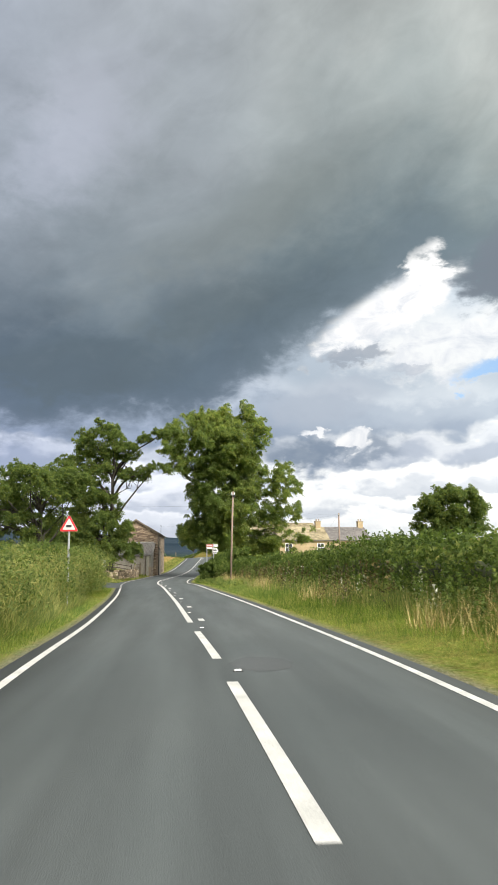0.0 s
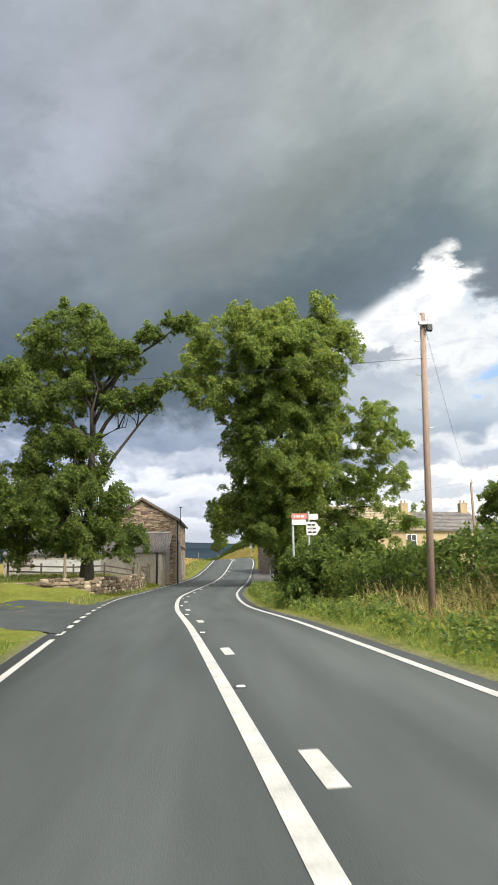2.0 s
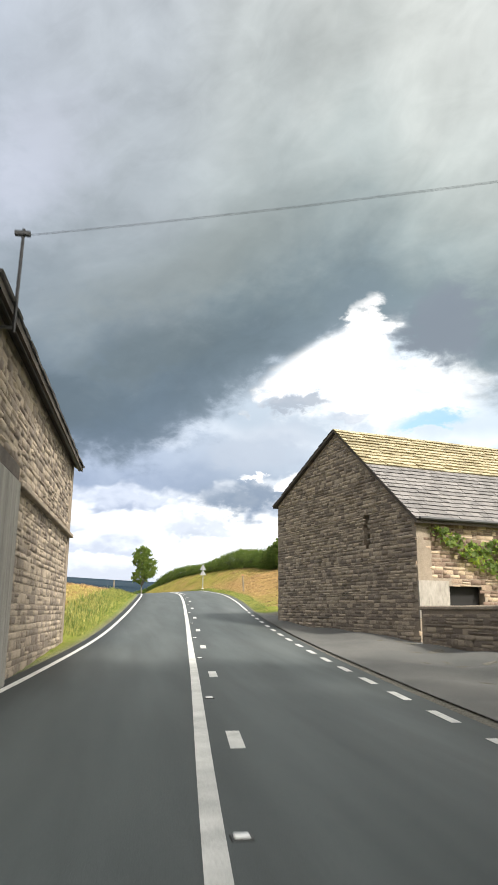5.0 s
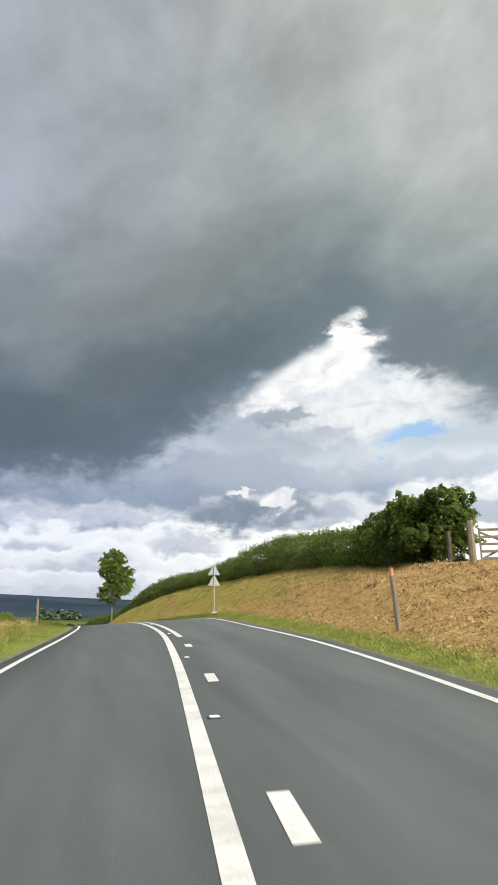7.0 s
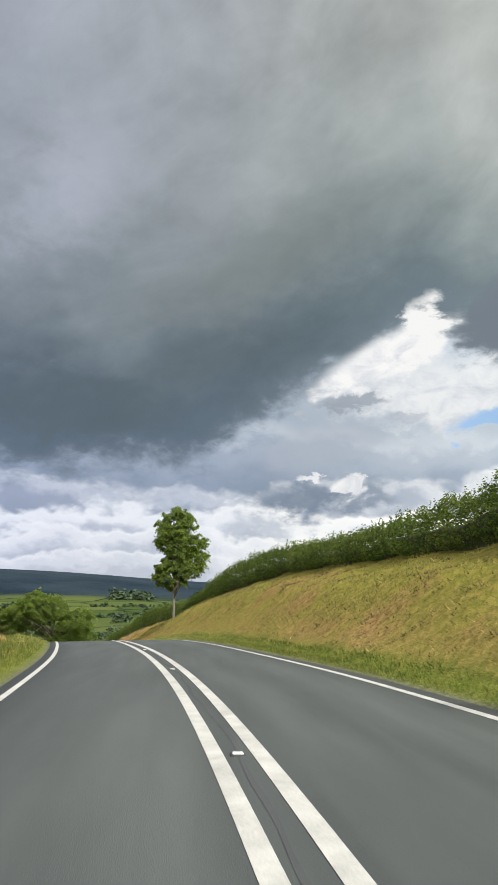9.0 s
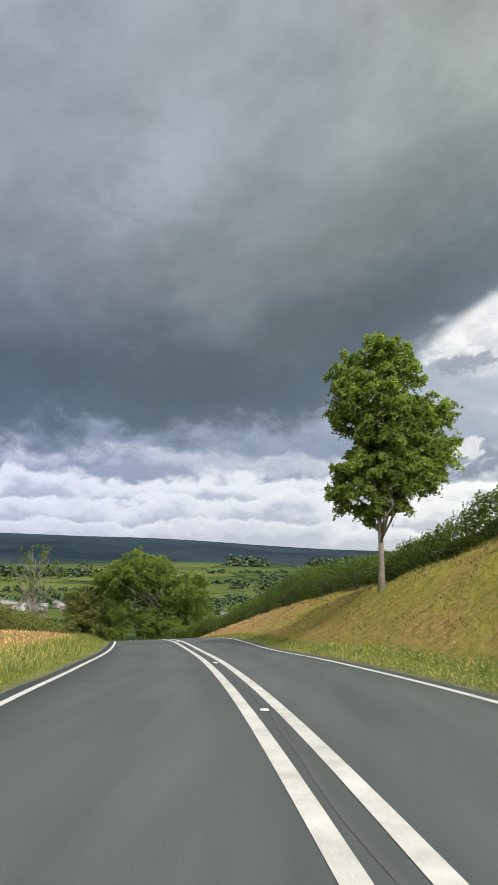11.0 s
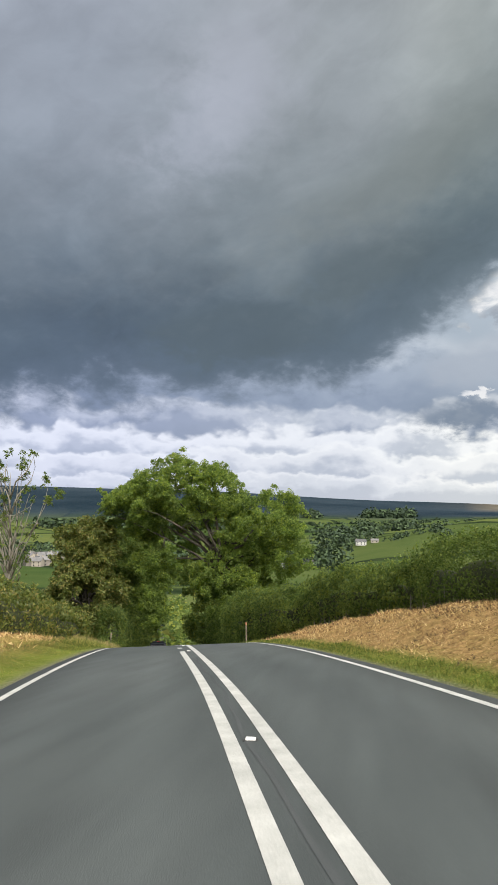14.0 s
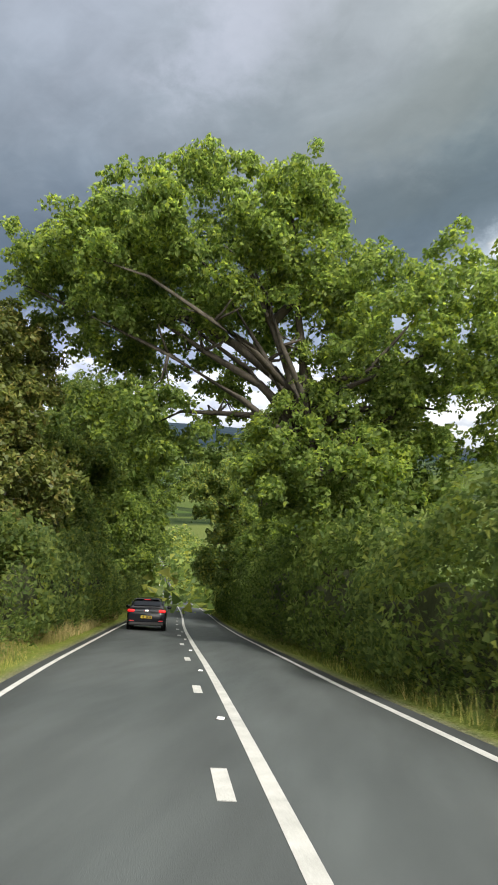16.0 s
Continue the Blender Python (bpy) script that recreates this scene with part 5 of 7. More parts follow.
bush("bush", at_ground(4.6, 57.0), [(0, 0, 0.9, 1.3, 1.2, 0.8, 22, 0.45)], 260, 0.11, 43, label="low tangled bramble bush round the direction sign")
weeds("dock_weeds", 1, 18, 48, 2.0, 3.6, 110, 1.1, 66, "leaf_rust", "rusty brown dock stalks in the verge")
weeds("nettle_weeds", 1, -6, 60, 2.2, 3.8, 420, 0.9, 67, "leaf_hedge", "green nettles and willowherb before the hedge")
weeds("flower_heads", 1, -4, 40, 2.6, 4.2, 26, 0.9, 68, "flower", "pale flower heads of roadside weeds")
weeds("dock_weeds", 1, 40, 84, 0.5, 2.8, 900, 0.34, 75, "leaf", "broad-leaved green weeds low in the verge")
weeds("nettle_weeds", -1, -6, 46, 1.4, 3.0, 260, 1.2, 69, "leaf_hedge", "green nettles in the hedge bank")
weeds("nettle_weeds", 1, 284, 340, 0.5, 1.6, 240, 0.8, 70, "leaf_hedge", "green nettles at the hedge foot")
weeds("nettle_weeds", -1, 284, 340, 0.6, 2.0, 240, 0.9, 71, "leaf_hedge", "green nettles at the hedge foot")
x, y, u, rng = scatter(-1, 282, 318, 0.5, 3.2, 9000, 64)
blades("tall_grass", x, y, rng.uniform(0.2, 0.65, len(x)), M["stalk"], 64, 0.3, 0.024, label="tall golden grass under the lane hedge")
x, y, size, rng = wads(1, 124, 286, 1.0, 6.2, 3200, 10, 65, 0.12)
# these dark blades imitate shadow among the wads by colour
blades("mown_straw", x, y, rng.uniform(0.04, 0.12, len(x)), M["thatch"], 65, 0.9, 0.03, label="dark brown blades painted as the shade between straw wads", lay=0.4)


def hedge_stems(y0, y1, line, n, h, seed):
    """Bare grey stems at the foot of a hedge."""
    rng = np.random.default_rng(seed)
    y = rng.uniform(y0, y1, n)
    x = line(y) - rng.uniform(0.25, 0.8, n)
    blades("hedge_stems", x, y, rng.uniform(0.5, 1.0, n) * h, M["bark_ash"], seed, 0.25, 0.05, label="bare grey thorn stems at the hedge foot", category="stems")


hedge_stems(228, 276, lambda y: road_r(y) + 6.6 - 4.9 * step(y, 266, 290), 500, 1.2, 73)
hedge_stems(60.5, 76, lambda y: road_r(y) + 3.2, 160, 1.0, 74)
for bx, by, r in ((4.8, 299.5, 0.9), (8.5, 296.0, 1.1), (5.0, 305.5, 0.9), (13.0, 293.5, 1.0)):
    bx = float(road_l(by)) - bx
    bush("bush", at_ground(bx, by), [(0, 0, 1.9 * r, 2.6 * r, 2.4 * r, 1.9 * r, 34, 0.7)], 300, 0.17, int(by), "leaf_dark", label="dense dark green bush filling the hedge line", group="bushes along the lane hedge")


# ---- buildings ----
def stone_kinds(mat, seed):
    """A few rough building stones, one unit long, high and deep, face outwards."""
    rng = random.Random(seed)
    out = []
    for k in range(8):
        j = [rng.uniform(-0.06, 0.06) for _ in range(16)]
        V = [(-0.5, -0.5, 0), (0.5, -0.5, 0), (0.5, 0.5, 0), (-0.5, 0.5, 0)]
        V += [(-0.44 + j[0], -0.40 + 2 * j[1], 1 + 2 * j[2]), (0.44 + j[3], -0.40 + 2 * j[4], 1 + 2 * j[5]), (0.44 + j[6], 0.40 + 2 * j[7], 1 + 2 * j[8]), (-0.44 + j[9], 0.40 + 2 * j[10], 1 + 2 * j[11])]
        me = np_mesh("stone", V, [(4, 5, 6, 7), (0, 1, 5, 4), (1, 2, 6, 5), (2, 3, 7, 6), (3, 0, 4, 7)])
        me.materials.append(mat)
        out.append(me)
    return out


def masonry(name, inside, a0, a1, h0, h1, place, parent, mat, seed, course=(0.09, 0.18), length=(0.18, 0.55), proud=0.03, skip=None, single=None):
    """Coursed rubble: a stone a piece, each with its own face and chamfer. inside(a, h) says where the wall is; place(a, h, out) puts a point of it.
    Stones where single(a, h) holds are objects of their own, up to 300; the rest are joined."""
    rng = random.Random(seed)
    V, F, apart = [], [], []
    h = h0
    while h < h1:
        ch = rng.uniform(*course)
        a = a0 - rng.uniform(0, 0.3)
        while a < a1:
            ln = rng.uniform(*length) * (1.0 if ch > 0.11 else 1.25)
            split = ch > 0.14 and rng.random() < 0.25            # a big course is made up of two thin stones here and there
            for lo, hi in (((0, 0.5), (0.5, 1)) if split else ((0, 1),)):
                b0, b1 = h + ch * lo + rng.uniform(-0.012, 0.012), h + ch * hi + rng.uniform(-0.012, 0.012)
                mid = (a + ln / 2, (b0 + b1) / 2)
                if all(inside(q, w) for q in (a + 0.02, a + ln - 0.02) for w in (b0 + 0.01, b1 - 0.01)) and not (skip and skip(*mid)):
                    g, c, o = 0.008, 0.016, proud * rng.choice((0.3, 0.6, 0.9, 1.0, 1.4)) * rng.uniform(0.8, 1.2)
                    if single and len(apart) < 300 and single(*mid):
                        apart.append((a + g, a + ln - g, b0 + g, b1 - g, o))
                        continue
                    j = [rng.uniform(-0.016, 0.016) for _ in range(8)]
                    t = [o * rng.uniform(0.7, 1.3) for _ in range(4)]
                    k = len(V)
                    V += [place(a + g, b0 + g, 0), place(a + ln - g, b0 + g, 0), place(a + ln - g, b1 - g, 0), place(a + g, b1 - g, 0)]
                    V += [place(a + g + c + j[0], b0 + g + c + j[1], t[0]), place(a + ln - g - c + j[2], b0 + g + c + j[3], t[1]), place(a + ln - g - c + j[4], b1 - g - c + j[5], t[2]), place(a + g + c + j[6], b1 - g - c + j[7], t[3])]
                    F += [(k + 4, k + 5, k + 6, k + 7), (k, k + 1, k + 5, k + 4), (k + 1, k + 2, k + 6, k + 5), (k + 2, k + 3, k + 7, k + 6), (k + 3, k, k + 4, k + 7)]
            a += ln
        h += ch
    if F:
        tagged(add(name, np_mesh(name, V, F), mat, parent), kind="stuff")
    if apart:
        loose = mat.name + "_single"
        if loose not in M:
            M[loose] = STONE_SINGLE[mat.name]()
        kinds = stone_kinds(M[loose], seed)
        zero = Vector(place(0, 0, 0))
        ea, eh, eo = Vector(place(1, 0, 0)) - zero, Vector(place(0, 1, 0)) - zero, Vector(place(0, 0, 1)) - zero
        for p0, p1, q0, q1, o in apart:
            st = new("stone", kinds[rng.randrange(8)])
            st.parent = parent
            mid = Vector(place((p0 + p1) / 2, (q0 + q1) / 2, 0))
            m = Matrix.Identity(4)
            for i, e in enumerate((ea * (p1 - p0), eh * (q1 - q0), eo * o)):
                m[0][i], m[1][i], m[2][i] = e
            m.translation = mid
            st.matrix_local = m


STONE_SINGLE = {
    "sandstone": lambda: material("sandstone_piece", (0.15, 0.102, 0.074), (0.33, 0.245, 0.172), 1.6, 0.9, 0.7, 9, random_ob=0.7, c=(0.40, 0.31, 0.21)),
    "weathered_sandstone": lambda: material("weathered_sandstone_piece", (0.15, 0.12, 0.095), (0.33, 0.272, 0.205), 1.4, 0.9, 0.6, 9, random_ob=0.5, c=(0.30, 0.245, 0.18)),
}


def slates(name, place, length, slope, parent, mat, seed, course=0.3, width=(0.28, 0.55), thick=0.025):
    """Courses of slates on a slope: place(along, down, up)."""
    rng = random.Random(seed)
    V, F = [], []
    d = 0.0
    while d < slope - 0.02:
        a = -rng.uniform(0, 0.3)
        e = min(d + course, slope)
        while a < length:
            w = rng.uniform(*width)
            x0, x1 = max(a, 0) + 0.006, min(a + w, length) - 0.006
            if x1 > x0 + 0.04:
                t = thick * rng.uniform(0.8, 1.5)
                r = rng.uniform(-0.015, 0.015)
                k = len(V)
                V += [place(x0, d, 0.0), place(x1, d, 0.0), place(x1, e + 0.03 + r, 0.02), place(x0, e + 0.03 + r, 0.02)]
                V += [place(x0, d, t * 0.4), place(x1, d, t * 0.4), place(x1, e + 0.03 + r, 0.02 + t), place(x0, e + 0.03 + r, 0.02 + t)]
                F += [(k + 4, k + 5, k + 6, k + 7), (k + 3, k + 2, k + 6, k + 7), (k, k + 3, k + 7, k + 4), (k + 1, k + 2, k + 6, k + 5)]
            a += w
        d += course
    return tagged(add(name, np_mesh(name, V, F), mat, parent), kind="stuff")


def roof_slab(bm, p, thick=0.1):
    """A slab under four corners."""
    lo = [bm.verts.new((q[0], q[1], q[2] - thick)) for q in p]
    hi = [bm.verts.new(q) for q in p]
    bm.faces.new(hi), bm.faces.new(lo[::-1])
    for i in range(4):
        bm.faces.new((lo[i], lo[(i + 1) % 4], hi[(i + 1) % 4], hi[i]))
    bmesh.ops.recalc_face_normals(bm, faces=bm.faces)


def window(parent, x0, x1, z0, z1, y, out=-1, bars=(1, 1), sill=True):
    """A sash window in a wall that faces -y: recessed pane, frame, glazing bars, sill."""
    w = part("window", box(bmesh.new(), x0, x1, y + 0.02, y + 0.05, z0, z1), M["glass"], parent, "dark glass pane")
    bm = bmesh.new()
    t = 0.07
    box(bm, x0 - t, x0, y - 0.03, y + 0.06, z0 - t, z1 + t, 0.01)
    box(bm, x1, x1 + t, y - 0.03, y + 0.06, z0 - t, z1 + t, 0.01)
    box(bm, x0, x1, y - 0.03, y + 0.06, z1, z1 + t, 0.01)
    box(bm, x0, x1, y - 0.03, y + 0.06, z0 - t, z0, 0.01)
    for i in range(bars[0]):
        x = x0 + (x1 - x0) * (i + 1) / (bars[0] + 1)
        box(bm, x - 0.02, x + 0.02, y - 0.01, y + 0.02, z0, z1)
    for i in range(bars[1]):
        z = z0 + (z1 - z0) * (i + 1) / (bars[1] + 1)
        box(bm, x0, x1, y - 0.012, y + 0.018, z - 0.025, z + 0.025)
    part("frame", bm, M["window_white"], w, "white painted frame")
    if sill:
        part("sill", box(bmesh.new(), x0 - 0.15, x1 + 0.15, y - 0.12, y + 0.05, z0 - 0.2, z0 - 0.072, 0.015), M["stone"], w)


def corrugated(x0, x1, y0, z0, y1, z1, parent, name="roof_sheet", pitch=0.19, sheet_w=1.14, amp=0.05):
    """Corrugated sheets side by side, the waves running down the slope."""
    n = int(round((x1 - x0) / sheet_w))
    sheet_w = (x1 - x0) / n
    per = int(sheet_w / pitch) * 8 + 1
    xs = np.linspace(0, sheet_w + 0.05, per)
    wave = amp * np.sin(xs / pitch * 2 * np.pi)
    V = []
    for f in (0.0, 0.5, 1.0):
        V.append(np.stack([xs, np.full(per, y0 + (y1 - y0) * f), z0 + (z1 - z0) * f + wave], 1))
    top = np.concatenate(V)
    V = np.concatenate([top, top - np.array([0, 0, 0.018])])
    idx = np.arange(3 * per).reshape(3, per)
    f1 = np.stack([idx[:-1, :-1], idx[:-1, 1:], idx[1:, 1:], idx[1:, :-1]], -1).reshape(-1, 4)
    edge = np.stack([idx[0, :-1], idx[0, 1:], idx[0, 1:] + 3 * per, idx[0, :-1] + 3 * per], -1)
    me = np_mesh(name, V, np.concatenate([f1, f1[:, ::-1] + 3 * per, edge]))
    me.materials.append(M["tin"])
    me.polygons.foreach_set("use_smooth", np.ones(len(me.polygons), dtype=bool))
    for i in range(n):
        ob = new(name, me)
        ob.parent = parent
        ob.location = (x0 + i * sheet_w, 0, 0.008 * (i % 2))


def stone_barn():
    g = -1.12
    b = empty("stone_barn", (-1.12, 95.7, g), -2.5, label="old two-storey stone barn with slate roof hard against the road", category="barn")
    W, D, E, A, T = 5.9, 12.6, 5.62, 7.36, 0.5

    def gable(a, h):                              # a: from the road corner leftwards
        return 0 <= a <= W and 0 <= h <= E + (A - E) * (1 - abs(a - W / 2) / (W / 2))
    outline = [(0, 0), (0, E), (-W / 2, A), (-W, E), (-W, 0)]
    part("gable_wall", prism(bmesh.new(), outline, "y", 0.03, T), M["mortar"], b)
    part("gable_wall", prism(bmesh.new(), outline, "y", D - T, D), M["mortar"], b)
    bm = bmesh.new()                               # road wall, with a tall doorway
    for y0, y1, z0, z1 in ((T, 0.95, 0, 3.55), (T, D - T, 3.55, E), (3.3, D - T, 0, 3.55)):
        box(bm, -T, -0.03, y0, y1, z0, z1)
    part("road_wall", bm, M["mortar"], b)
    part("back_wall", box(bmesh.new(), -W, -W + T, T, D - T, 0, E), M["mortar"], b)
    part("floor", box(bmesh.new(), -W + T, -T, T, D - T, -0.2, 0.02), M["mortar"], b)
    masonry("rubble_facing", lambda a, h: gable(a, h) and (a < 1.1 or h > 3.0), 0, W, 0.0, A, lambda a, h, o: (-a, 0.03 - o, h), b, M["stone"], 1, (0.07, 0.16), (0.14, 0.5), 0.022, single=lambda a, h: a < 4.6 and h > 3)
    masonry("rubble_facing", lambda a, h: 0 <= a <= D and 0 <= h <= E and not (0.9 < a < 3.35 and h < 3.6), 0, D, 0, E, lambda a, h, o: (-0.03 + o, a, h), b, M["stone_dark"], 2, (0.09, 0.2), (0.16, 0.5), 0.022, single=lambda a, h: h < 3.2 and a < 9)
    # weathered ledge and lintel over the doorway
    part("lintel", box(bmesh.new(), -0.25, 0.05, 0.75, 3.5, 3.5, 3.78, 0.02), M["timber_dark"], b, "dark timber lintel")
    part("ledge", box(bmesh.new(), -0.02, 0.12, 3.5, D - 0.1, 3.42, 3.52, 0.015), M["stone_dark"], b)
    door = part("door", box(bmesh.new(), 0.05, 0.11, 0.9, 3.34, 0.06, 3.46, 0.01), M["boards"], b, "tall grey weathered sliding door")
    for i in range(6):
        y = 1.0 + i * 0.38
        part("board", box(bmesh.new(), 0.111, 0.127, y, y + 0.36, 0.07, 3.44, 0.006), M["boards"], door)
    # roof
    ov, bm = 0.28, bmesh.new()
    sl = math.hypot(W / 2, A - E)
    ux, uz = (W / 2) / sl, (A - E) / sl
    for s in (1, -1):
        def q(down, y, s=s):
            return (-W / 2 + s * ux * down, y, A + 0.1 - uz * down)
        roof_slab(bm, [q(0, -0.22), q(sl + ov, -0.22), q(sl + ov, D + 0.2), q(0, D + 0.2)], 0.12)
    part("roof", bm, M["timber_dark"], b)
    for s in (1, -1):
        slates("slate_covering", lambda al, dn, up, s=s: (-W / 2 + s * (ux * dn + uz * up), -0.24 + al, A + 0.105 - uz * dn + ux * up), D + 0.46, sl + ov, b, M["slate"], 3 + s, 0.3)
    part("ridge", prism(bmesh.new(), [(-W / 2 - 0.16, A + 0.03), (-W / 2, A + 0.2), (-W / 2 + 0.16, A + 0.03)], "y", -0.26, D + 0.24), M["stone_dark"], b)
    bm = bmesh.new()                              # barge boards
    for s in (1, -1):
        prism(bm, [(-W / 2, A + 0.10), (-W / 2 + s * ux * (sl + ov), A + 0.10 - uz * (sl + ov)), (-W / 2 + s * ux * (sl + ov), A - 0.06 - uz * (sl + ov)), (-W / 2, A - 0.06)], "y", -0.27, -0.225)
    part("barge_board", bm, M["timber"], b, "pale weathered barge boards")
    bm = bmesh.new()
    tube(bm, [(0.14, -0.1, E - 0.05), (0.16, D + 0.1, E - 0.10)], [0.06, 0.06], 8)
    part("gutter", bm, M["black"], b)
    bm = bmesh.new()
    tube(bm, [(0.10, 0.22, E - 0.1), (0.10, 0.22, 3.2), (0.12, 0.22, 0.1)], [0.045, 0.045, 0.045], 8)
    tube(bm, [(0.08, 0.42, 3.5), (0.08, 0.42, 0.1)], [0.035, 0.035], 8)
    part("drainpipe", bm, M["black"], b)
    bm = bmesh.new()                              # bracket for the wire, on the eaves
    tube(bm, [(0.3, 0.7, E - 0.5), (0.32, 0.7, E + 1.1)], [0.03, 0.025], 6)
    box(bm, 0.2, 0.42, 0.66, 0.74, E + 1.0, E + 1.06)
    box(bm, -0.02, 0.3, 0.68, 0.72, E - 0.45, E - 0.41)
    part("wire_bracket", bm, M["black"], b)
    return b


def lean_to():
    b = empty("lean_to_shed", (-1.12, 95.7, -1.12), -2.5, label="low lean-to shed with a corrugated roof against the barn gable", category="shed")
    X0, X1, Y0, ZT, ZB = -13.2, -0.55, -4.6, 4.42, 2.66
    corrugated(X0 - 0.1, X1 + 0.2, Y0 - 0.25, ZB - 0.02, -0.02, ZT, b)
    part("front_wall", box(bmesh.new(), X0, X1 - 0.72, Y0, Y0 + 0.22, 0, ZB - 0.08, 0.01), M["render"], b, "grey cement-rendered wall")
    part("front_pier", box(bmesh.new(), X1 - 0.58, X1 - 0.2, Y0, Y0 + 0.22, 0, ZB - 0.1, 0.01), M["render"], b)
    part("side_wall", prism(bmesh.new(), [(Y0 + 0.22, 1.25), (Y0 + 0.22, ZB - 0.05), (-0.7, ZT - 0.34), (-0.7, 1.25)], "x", X1 - 0.2, X1), M["boards"], b, "vertical grey weathered boarding")
    for i in range(11):
        y = Y0 + 0.25 + i * 0.34
        top = ZB - 0.02 + (ZT - ZB) * (y - Y0) / 4.6 - 0.12
        part("board", box(bmesh.new(), X1 + 0.001, X1 + 0.022, y, y + 0.32, 1.27, top, 0.004), M["boards"], b)
    part("plinth", box(bmesh.new(), X1 - 0.3, X1 - 0.03, Y0, -0.05, 0, 1.25, 0.01), M["mortar"], b)
    masonry("rubble_facing", lambda a, h: 0 <= a <= 4.55 and 0 <= h <= 1.25, 0, 4.55, 0, 1.25, lambda a, h, o: (X1 - 0.03 + o, Y0 + a, h), b, M["stone_dark"], 9, single=lambda a, h: True)
    part("flashing", box(bmesh.new(), X0, X1 + 0.04, -0.08, 0.0, ZT + 0.0, ZT + 0.10, 0.01), M["white"], b, "pale lead flashing")
    part("white_panel", box(bmesh.new(), -11.0, -5.6, Y0 - 0.03, Y0 - 0.003, 1.05, 2.2, 0.005), M["white_far"], b, "whitewashed wall panel")
    return b


stone_barn()
lean_to()


def roadside_barn():
    b = empty("stone_barn", (9.74, 106.9, -0.82), 12.6, label="rubble-stone barn with stone-slate roof and ivy, gable end to the road", category="barn")
    N, E0, E1, A, AP, X, T = 9.7, 3.92, 5.5, 7.66, 4.6, 15.0, 0.55

    def top(a):
        return E0 + (A - E0) * a / AP if a < AP else A - (A - E1) * (a - AP) / (N - AP)

    def slit(a, h):
        return abs(a - 2.75) < 0.2 and 3.15 < h < 4.3

    def hatch(a, h):
        return 1.15 < a < 2.55 and 1.05 < h < 1.85
    # gable of pieces round the slit window
    bm = bmesh.new()
    for o in ([(0, -0.4), (0, E0), (2.55, top(2.55)), (2.55, -0.4)], [(2.55, -0.4), (2.55, 3.15), (2.95, 3.15), (2.95, -0.4)], [(2.55, 4.3), (2.55, top(2.55)), (2.95, top(2.95)), (2.95, 4.3)],
              [(2.95, -0.4), (2.95, top(2.95)), (AP, A), (N, E1), (N, -0.4)]):
        prism(bm, o, "x", 0.03, T)
    part("gable_wall", bm, M["mortar"], b)
    # a black sheet behind the slit paints its inner shade
    part("slit_window", box(bmesh.new(), 0.3, 0.34, 2.5, 3.0, 3.1, 4.35), M["soot"], b, "black backing painted as the shade in a narrow window slit")
    masonry("rubble_facing", lambda a, h: 0 <= a <= N and -0.3 <= h <= top(a), 0, N, -0.3, A, lambda a, h, o: (0.03 - o, a, h), b, M["stone_dark"], 4, (0.07, 0.16), (0.14, 0.42), 0.024, slit, single=lambda a, h: a < 6 and h < 3.2)
    bm = bmesh.new()                               # yard wall round a hatch
    for x0, x1, z0, z1 in ((T, 1.15, -0.4, E0), (1.15, 2.55, -0.4, 1.05), (1.15, 2.55, 1.85, E0), (2.55, X, -0.4, E0)):
        box(bm, x0, x1, 0.03, T, z0, z1)
    part("yard_wall", bm, M["mortar"], b)
    # a black sheet likewise gives the hatch its darkness
    part("hatch", box(bmesh.new(), 1.1, 2.6, 0.3, 0.34, 1.0, 1.9), M["soot"], b, "black backing painted as the shade in an open hatch")
    part("hatch_surround", prism(bmesh.new(), [(0.02, 0.9), (0.02, 2.0), (1.14, 2.0), (1.14, 0.9)], "y", -0.03, 0.028), M["render"], b, "pale limewashed stone")
    masonry("rubble_facing", lambda a, h: 0 <= a <= X and -0.3 <= h <= E0 - 0.05, 0, X, -0.3, E0, lambda a, h, o: (a, 0.03 - o, h), b, M["stone"], 5, (0.08, 0.17), (0.15, 0.45), 0.022,
            lambda a, h: hatch(a, h) or (a < 1.2 and 0.85 < h < 2.05))
    part("rear_wall", box(bmesh.new(), T, X, N - T, N, -0.4, E1), M["mortar"], b)
    part("end_wall", prism(bmesh.new(), [(0, -0.4), (0, E0), (AP, A), (N, E1), (N, -0.4)], "x", X - T, X - 0.001), M["mortar"], b)
    bm = bmesh.new()
    s0, s1 = math.hypot(AP, A - E0), math.hypot(N - AP, A - E1)
    roof_slab(bm, [(-0.12, AP, A + 0.08), (X + 0.1, AP, A + 0.08), (X + 0.1, -0.25, E0 + 0.08 - 0.25 * (A - E0) / AP), (-0.12, -0.25, E0 + 0.08 - 0.25 * (A - E0) / AP)], 0.1)
    roof_slab(bm, [(-0.12, AP + 0.002, A + 0.08), (X + 0.1, AP + 0.002, A + 0.08), (X + 0.1, N + 0.2, E1 + 0.02), (-0.12, N + 0.2, E1 + 0.02)], 0.1)
    part("roof", bm, M["timber_dark"], b)
    cy, cz = AP / s0, (A - E0) / s0
    half = 2.75
    slates("stone_slate_covering", lambda al, dn, up: (-0.14 + al, AP - cy * dn - cz * up, A + 0.09 - cz * dn + cy * up), X + 0.26, half, b, M["stone_slate"], 6, 0.25, (0.3, 0.6), 0.04)
    slates("slate_covering", lambda al, dn, up: (-0.14 + al, AP - cy * (dn + half) - cz * (up + 0.005), A + 0.09 - cz * (dn + half) + cy * (up + 0.005)), X + 0.26, s0 + 0.3 - half, b, M["slate"], 7, 0.26, (0.22, 0.4), 0.02)
    dy, dz = (N - AP) / s1, (A - E1) / s1
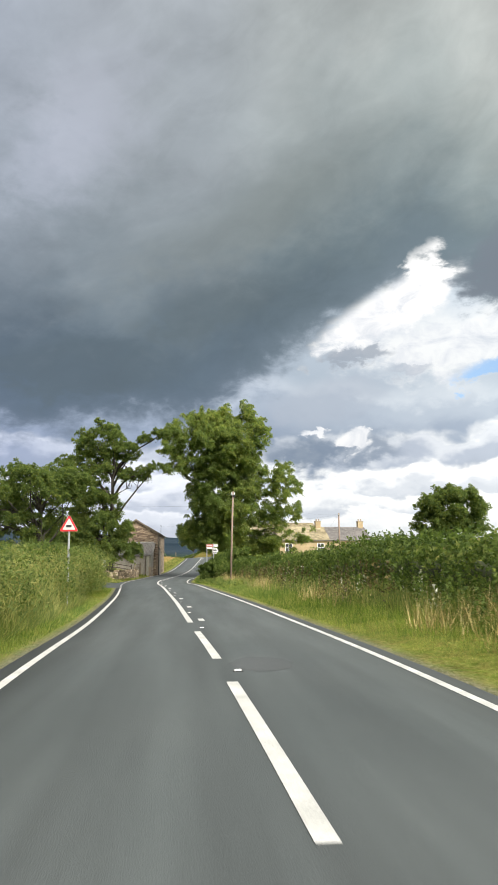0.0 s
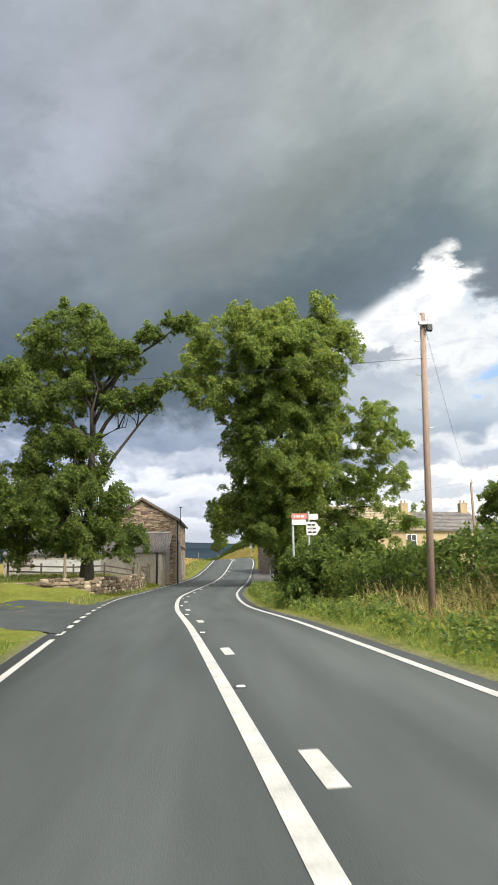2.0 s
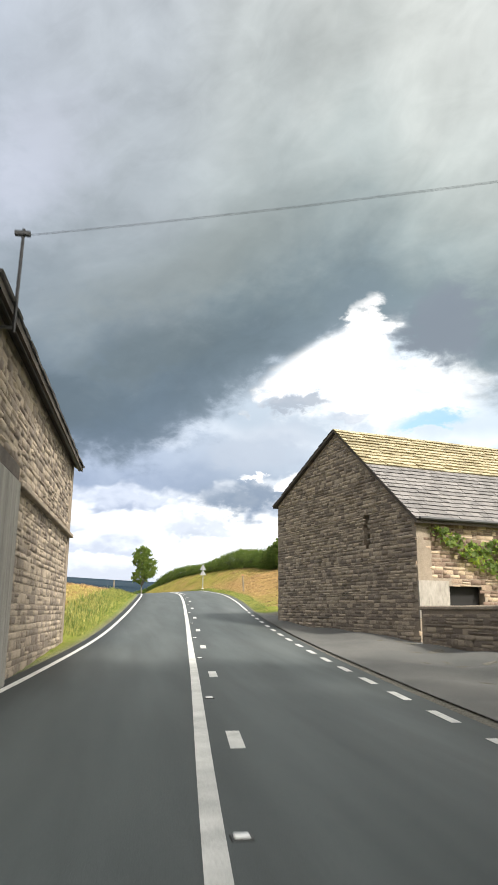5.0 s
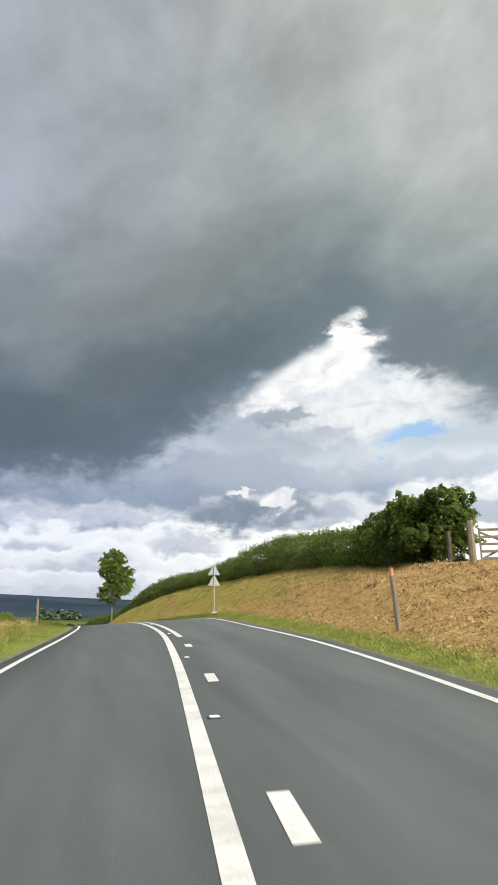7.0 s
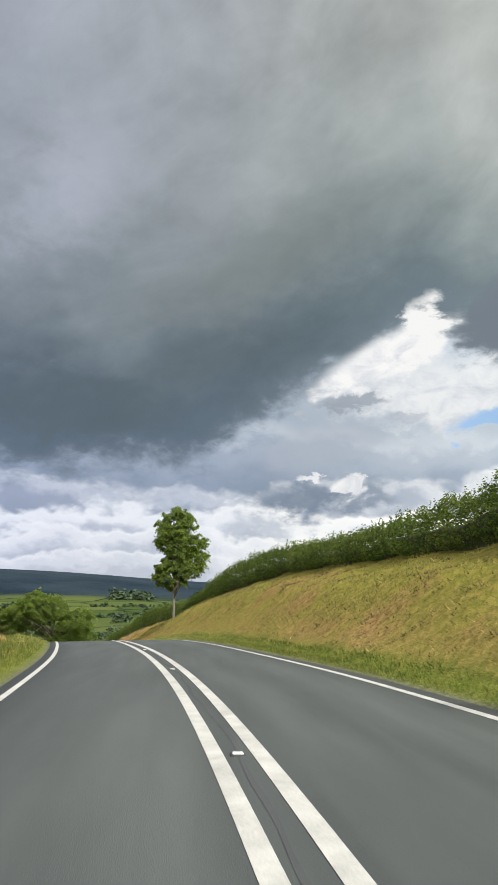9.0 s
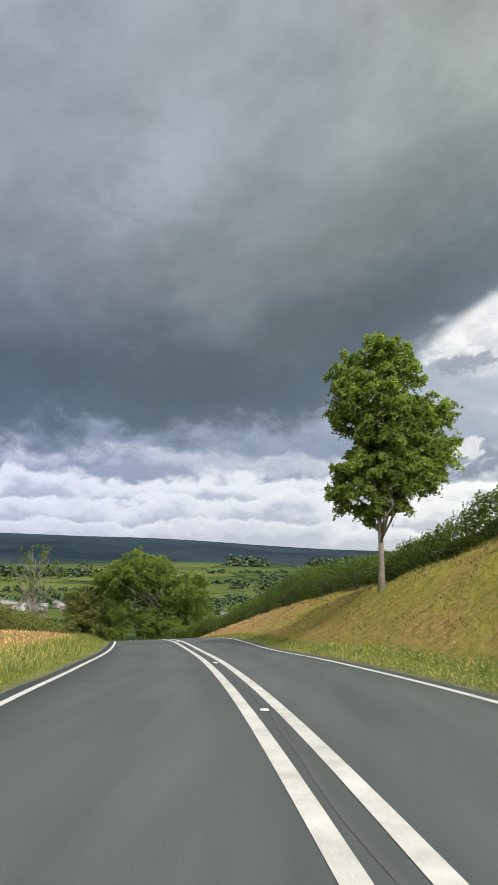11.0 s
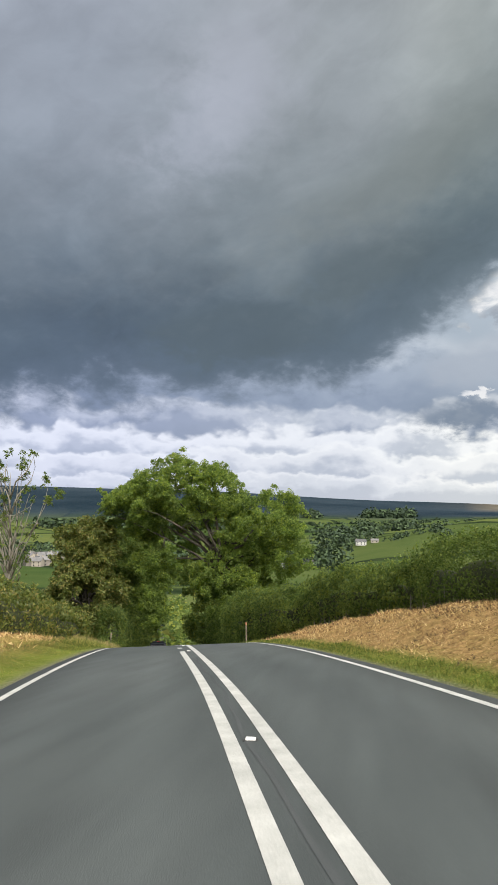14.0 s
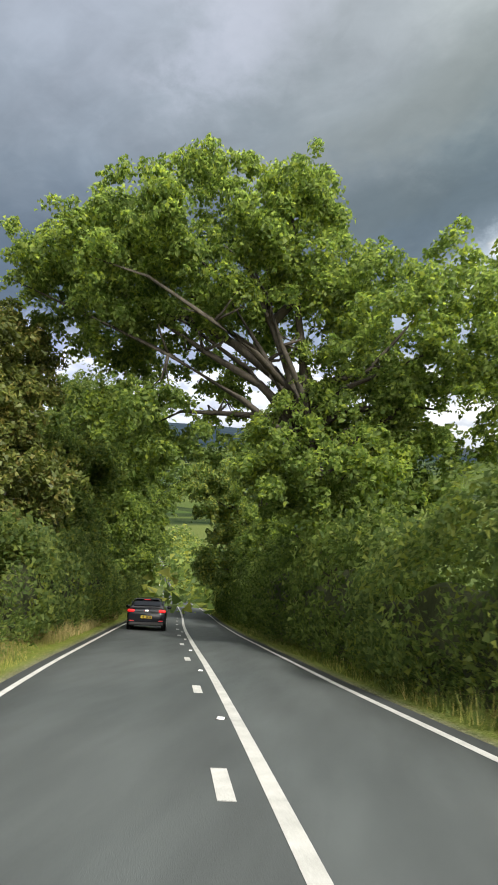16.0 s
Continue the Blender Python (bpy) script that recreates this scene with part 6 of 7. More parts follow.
    slates("slate_covering", lambda al, dn, up: (-0.14 + al, AP + dy * dn + dz * up, A + 0.09 - dz * dn + dy * up), X + 0.26, s1 + 0.25, b, M["slate"], 8, 0.4)
    bm = bmesh.new()
    tube(bm, [(-0.05, -0.32, E0 - 0.08), (X, -0.32, E0 - 0.12)], [0.055, 0.055], 8)
    tube(bm, [(7.0, -0.28, E0 - 0.1), (7.0, -0.12, E0 - 0.5), (7.0, -0.12, 0.0)], [0.04, 0.04, 0.04], 8)
    part("gutter", bm, M["black"], b, "dark gutter and downpipe")
    rng = np.random.default_rng(61)
    n = 9000
    a, h = rng.uniform(0.5, X - 1, n), rng.uniform(0.0, E0 - 0.15, n)
    keep = (h > 2.0 - 0.55 * (a - 3.0)) & (h < 3.4 + 0.2 * np.sin(a * 2.0)) & ~((a < 2.9) & (h < 2.15))
    a, h = a[keep], h[keep]
    p = np.stack([a, -0.05 - rng.uniform(0, 0.22, len(a)) * (1 + 0.5 * np.sin(a * 3) * np.sin(h * 4)), h], 1)
    add("ivy", leaf_mesh("ivy", p, np.array([0, -1.0, 0.4]) + rng.normal(size=p.shape) * 0.5, 0.16, 0.8, 62), M["leaf_light"], b, "bright green ivy over the wall")
    return b


roadside_barn()


def low_wall():
    b = empty("low_wall", (9.55, 105.9, -0.86), 12.6 - 96, label="short grey stone wall end beside the yard gate", category="wall")
    part("core", box(bmesh.new(), 0, 4.2, -0.22, 0.22, -0.2, 1.18, 0.03), M["mortar"], b)
    masonry("rubble_facing", lambda a, h: 0 <= a <= 4.2 and -0.1 <= h <= 1.15, 0, 4.2, -0.1, 1.15, lambda a, h, o: (a, -0.22 - o, h), b, M["stone_dark"], 71, (0.08, 0.18), (0.2, 0.5), 0.03, single=lambda a, h: True)
    part("coping", box(bmesh.new(), -0.03, 4.24, -0.27, 0.27, 1.16, 1.28, 0.03), M["stone_dark"], b)


low_wall()


def bar_gate(name, a, b, height, mat, label, bars=5, round_bars=False, group="", cross=True):
    """A field gate between two ground points."""
    a, b = Vector(a), Vector(b)
    ln = (b - a).length
    g = empty(name, a, math.degrees(math.atan2(b.y - a.y, b.x - a.x)), label=label, category="gate", group=group)
    drop = (b.z - a.z) / ln
    for i in range(bars):
        h = 0.18 + (height - 0.2) * i / (bars - 1)
        bm = bmesh.new()
        if round_bars:
            tube(bm, [(0.1, 0, h), (ln - 0.1, 0, h + drop * ln)], [0.022, 0.022], 8)
        else:
            prism(bm, [(0.08, h - 0.045), (ln - 0.08, h - 0.045 + drop * ln), (ln - 0.08, h + 0.045 + drop * ln), (0.08, h + 0.045)], "y", -0.02, 0.02)
        part("bar", bm, mat, g)
    for x in (0.1, ln - 0.1) + ((ln / 2,) if round_bars else ()):
        part("stile", box(bmesh.new(), x - 0.035, x + 0.035, -0.045, -0.021, 0.1 + drop * x, height + 0.06 + drop * x, 0.006), mat, g)
    if cross:
        for p, q in (((0.1, 0.15), (ln / 2, height)), ((0.1, height - 0.1), (ln / 2, 0.2)), ((ln - 0.1, 0.15), (ln / 2, height))):
            bm = bmesh.new()
            prism(bm, [(p[0], p[1] - 0.04), (q[0], q[1] - 0.04), (q[0], q[1] + 0.04), (p[0], p[1] + 0.04)], "y", 0.021, 0.045)
            part("brace", bm, mat, g)
    return g


def wooden_post(x, y, h, w=0.08, mat="timber", label="weathered wooden post", lean=(0, 0), name="wooden_post", category="post", group="", sink=0.3, tip=None):
    p = at_ground(x, y)
    ob = empty(name, p, 0, label=label, category=category, group=group)
    bm = bmesh.new()
    rng = random.Random(int(x * 31 + y * 17))
    tube(bm, [(0, 0, -sink), (lean[0] * 0.5, lean[1] * 0.5, h * 0.5), (lean[0], lean[1], h)], [w * 0.62, w * (0.56 + 0.08 * rng.random()), w * 0.5], 7)
    part("shaft", bm, M[mat], ob)
    if tip:
        bm = bmesh.new()
        tube(bm, [(lean[0] * (1 - tip / h), lean[1] * (1 - tip / h), h - tip), (lean[0], lean[1], h + 0.004)], [w * 0.56, w * 0.54], 7)
        part("painted_top", bm, M["post_orange"], ob, "orange painted top")
    return ob


bar_gate("yard_gate", at_ground(10.0, 101.6), at_ground(12.4, 98.2), 1.15, M["iron"], "galvanised tubular yard gate", 6, True, cross=False)
for px, py in ((9.85, 101.75), (12.55, 98.05)):
    wooden_post(px, py, 1.45, 0.24, "timber_dark", "thick dark gate post", name="gate_post", category="gate post", group="yard gate posts")
gx = float(road_r(148.5)) + 7.7
bar_gate("field_gate", at_ground(gx + 0.15, 148.6), at_ground(gx + 3.9, 146.6), 1.2, M["timber"], "grey weathered five-bar wooden field gate", 5)
wooden_post(gx, 148.7, 1.55, 0.22, "timber", "thick grey wooden gate post", name="gate_post", category="gate post", group="field gate posts")
wooden_post(gx + 4.0, 146.5, 1.45, 0.2, "timber", "thick grey wooden gate post", name="gate_post", category="gate post", group="field gate posts")
wooden_post(gx - 0.55, 149.3, 1.2, 0.14, "timber_dark", "short dark wooden post in the hedge end", name="hedge_post")

# marker posts along the road
wooden_post(10.6, 140.6, 1.32, 0.1, "timber", "leaning wooden marker post with an orange top", (-0.12, 0), "marker_post", "post", "marker posts", tip=0.16)
wooden_post(-10.9, 280.1, 1.22, 0.075, "timber", "grey-brown wooden marker post with an orange top", (-0.05, 0), "marker_post", "post", "marker posts", tip=0.14)
wooden_post(-21.2, 288.0, 1.1, 0.1, "timber", "plain grey wooden marker post by the lane", (0.0, 0), "marker_post", "post", "marker posts")
wooden_post(0.9, 168.5, 1.45, 0.12, "timber", "square-topped wooden post in the verge", (0.0, 0), "marker_post", "post", "marker posts")
wooden_post(-6.0, 71.2, 1.6, 0.13, "timber", "pale wooden post behind the stone wall", (0.0, 0), "marker_post", "post")


# ---- dry stone wall, fences ----
def dry_stone_wall():
    rng = random.Random(8)
    line = [Vector((-3.35, 86.6)), Vector((-3.75, 81)), Vector((-4.25, 76)), Vector((-4.75, 72.4)), Vector((-6.6, 70.6)), Vector((-10.5, 69.0))]
    w = empty("dry_stone_wall", (-4.25, 76, float(land_z(-4.25, 76))), 0, label="tumbled dry stone wall of pale rubble", category="wall")
    off = w.matrix_world.translation
    kinds = []
    for k in range(8):
        bm = bmesh.new()
        geo = bmesh.ops.create_cube(bm, size=1.0)["verts"]
        bmesh.ops.bevel(bm, geom=bm.edges[:], offset=0.16, segments=1, affect="EDGES")
        for v in bm.verts:
            v.co += Vector((rng.uniform(-0.09, 0.09), rng.uniform(-0.09, 0.09), rng.uniform(-0.1, 0.1)))
        me = bpy.data.meshes.new("stone")
        bm.to_mesh(me), bm.free()
        me.materials.append(M["wall_stone"])
        kinds.append(me)
    core = bmesh.new()
    count = 0
    for a, b in zip(line, line[1:]):
        seg = b - a
        d = seg.normalized()
        steps = int(seg.length / 0.25)
        prev = None
        for i in range(steps + 1):
            p = a + seg * (i / steps)
            z = float(road_z(p.x, p.y)) - off.z
            hh = 0.95 + 0.1 * math.sin(p.y * 1.1)
            ring = [core.verts.new((p.x + s * 0.17 * d.y - off.x, p.y - s * 0.17 * d.x - off.y, z + q)) for s, q in ((1, -0.2), (1, hh * 0.86), (-1, hh * 0.86), (-1, -0.2))]
            if prev:
                for k in range(3):
                    core.faces.new((prev[k], prev[k + 1], ring[k + 1], ring[k]))
            prev = ring
        for row in range(6):
            t = rng.uniform(0, 0.2)
            while t < seg.length:
                ln = rng.uniform(0.26, 0.6)
                p = a + d * (t + ln / 2)
                hh = 0.95 + 0.12 * math.sin(p.y * 1.1) + 0.08 * math.sin(p.y * 3.1)
                h = row * 0.178 + rng.uniform(-0.02, 0.02)
                if h < hh and count < 300:
                    z = float(road_z(p.x, p.y)) - off.z
                    top = h + 0.16 >= hh
                    st = new("stone", kinds[rng.randrange(8)])
                    st.parent = w
                    side = 0.19 if not top else 0.0
                    nx, ny = d.y, -d.x                # towards the road
                    st.matrix_basis = pose(p.x - off.x - nx * side * (-1 if nx > 0 else 1), p.y - off.y - ny * side * (-1 if nx > 0 else 1), z + h + 0.08,
                                           rng.uniform(-9, 9), rng.uniform(-9, 9), math.degrees(math.atan2(d.y, d.x)) + rng.uniform(-8, 8)) @ Matrix.Diagonal((ln, 0.26 if not top else 0.42, 0.195, 1))
                    count += 1
                t += ln * 0.97
    part("core", core, M["mortar"], w)


M["wall_stone"] = material("pale_rubble", (0.085, 0.064, 0.042), (0.22, 0.172, 0.115), 2.0, 0.9, 0.7, 18, random_ob=0.5, c=(0.37, 0.31, 0.225))
dry_stone_wall()


def rail_fence(posts, rails, height, label, name="rail_fence", mat="timber_dark", top_extra=0.12):
    f = empty(name, at_ground(*posts[0]), 0, label=label, category="fence")
    off = f.matrix_world.translation
    pts = [Vector(at_ground(*p)) - off for p in posts]
    for p in pts:
        part("post", box(bmesh.new(), p.x - 0.06, p.x + 0.06, p.y - 0.06, p.y + 0.06, p.z - 0.3, p.z + height + top_extra, 0.01), M[mat], f)
    for a, b in zip(pts, pts[1:]):
        for h in rails:
            bm = bmesh.new()
            s = Vector((-(b - a).y, (b - a).x, 0)).normalized() * 0.075
            d = Vector((0, 0, 0.055))
            r = [a + s + Vector((0, 0, h)), b + s + Vector((0, 0, h))]
            vs = [bm.verts.new(q) for q in (r[0] - d, r[1] - d, r[1] + d, r[0] + d)]
            t = s.normalized() * 0.035
            vt = [bm.verts.new(v.co + t) for v in vs]
            bm.faces.new(vs), bm.faces.new(vt[::-1])
            for k in range(4):
                bm.faces.new((vs[k], vs[(k + 1) % 4], vt[(k + 1) % 4], vt[k]))
            bmesh.ops.recalc_face_normals(bm, faces=bm.faces)
            part("rail", bm, M[mat], f)


rail_fence([(-4.1, 88.2), (-6.1, 87.4), (-8.2, 86.6), (-10.3, 85.8), (-12.4, 85.0)], (0.45, 0.85), 0.95, "dark wooden post-and-rail fence in front of the shed")
bar_gate("garden_gate", at_ground(-3.75, 88.3), at_ground(-3.25, 90.6), 1.25, M["timber"], "old weathered wooden gate beside the lean-to", 4)
for px, py, ph in ((-3.7, 88.0, 1.5), (-3.15, 90.9, 1.5)):
    wooden_post(px, py, ph, 0.2, "timber", "old weathered gate post", name="gate_post", category="gate post", group="garden gate posts")

rng_f = random.Random(4)


def wire_fence():
    f = empty("paddock_fence", at_ground(5.6, 77.5), 0, label="leaning grey stake fence under the tree", category="fence")
    off = f.matrix_world.translation
    for i in range(16):
        t = i / 15
        x, y = 5.3 + 2.5 * t, 74.4 + 14.2 * t
        p = Vector(at_ground(x, y)) - off
        bm = bmesh.new()
        h = rng_f.uniform(0.85, 1.25)
        l = (rng_f.uniform(-0.1, 0.1), rng_f.uniform(-0.1, 0.1))
        tube(bm, [(p.x, p.y, p.z - 0.2), (p.x + l[0], p.y + l[1], p.z + h)], [0.05, 0.042], 6)
        part("stake", bm, M["timber"], f)
    for h in (0.35, 0.75):
        bm = bmesh.new()
        tube(bm, [Vector(at_ground(5.3 + 2.5 * i / 7, 74.4 + 14.2 * i / 7)) - off + Vector((0, 0, h)) for i in range(8)], [0.006] * 8, 4)
        part("wire", bm, M["iron"], f)


wire_fence()


# ---- signs ----
def triangle(bm, w, y0, y1, zc, rnd=0.04):
    """A road-sign triangle with rounded corners, in the x-z plane."""
    h = w * 0.88
    pts = []
    for (cx, cz), a0 in (((0, h * 2 / 3), 30), ((-w / 2, -h / 3), 150), ((w / 2, -h / 3), 270)):
        ix, iz = cx * (1 - 2.2 * rnd / w), cz * (1 - 2.2 * rnd / w)
        for k in range(5):
            a = radians(a0 + 30 * k)
            pts.append((ix + rnd * math.cos(a), iz + rnd * math.sin(a) + zc))
    return prism(bm, pts, "y", y0, y1)


def warning_sign(x, y, tops, pole_h, facing, label, back=False):
    g = at_ground(x, y)
    s = empty("warning_sign", g, facing, label=label, category="road sign")
    bm = bmesh.new()
    tube(bm, [(0, 0.05, -0.3), (0, 0.05, pole_h)], [0.04, 0.04], 10)
    part("pole", bm, M["signback"], s, "grey round steel pole")
    for zc in tops:
        plate = part("plate", triangle(bmesh.new(), 0.66, -0.012, 0.0, zc), M["signback"], s, "grey-backed triangular plate")
        part("red_border", triangle(bmesh.new(), 0.65, -0.016, -0.0125, zc), M["red"], plate, "red border")
        part("white_field", triangle(bmesh.new(), 0.46, -0.02, -0.0165, zc, 0.02), M["white"], plate, "white field")
        bm = bmesh.new()
        box(bm, -0.10, 0.10, -0.024, -0.0205, zc - 0.06, zc + 0.03)
        part("symbol", bm, M["black"], plate, "plain black symbol")
        bm = bmesh.new()
        box(bm, -0.2, 0.2, 0.001, 0.03, zc - 0.15, zc - 0.12)
        box(bm, -0.05, 0.05, 0.001, 0.10, zc + 0.20, zc + 0.23)
        part("clip", bm, M["iron"], plate)
    return s


warning_sign(-2.35, 27.0, (2.98,), 3.18, -4, "red and white triangular warning sign on a grey pole")
warning_sign(10.55, 165.6, (2.28, 1.70), 2.62, 180, "pole with two triangular warning signs seen from behind")
part("fallen_plate", box(bmesh.new(), -0.16, 0.16, -0.08, 0.08, 0.03, 0.05, 0.005), M["white"]).matrix_world = pose(10.45, 164.9, float(land_z(10.45, 164.9)) + 0.03, 8, -12, 20)
tagged(bpy.data.objects["fallen_plate"], "white sign plate lying in the grass", "sign plate")


def arrow_plate(bm, x0, x1, z0, z1, point, y=-0.02):
    d = (z1 - z0) / 2 * point
    if point > 0:
        o = [(x0, z0), (x1 - abs(d) * 0.7, z0), (x1, (z0 + z1) / 2), (x1 - abs(d) * 0.7, z1), (x0, z1)]
    else:
        o = [(x0 + abs(d) * 0.7, z0), (x1, z0), (x1, z1), (x0 + abs(d) * 0.7, z1), (x0, (z0 + z1) / 2)]
    return prism(bm, o, "y", y - 0.012, y)


def bars(parent, x0, x1, z0, z1, rows, y, mat, seed):
    rng = random.Random(seed)
    bm = bmesh.new()
    h = (z1 - z0) / rows
    for r in range(rows):
        x = x0
        while x < x1 - 0.06:
            w = rng.uniform(0.05, 0.14)
            box(bm, x, min(x + w, x1), y - 0.004, y - 0.001, z0 + r * h + 0.28 * h, z0 + r * h + 0.72 * h)
            x += w + 0.03
    part("lettering", bm, mat, parent, "illegible lettering")


def finger_post():
    s = empty("direction_sign", at_ground(4.5, 58.6), 0, label="white direction sign with pointed plates on grey poles", category="road sign")
    g = s.matrix_world.translation.z
    for x, top in ((-0.55, 1.88 - g), (0.0, 1.95 - g)):
        bm = bmesh.new()
        tube(bm, [(x, 0.04, -0.3), (x, 0.04, top)], [0.04, 0.04], 8)
        part("pole", bm, M["signback"], s, "grey steel pole")
    z = 1.80 - g
    p = part("red_plate", arrow_plate(bmesh.new(), -0.62, -0.06, z - 0.13, z + 0.07, -1), M["faded_red"], s, "pointed faded red plate with pale lettering")
    bars(p, -0.52, -0.09, z - 0.11, z + 0.05, 1, -0.032, M["white"], 1)
    p = part("lower_plate", box(bmesh.new(), -0.58, -0.1, -0.032, -0.02, z - 0.32, z - 0.14, 0.004), M["white"], s, "plain pale plate")
    p = part("arrow_plate", arrow_plate(bmesh.new(), -0.09, 0.40, z - 0.68, z - 0.22, 1), M["white"], s, "pointed white plate with black lettering")
    bars(p, -0.05, 0.28, z - 0.64, z - 0.26, 3, -0.032, M["black"], 2)
    p = part("rear_plate", box(bmesh.new(), -0.05, 0.35, 0.085, 0.1, z - 0.14, z + 0.06, 0.004), M["white"], s, "plain pale plate")


finger_post()


def lane_sign():
    s = empty("direction_sign", at_ground(6.3, 89.7), 0, label="two pale sign plates on a pole seen at an angle", category="road sign")
    g = s.matrix_world.translation.z
    bm = bmesh.new()
    tube(bm, [(0, 0, -0.3), (0, 0, 2.35 - g)], [0.045, 0.045], 8)
    part("pole", bm, M["signback"], s, "grey steel pole")
    part("upper_plate", arrow_plate(bmesh.new(), -0.38, 0.02, 1.28 - g, 1.82 - g, -1, -0.05), M["white"], s)
    part("lower_plate", box(bmesh.new(), 0.02, 0.36, -0.065, -0.05, 0.75 - g, 1.28 - g, 0.004), M["white"], s)


lane_sign()


# ---- poles and wires ----
def utility_pole(x, y, top, r, label, steps=False, lean=0.0):
    g = at_ground(x, y)
    p = empty("utility_pole", g, 0, label=label, category="utility pole", group="utility poles")
    h = top - g[2]
    bm = bmesh.new()
    tube(bm, [(0, 0, -0.4), (lean * 0.5, 0, h * 0.5), (lean, 0, h)], [r * 1.15, r, r * 0.85], 12)
    part("shaft", bm, M["pole"], p, smooth=True)
    part("crossarm", box(bmesh.new(), lean - 0.12, lean + 0.12, -r - 0.06, -r, h - 0.28, h - 0.20, 0.01), M["iron"], p)
    bm = bmesh.new()
    for s in (lean - 0.09, lean + 0.09):
        tube(bm, [(s, -r - 0.03, h - 0.2), (s, -r - 0.03, h - 0.08)], [0.03, 0.02], 8)
    part("insulator", bm, M["window_white"], p)
    if steps:
        bm = bmesh.new()
        box(bm, lean + 0.02, lean + 0.15, -r - 0.08, -r - 0.005, h - 0.42, h - 0.26, 0.02)
        part("junction_box", bm, M["black"], p, "small dark junction box")
        for i in range(7):
            sgn = 1 if i % 2 else -1
            bm = bmesh.new()
            tube(bm, [(lean * 0.75 + sgn * r * 0.8, 0, h - 0.6 - i * 0.36), (lean * 0.75 + sgn * (r + 0.09), 0, h - 0.58 - i * 0.36)], [0.008, 0.008], 5)
            part("step_iron", bm, M["iron"], p)
    return p


utility_pole(5.12, 48.0, 5.1, 0.065, "slim brown timber utility pole with step irons", True, 0.2)
utility_pole(21.2, 85.7, 6.4, 0.10, "dark timber utility pole by the farmhouse")


def wire(a, b, sag, r=0.0045):
    a, b = Vector(a), Vector(b)
    bm = bmesh.new()
    pts = [a.lerp(b, t / 12) - a - Vector((0, 0, sag * 4 * (t / 12) * (1 - t / 12))) for t in range(13)]
    tube(bm, pts, [r] * 13, 4)
    ob = part("overhead_wire", bm, M["cable"])
    ob.location = a
    tagged(ob, "thin black overhead wire between poles", "overhead wire", "overhead wires")


wire((5.28, 47.95, 4.13), (-24.0, 57.5, 4.9), 0.10)
wire((5.34, 48.05, 5.0), (21.1, 85.6, 6.2), 0.5)
wire((21.1, 85.8, 6.2), (-0.79, 96.4, 5.5), 0.5)
wire((21.1, 85.8, 6.2), (24.0, 108.5, 5.0), 0.3)


# ---- farmhouse ----
def farmhouse():
    gz = 0.0
    b = empty("farmhouse", (17.0, 108.0, gz - 1.0), 6, label="long low stone farmhouse with slate roof and white windows", category="house")
    W, D, E, A, T = 14.6, 6.0, 5.0, 7.0, 0.4
    bm = bmesh.new()
    box(bm, 0, W, 0, T, 0, E), box(bm, 0, W, D - T, D, 0, E)
    part("wall", bm, M["farm_wall"], b)
    for x in (0.001, W - T - 0.001):
        part("gable_wall", prism(bmesh.new(), [(0.002, 0), (0.002, E), (D / 2, A), (D - 0.002, E), (D - 0.002, 0)], "x", x, x + T), M["farm_wall"], b)
    bm = bmesh.new()
    roof_slab(bm, [(-0.2, -0.3, E - 0.12), (W + 0.2, -0.3, E - 0.12), (W + 0.2, D / 2, A + 0.1), (-0.2, D / 2, A + 0.1)])
    roof_slab(bm, [(-0.2, D + 0.3, E - 0.12), (W + 0.2, D + 0.3, E - 0.12), (W + 0.2, D / 2 + 0.002, A + 0.1), (-0.2, D / 2 + 0.002, A + 0.1)])
    part("roof", bm, M["slate"], b)
    sl = math.hypot(D / 2 + 0.3, A - E + 0.22)
    cy, cz = (D / 2 + 0.3) / sl, (A - E + 0.22) / sl
    slates("stone_slate_covering", lambda al, dn, up: (-0.2 + al, D / 2 - cy * dn - cz * up, A + 0.105 - cz * dn + cy * up), 8.2, sl, b, M["stone_slate"], 16, 0.34)
    slates("slate_covering", lambda al, dn, up: (8.0 + al, D / 2 - cy * dn - cz * up, A + 0.105 - cz * dn + cy * up), 6.8, sl, b, M["slate"], 17, 0.3)
    for x in (7.0, 14.1):
        c = part("chimney", box(bmesh.new(), x - 0.42, x + 0.42, D / 2 - 0.35, D / 2 + 0.35, A - 0.4, A + 0.95, 0.02), M["farm_wall"], b)
        bm = bmesh.new()
        box(bm, x - 0.48, x + 0.48, D / 2 - 0.4, D / 2 + 0.4, A + 0.952, A + 1.05, 0.02)
        for s in (-0.2, 0.2):
            tube(bm, [(x + s, D / 2, A + 1.05), (x + s, D / 2, A + 1.4)], [0.12, 0.10], 8)
        part("chimney_pot", bm, M["stone_dark"], c)
    for x in (0.9, 6.0, 11.6):
        window(b, x, x + 1.0, 3.15, 4.4, -0.03)
    for x in (3.2, 9.0):
        window(b, x, x + 1.0, 1.0, 2.2, -0.03)


M["farm_wall"] = material("golden_stone", (0.27, 0.205, 0.12), (0.42, 0.33, 0.20), 1.2, 0.9, 0.5, 6, c=(0.38, 0.30, 0.2))
farmhouse()


# ---- the car ahead ----
def rounded(hw, z0, z1, x, n=2.6, k=24):
    """A rounded cross-section of the car at x along its length."""
    out = []
    for i in range(k):
        a = 2 * math.pi * i / k
        c, s = math.cos(a), math.sin(a)
        out.append((x, hw * math.copysign(abs(c) ** (2 / n), c), (z0 + z1) / 2 + (z1 - z0) / 2 * math.copysign(abs(s) ** (2 / n), s)))
    return out


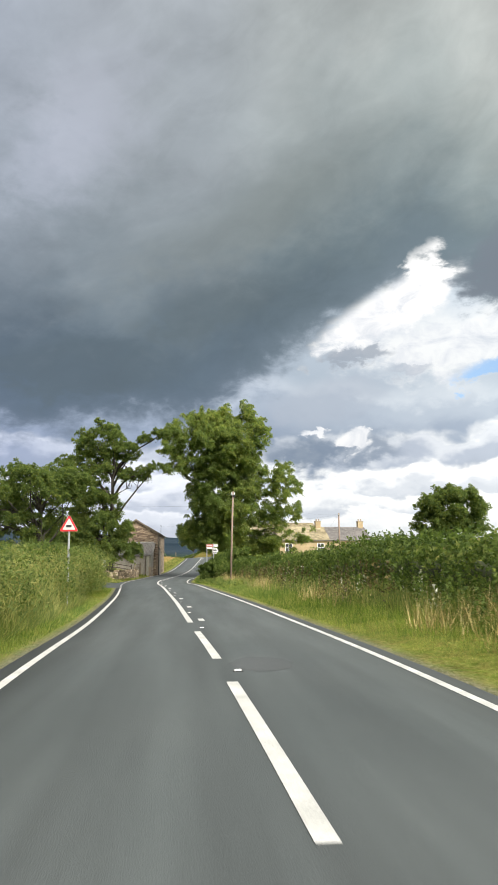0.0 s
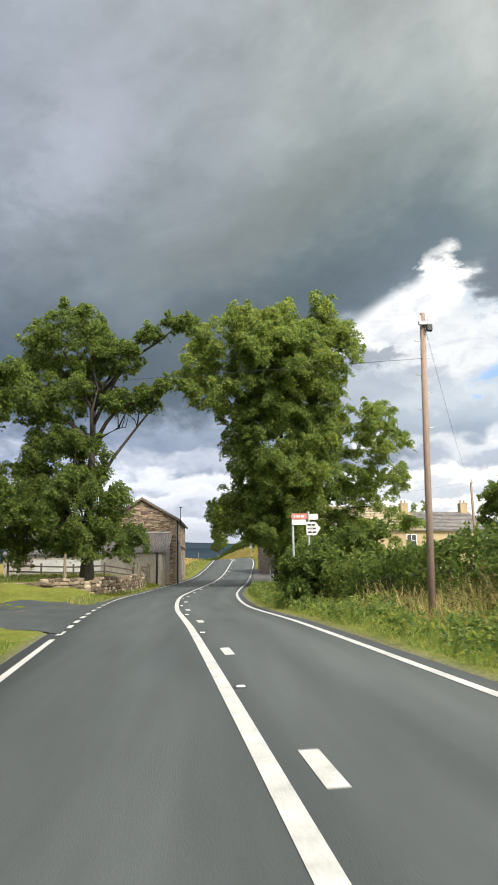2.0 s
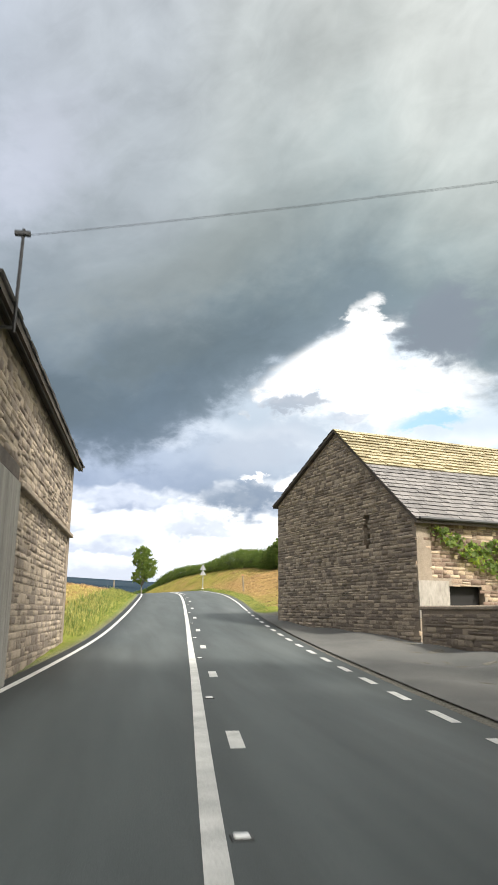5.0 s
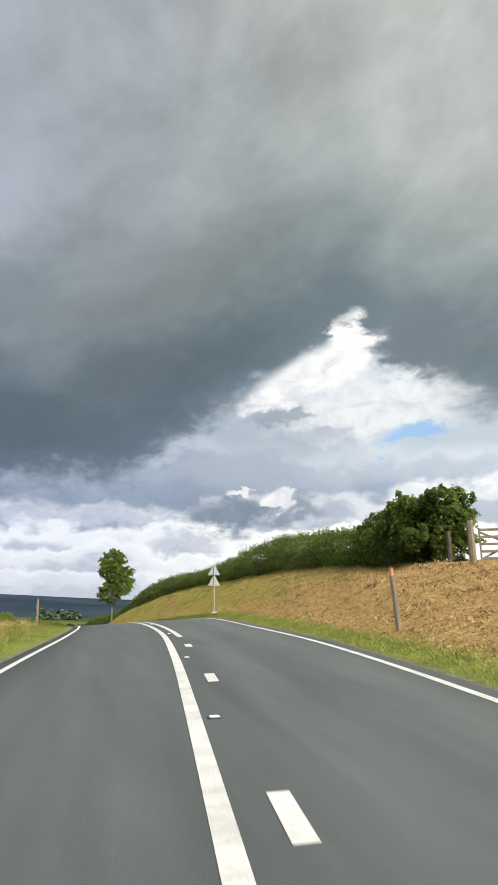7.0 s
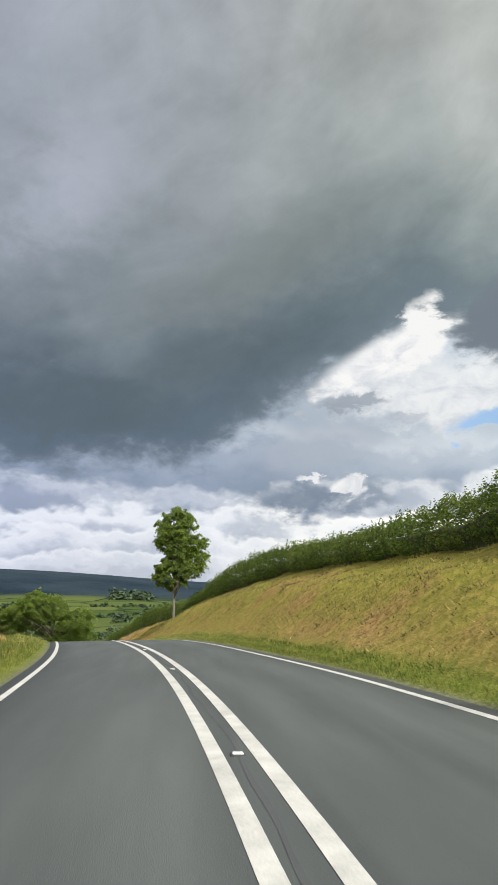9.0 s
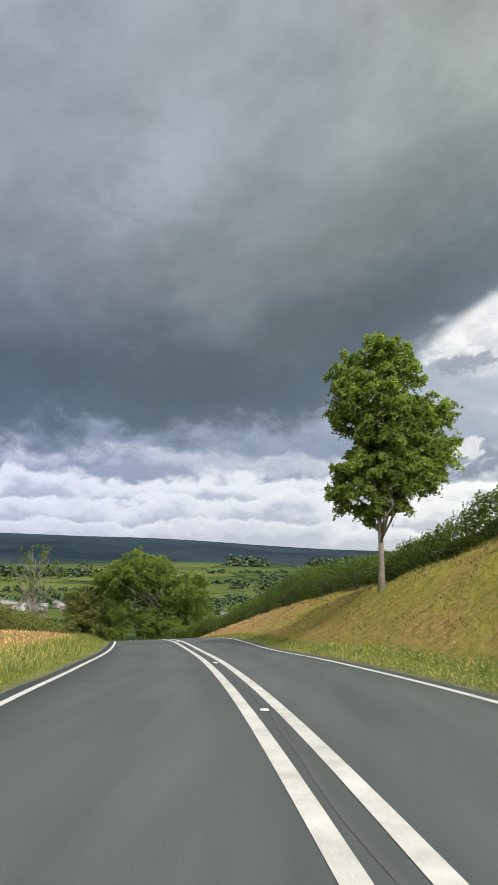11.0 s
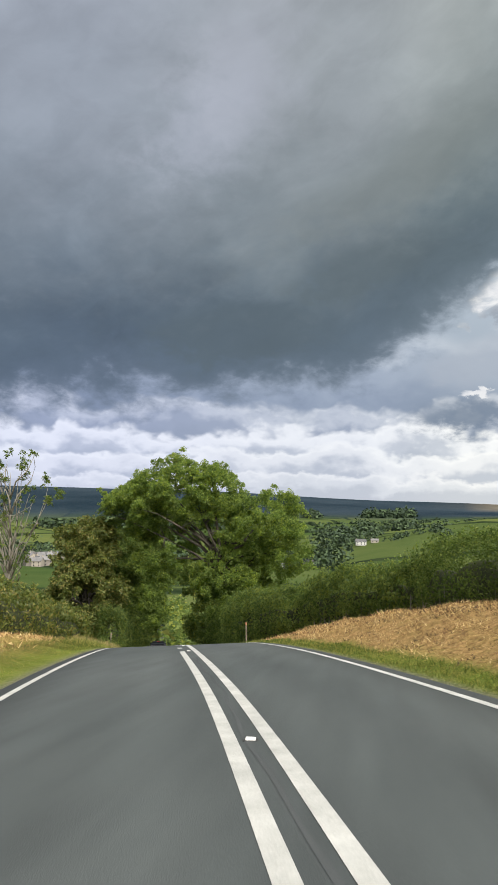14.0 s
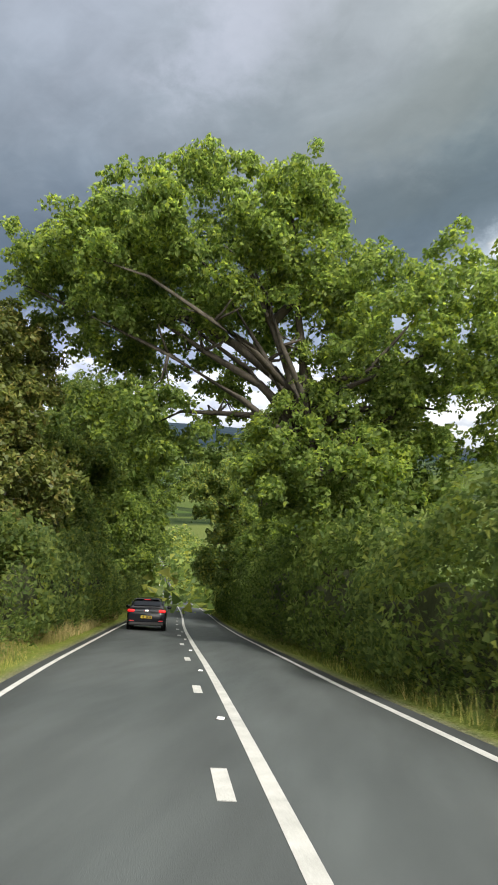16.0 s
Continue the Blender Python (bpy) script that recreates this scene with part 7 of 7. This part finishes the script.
def loft(bm, sections):
    rings = [[bm.verts.new(p) for p in s] for s in sections]
    for a, b in zip(rings, rings[1:]):
        for k in range(len(a)):
            bm.faces.new((a[k], a[(k + 1) % len(a)], b[(k + 1) % len(a)], b[k]))
    bm.faces.new(rings[0]), bm.faces.new(rings[-1])
    bmesh.ops.recalc_face_normals(bm, faces=bm.faces)
    return bm


def parked_car():
    y = 308.0
    x = float(road_l(y)) + 1.45
    ang = math.degrees(math.atan2(float(road_c(y + 5) - road_c(y)), 5.0))
    z = float(road_z(x, y))
    slope = math.degrees(math.atan2(float(road_h(y + 3) - road_h(y)), 3.0))
    c = empty("car", (x, y, z), 0, label="dark grey hatchback with lit red tail lamps on the road", category="car")
    c.matrix_world = pose(x, y, z, 0, 0, 90 - ang) @ pose(0, 0, 0, 0, -slope, 0)      # its length along local x, the tail at x = 0
    body = loft(bmesh.new(), [rounded(0.78, 0.34, 0.82, 0.0, 4), rounded(0.88, 0.28, 0.98, 0.10, 5), rounded(0.92, 0.24, 1.04, 0.45, 5), rounded(0.93, 0.22, 1.02, 1.6, 5), rounded(0.93, 0.22, 0.99, 3.0, 5),
                              rounded(0.90, 0.22, 0.92, 3.7, 4), rounded(0.84, 0.25, 0.82, 4.2, 4), rounded(0.68, 0.32, 0.68, 4.45, 3.5)])
    part("body", body, M["car"], c, smooth=True)
    cabin = loft(bmesh.new(), [rounded(0.80, 0.84, 1.06, 0.12, 4), rounded(0.74, 0.9, 1.34, 0.52, 4), rounded(0.69, 0.9, 1.50, 1.05, 4), rounded(0.69, 0.9, 1.54, 1.9, 4), rounded(0.68, 0.9, 1.48, 2.5, 4), rounded(0.74, 0.9, 1.02, 3.35, 4)])
    part("cabin", cabin, M["car"], c, smooth=True)
    bm = bmesh.new()
    vs = [bm.verts.new(p) for p in ((0.205, -0.62, 1.10), (0.205, 0.62, 1.10), (0.63, 0.52, 1.395), (0.63, -0.52, 1.395))]
    bm.faces.new(vs)
    geo = bmesh.ops.extrude_face_region(bm, geom=bm.faces[:])
    bmesh.ops.translate(bm, verts=[v for v in geo["geom"] if isinstance(v, bmesh.types.BMVert)], vec=(-0.05, 0, 0.05))
    bmesh.ops.recalc_face_normals(bm, faces=bm.faces)
    part("rear_window", bm, M["car_glass"], c, "dark rear window glass")
    for s in (1, -1):
        bm = bmesh.new()
        prism(bm, [(0.75, 1.02), (1.15, 1.36), (2.4, 1.38), (3.05, 1.02)], "y", s * 0.715, s * 0.775)
        part("side_window", bm, M["car_glass"], c)
        lamp = part("tail_lamp", box(bmesh.new(), -0.02, 0.22, min(s * 0.56, s * 0.88), max(s * 0.56, s * 0.88), 0.84, 0.96, 0.03), M["lamp_red"], c, "lit red tail lamp")
        part("reflector", box(bmesh.new(), -0.025, 0.06, min(s * 0.55, s * 0.78), max(s * 0.55, s * 0.78), 0.42, 0.47, 0.01), M["red"], c, "red bumper reflector")
        m = part("mirror", loft(bmesh.new(), [[(2.75 + 0.10 * q[0] * 0 + dx, s * (0.93 + 0.1) + q[1] * w, 1.06 + (q[2]) * w) for q in rounded(0.11, -0.08, 0.08, 0, 3, 12)] for dx, w in ((0, 0.9), (0.06, 1.0), (0.16, 0.6))]), M["car"], c, smooth=True)
        for wx in (0.88, 3.55):
            w = bmesh.new()
            tube(w, [(wx, s * 0.70, 0.32), (wx, s * 0.72, 0.32), (wx, s * 0.90, 0.32), (wx, s * 0.92, 0.32)], [0.28, 0.32, 0.32, 0.28], 24)
            wheel = part("wheel", w, M["tyre"], c, "black tyre", smooth=False)
            r = bmesh.new()
            tube(r, [(wx, s * 0.915, 0.32), (wx, s * 0.93, 0.32)], [0.21, 0.19], 20)
            part("rim", r, M["alloy"], wheel, "alloy rim")
    part("brake_lamp", box(bmesh.new(), 0.50, 0.58, -0.15, 0.15, 1.395, 1.44, 0.01), M["lamp_red"], c, "lit red high brake lamp")
    part("spoiler", box(bmesh.new(), 0.46, 0.80, -0.6, 0.6, 1.42, 1.46, 0.015), M["car"], c)
    plate = part("number_plate", box(bmesh.new(), -0.045, 0.0, -0.26, 0.26, 0.56, 0.68, 0.008), M["plate"], c, "yellow rear number plate")
    bm = bmesh.new()
    for i in range(7):
        if i != 4:
            box(bm, -0.052, -0.0455, -0.22 + i * 0.065, -0.22 + i * 0.065 + 0.045, 0.585, 0.655)
    part("plate_bars", bm, M["black"], plate)
    part("lower_bumper", box(bmesh.new(), -0.03, 0.35, -0.80, 0.80, 0.24, 0.40, 0.04), M["black"], c, "matt black lower bumper")
    part("badge", box(bmesh.new(), 0.015, 0.06, -0.10, 0.10, 0.86, 0.95, 0.015), M["chrome"], c, "plain chrome badge")


parked_car()


# ---- across the valley ----
def far_at(az, d):
    """A place in the distance, by bearing from the brow in degrees and distance."""
    x, y = -4.5 + d * math.sin(radians(az)), 232.0 + d * math.cos(radians(az))
    return x, y, float(land_z(x, y))


def far_wood(name, spots, r, per, leaf, seed, label, mat="far_leaf"):
    """Woods and hedgerows too far off to count: crowns of leaves over the land."""
    rng = np.random.default_rng(seed)
    cl = []
    for x, y, k in spots:
        z = float(land_z(x, y))
        rr = r * k * rng.uniform(0.75, 1.25)
        cl.append((x, y, z + rr * 0.75, rr))
    p, nrm = clump_leaves(np.array(cl), per * 1.6, rng, 0.85)
    off = np.array([cl[0][0], cl[0][1], cl[0][2]])
    ob = add(name, leaf_mesh(name, p - off, nrm, leaf * 1.5, 0.9, seed, slim=True), M[mat])
    ob.location = off
    return tagged(ob, label, "woodland", kind="stuff")


def row(az0, d0, az1, d1, n, jit, seed, k0=0.7, k1=1.2):
    rng = random.Random(seed)
    out = []
    for i in range(n):
        t = i / max(n - 1, 1)
        x, y, _ = far_at(az0 + (az1 - az0) * t + rng.uniform(-jit, jit) * 0.05, d0 + (d1 - d0) * t + rng.uniform(-jit, jit))
        out.append((x, y, rng.uniform(k0, k1)))
    return out


def patch(az0, az1, d0, d1, n, seed, k0=0.8, k1=1.2):
    rng = random.Random(seed)
    return [(*far_at(rng.uniform(az0, az1), rng.uniform(d0, d1))[:2], rng.uniform(k0, k1)) for _ in range(n)]


far_wood("plantation", patch(-4.4, -1.4, 2420, 2560, 90, 1), 13, 70, 7.0, 81, "dark conifer plantation below the moor")
far_wood("plantation", patch(2.2, 6.0, 2460, 2600, 110, 2), 14, 70, 7.0, 82, "dark plantation on the skyline field")
far_wood("plantation", patch(-24, -9, 1750, 1900, 150, 3), 11, 60, 6.0, 83, "dark belt of trees below the moor")
far_wood("valley_wood", row(-3.0, 1250, 6.5, 1330, 46, 26, 4), 12, 110, 3.4, 84, "belt of trees along the valley")
far_wood("valley_wood", row(5.0, 1420, 16, 1500, 40, 12, 5), 10, 90, 3.4, 85, "belt of trees along a field edge")
far_wood("valley_wood", patch(-7, 1.5, 620, 900, 60, 6), 9, 60, 2.6, 86, "leafy trees in the valley bottom")
far_wood("valley_wood", patch(-26, -16, 780, 1000, 60, 7), 9, 60, 2.6, 87, "trees round the village")
far_wood("valley_wood", patch(-1.5, 3.0, 900, 1150, 60, 15), 9, 70, 2.8, 96, "dark trees on the valley side")
far_wood("valley_wood", patch(-14, -8, 640, 900, 50, 16), 8, 70, 2.6, 97, "dark trees below the village")
far_wood("hedgerow", row(4.0, 840, 7.6, 900, 16, 9, 8), 5.0, 60, 1.8, 88, "scrubby trees across a green field")
far_wood("hedgerow", row(8.4, 800, 7.4, 930, 14, 7, 9), 5.0, 60, 1.8, 89, "line of scrub down a green field")
far_wood("hedgerow", row(-22, 1250, 12, 1720, 90, 8, 10, 0.4, 0.8), 6, 60, 3.0, 90, "field hedges across the valley")
far_wood("hedgerow", row(-6, 1950, 14, 2050, 70, 8, 11, 0.4, 0.8), 7, 60, 3.4, 91, "field hedges across the valley")
far_wood("hedgerow", row(-3, 2050, 0.6, 1650, 22, 6, 12, 0.4, 0.8), 6, 60, 3.4, 92, "field hedges across the valley")
far_wood("hedgerow", row(8, 2250, 5, 1650, 26, 6, 13, 0.4, 0.8), 6, 60, 3.4, 93, "field hedges across the valley")
far_wood("field_trees", row(1.0, 1680, 2.4, 1700, 6, 10, 14), 15, 60, 3.4, 94, "round clump of trees in a field")
far_wood("lane_trees", [(float(road_l(y)) - 4 - 3 * (i % 3), y, 1.1) for i, y in enumerate(range(340, 520, 7))] + [(float(road_r(y)) + 4 + 3 * (i % 3), y, 1.1) for i, y in enumerate(range(342, 520, 7))], 4.4, 900, 0.75, 95,
         "leafy trees along the lane below", "leaf")


def far_house(az, d, w, dep, h, rise, rz, white=False, group="village houses", label="small grey stone village house with slate roof"):
    x, y, z = far_at(az, d)
    b = empty("village_house", (x, y, z - 0.5), rz, label=label, category="house", group=group)
    part("wall", prism(bmesh.new(), [(-dep / 2, 0), (-dep / 2, h), (0, h + rise), (dep / 2, h), (dep / 2, 0)], "x", -w / 2, w / 2), M["white_far"] if white else M["walling_far"], b)
    bm = bmesh.new()
    s = rise / (dep / 2)
    for k in (1, -1):
        roof_slab(bm, [(-w / 2 - 0.3, 0.002 * k, h + rise + 0.25), (w / 2 + 0.3, 0.002 * k, h + rise + 0.25), (w / 2 + 0.3, k * (dep / 2 + 0.4), h + 0.25 - 0.4 * s), (-w / 2 - 0.3, k * (dep / 2 + 0.4), h + 0.25 - 0.4 * s)], 0.2)
    part("roof", bm, M["roof_far"], b)
    part("chimney", box(bmesh.new(), -w / 2 + 0.2, -w / 2 + 1.2, -0.5, 0.5, h + rise - 0.6, h + rise + 1.4, 0.03), M["walling_far"], b)
    for i in range(max(2, int(w / 3.5))):
        for zz in (1.0, h - 2.0):
            xx = -w / 2 + (i + 0.5) * w / max(2, int(w / 3.5))
            wn = part("window", box(bmesh.new(), xx - 0.5, xx + 0.5, -dep / 2 - 0.03, -dep / 2 + 0.02, zz, zz + 1.2), M["glass"], b)
    return b


rng_v = random.Random(12)
for i in range(26):
    far_house(-24.0 + rng_v.uniform(0, 6.6), rng_v.uniform(600, 800), rng_v.uniform(7, 11), 6.5, rng_v.uniform(4.5, 6), rng_v.uniform(2, 3), rng_v.uniform(-50, 50), i % 13 == 5)
far_house(1.9, 850, 12, 7, 4.6, 2.4, 8, True, "hill farm", "white farmhouse on a green hillside")
far_house(3.0, 855, 9, 6, 3, 1.8, -6, False, "hill farm", "low grey farm outbuilding")
far_house(-4.2, 650, 13, 7, 3.2, 1.6, 5, True, "valley sheds", "low pale farm shed in the valley")
far_house(-2.2, 700, 18, 8, 3.0, 1.5, 0, True, "valley sheds", "low pale farm shed in the valley")
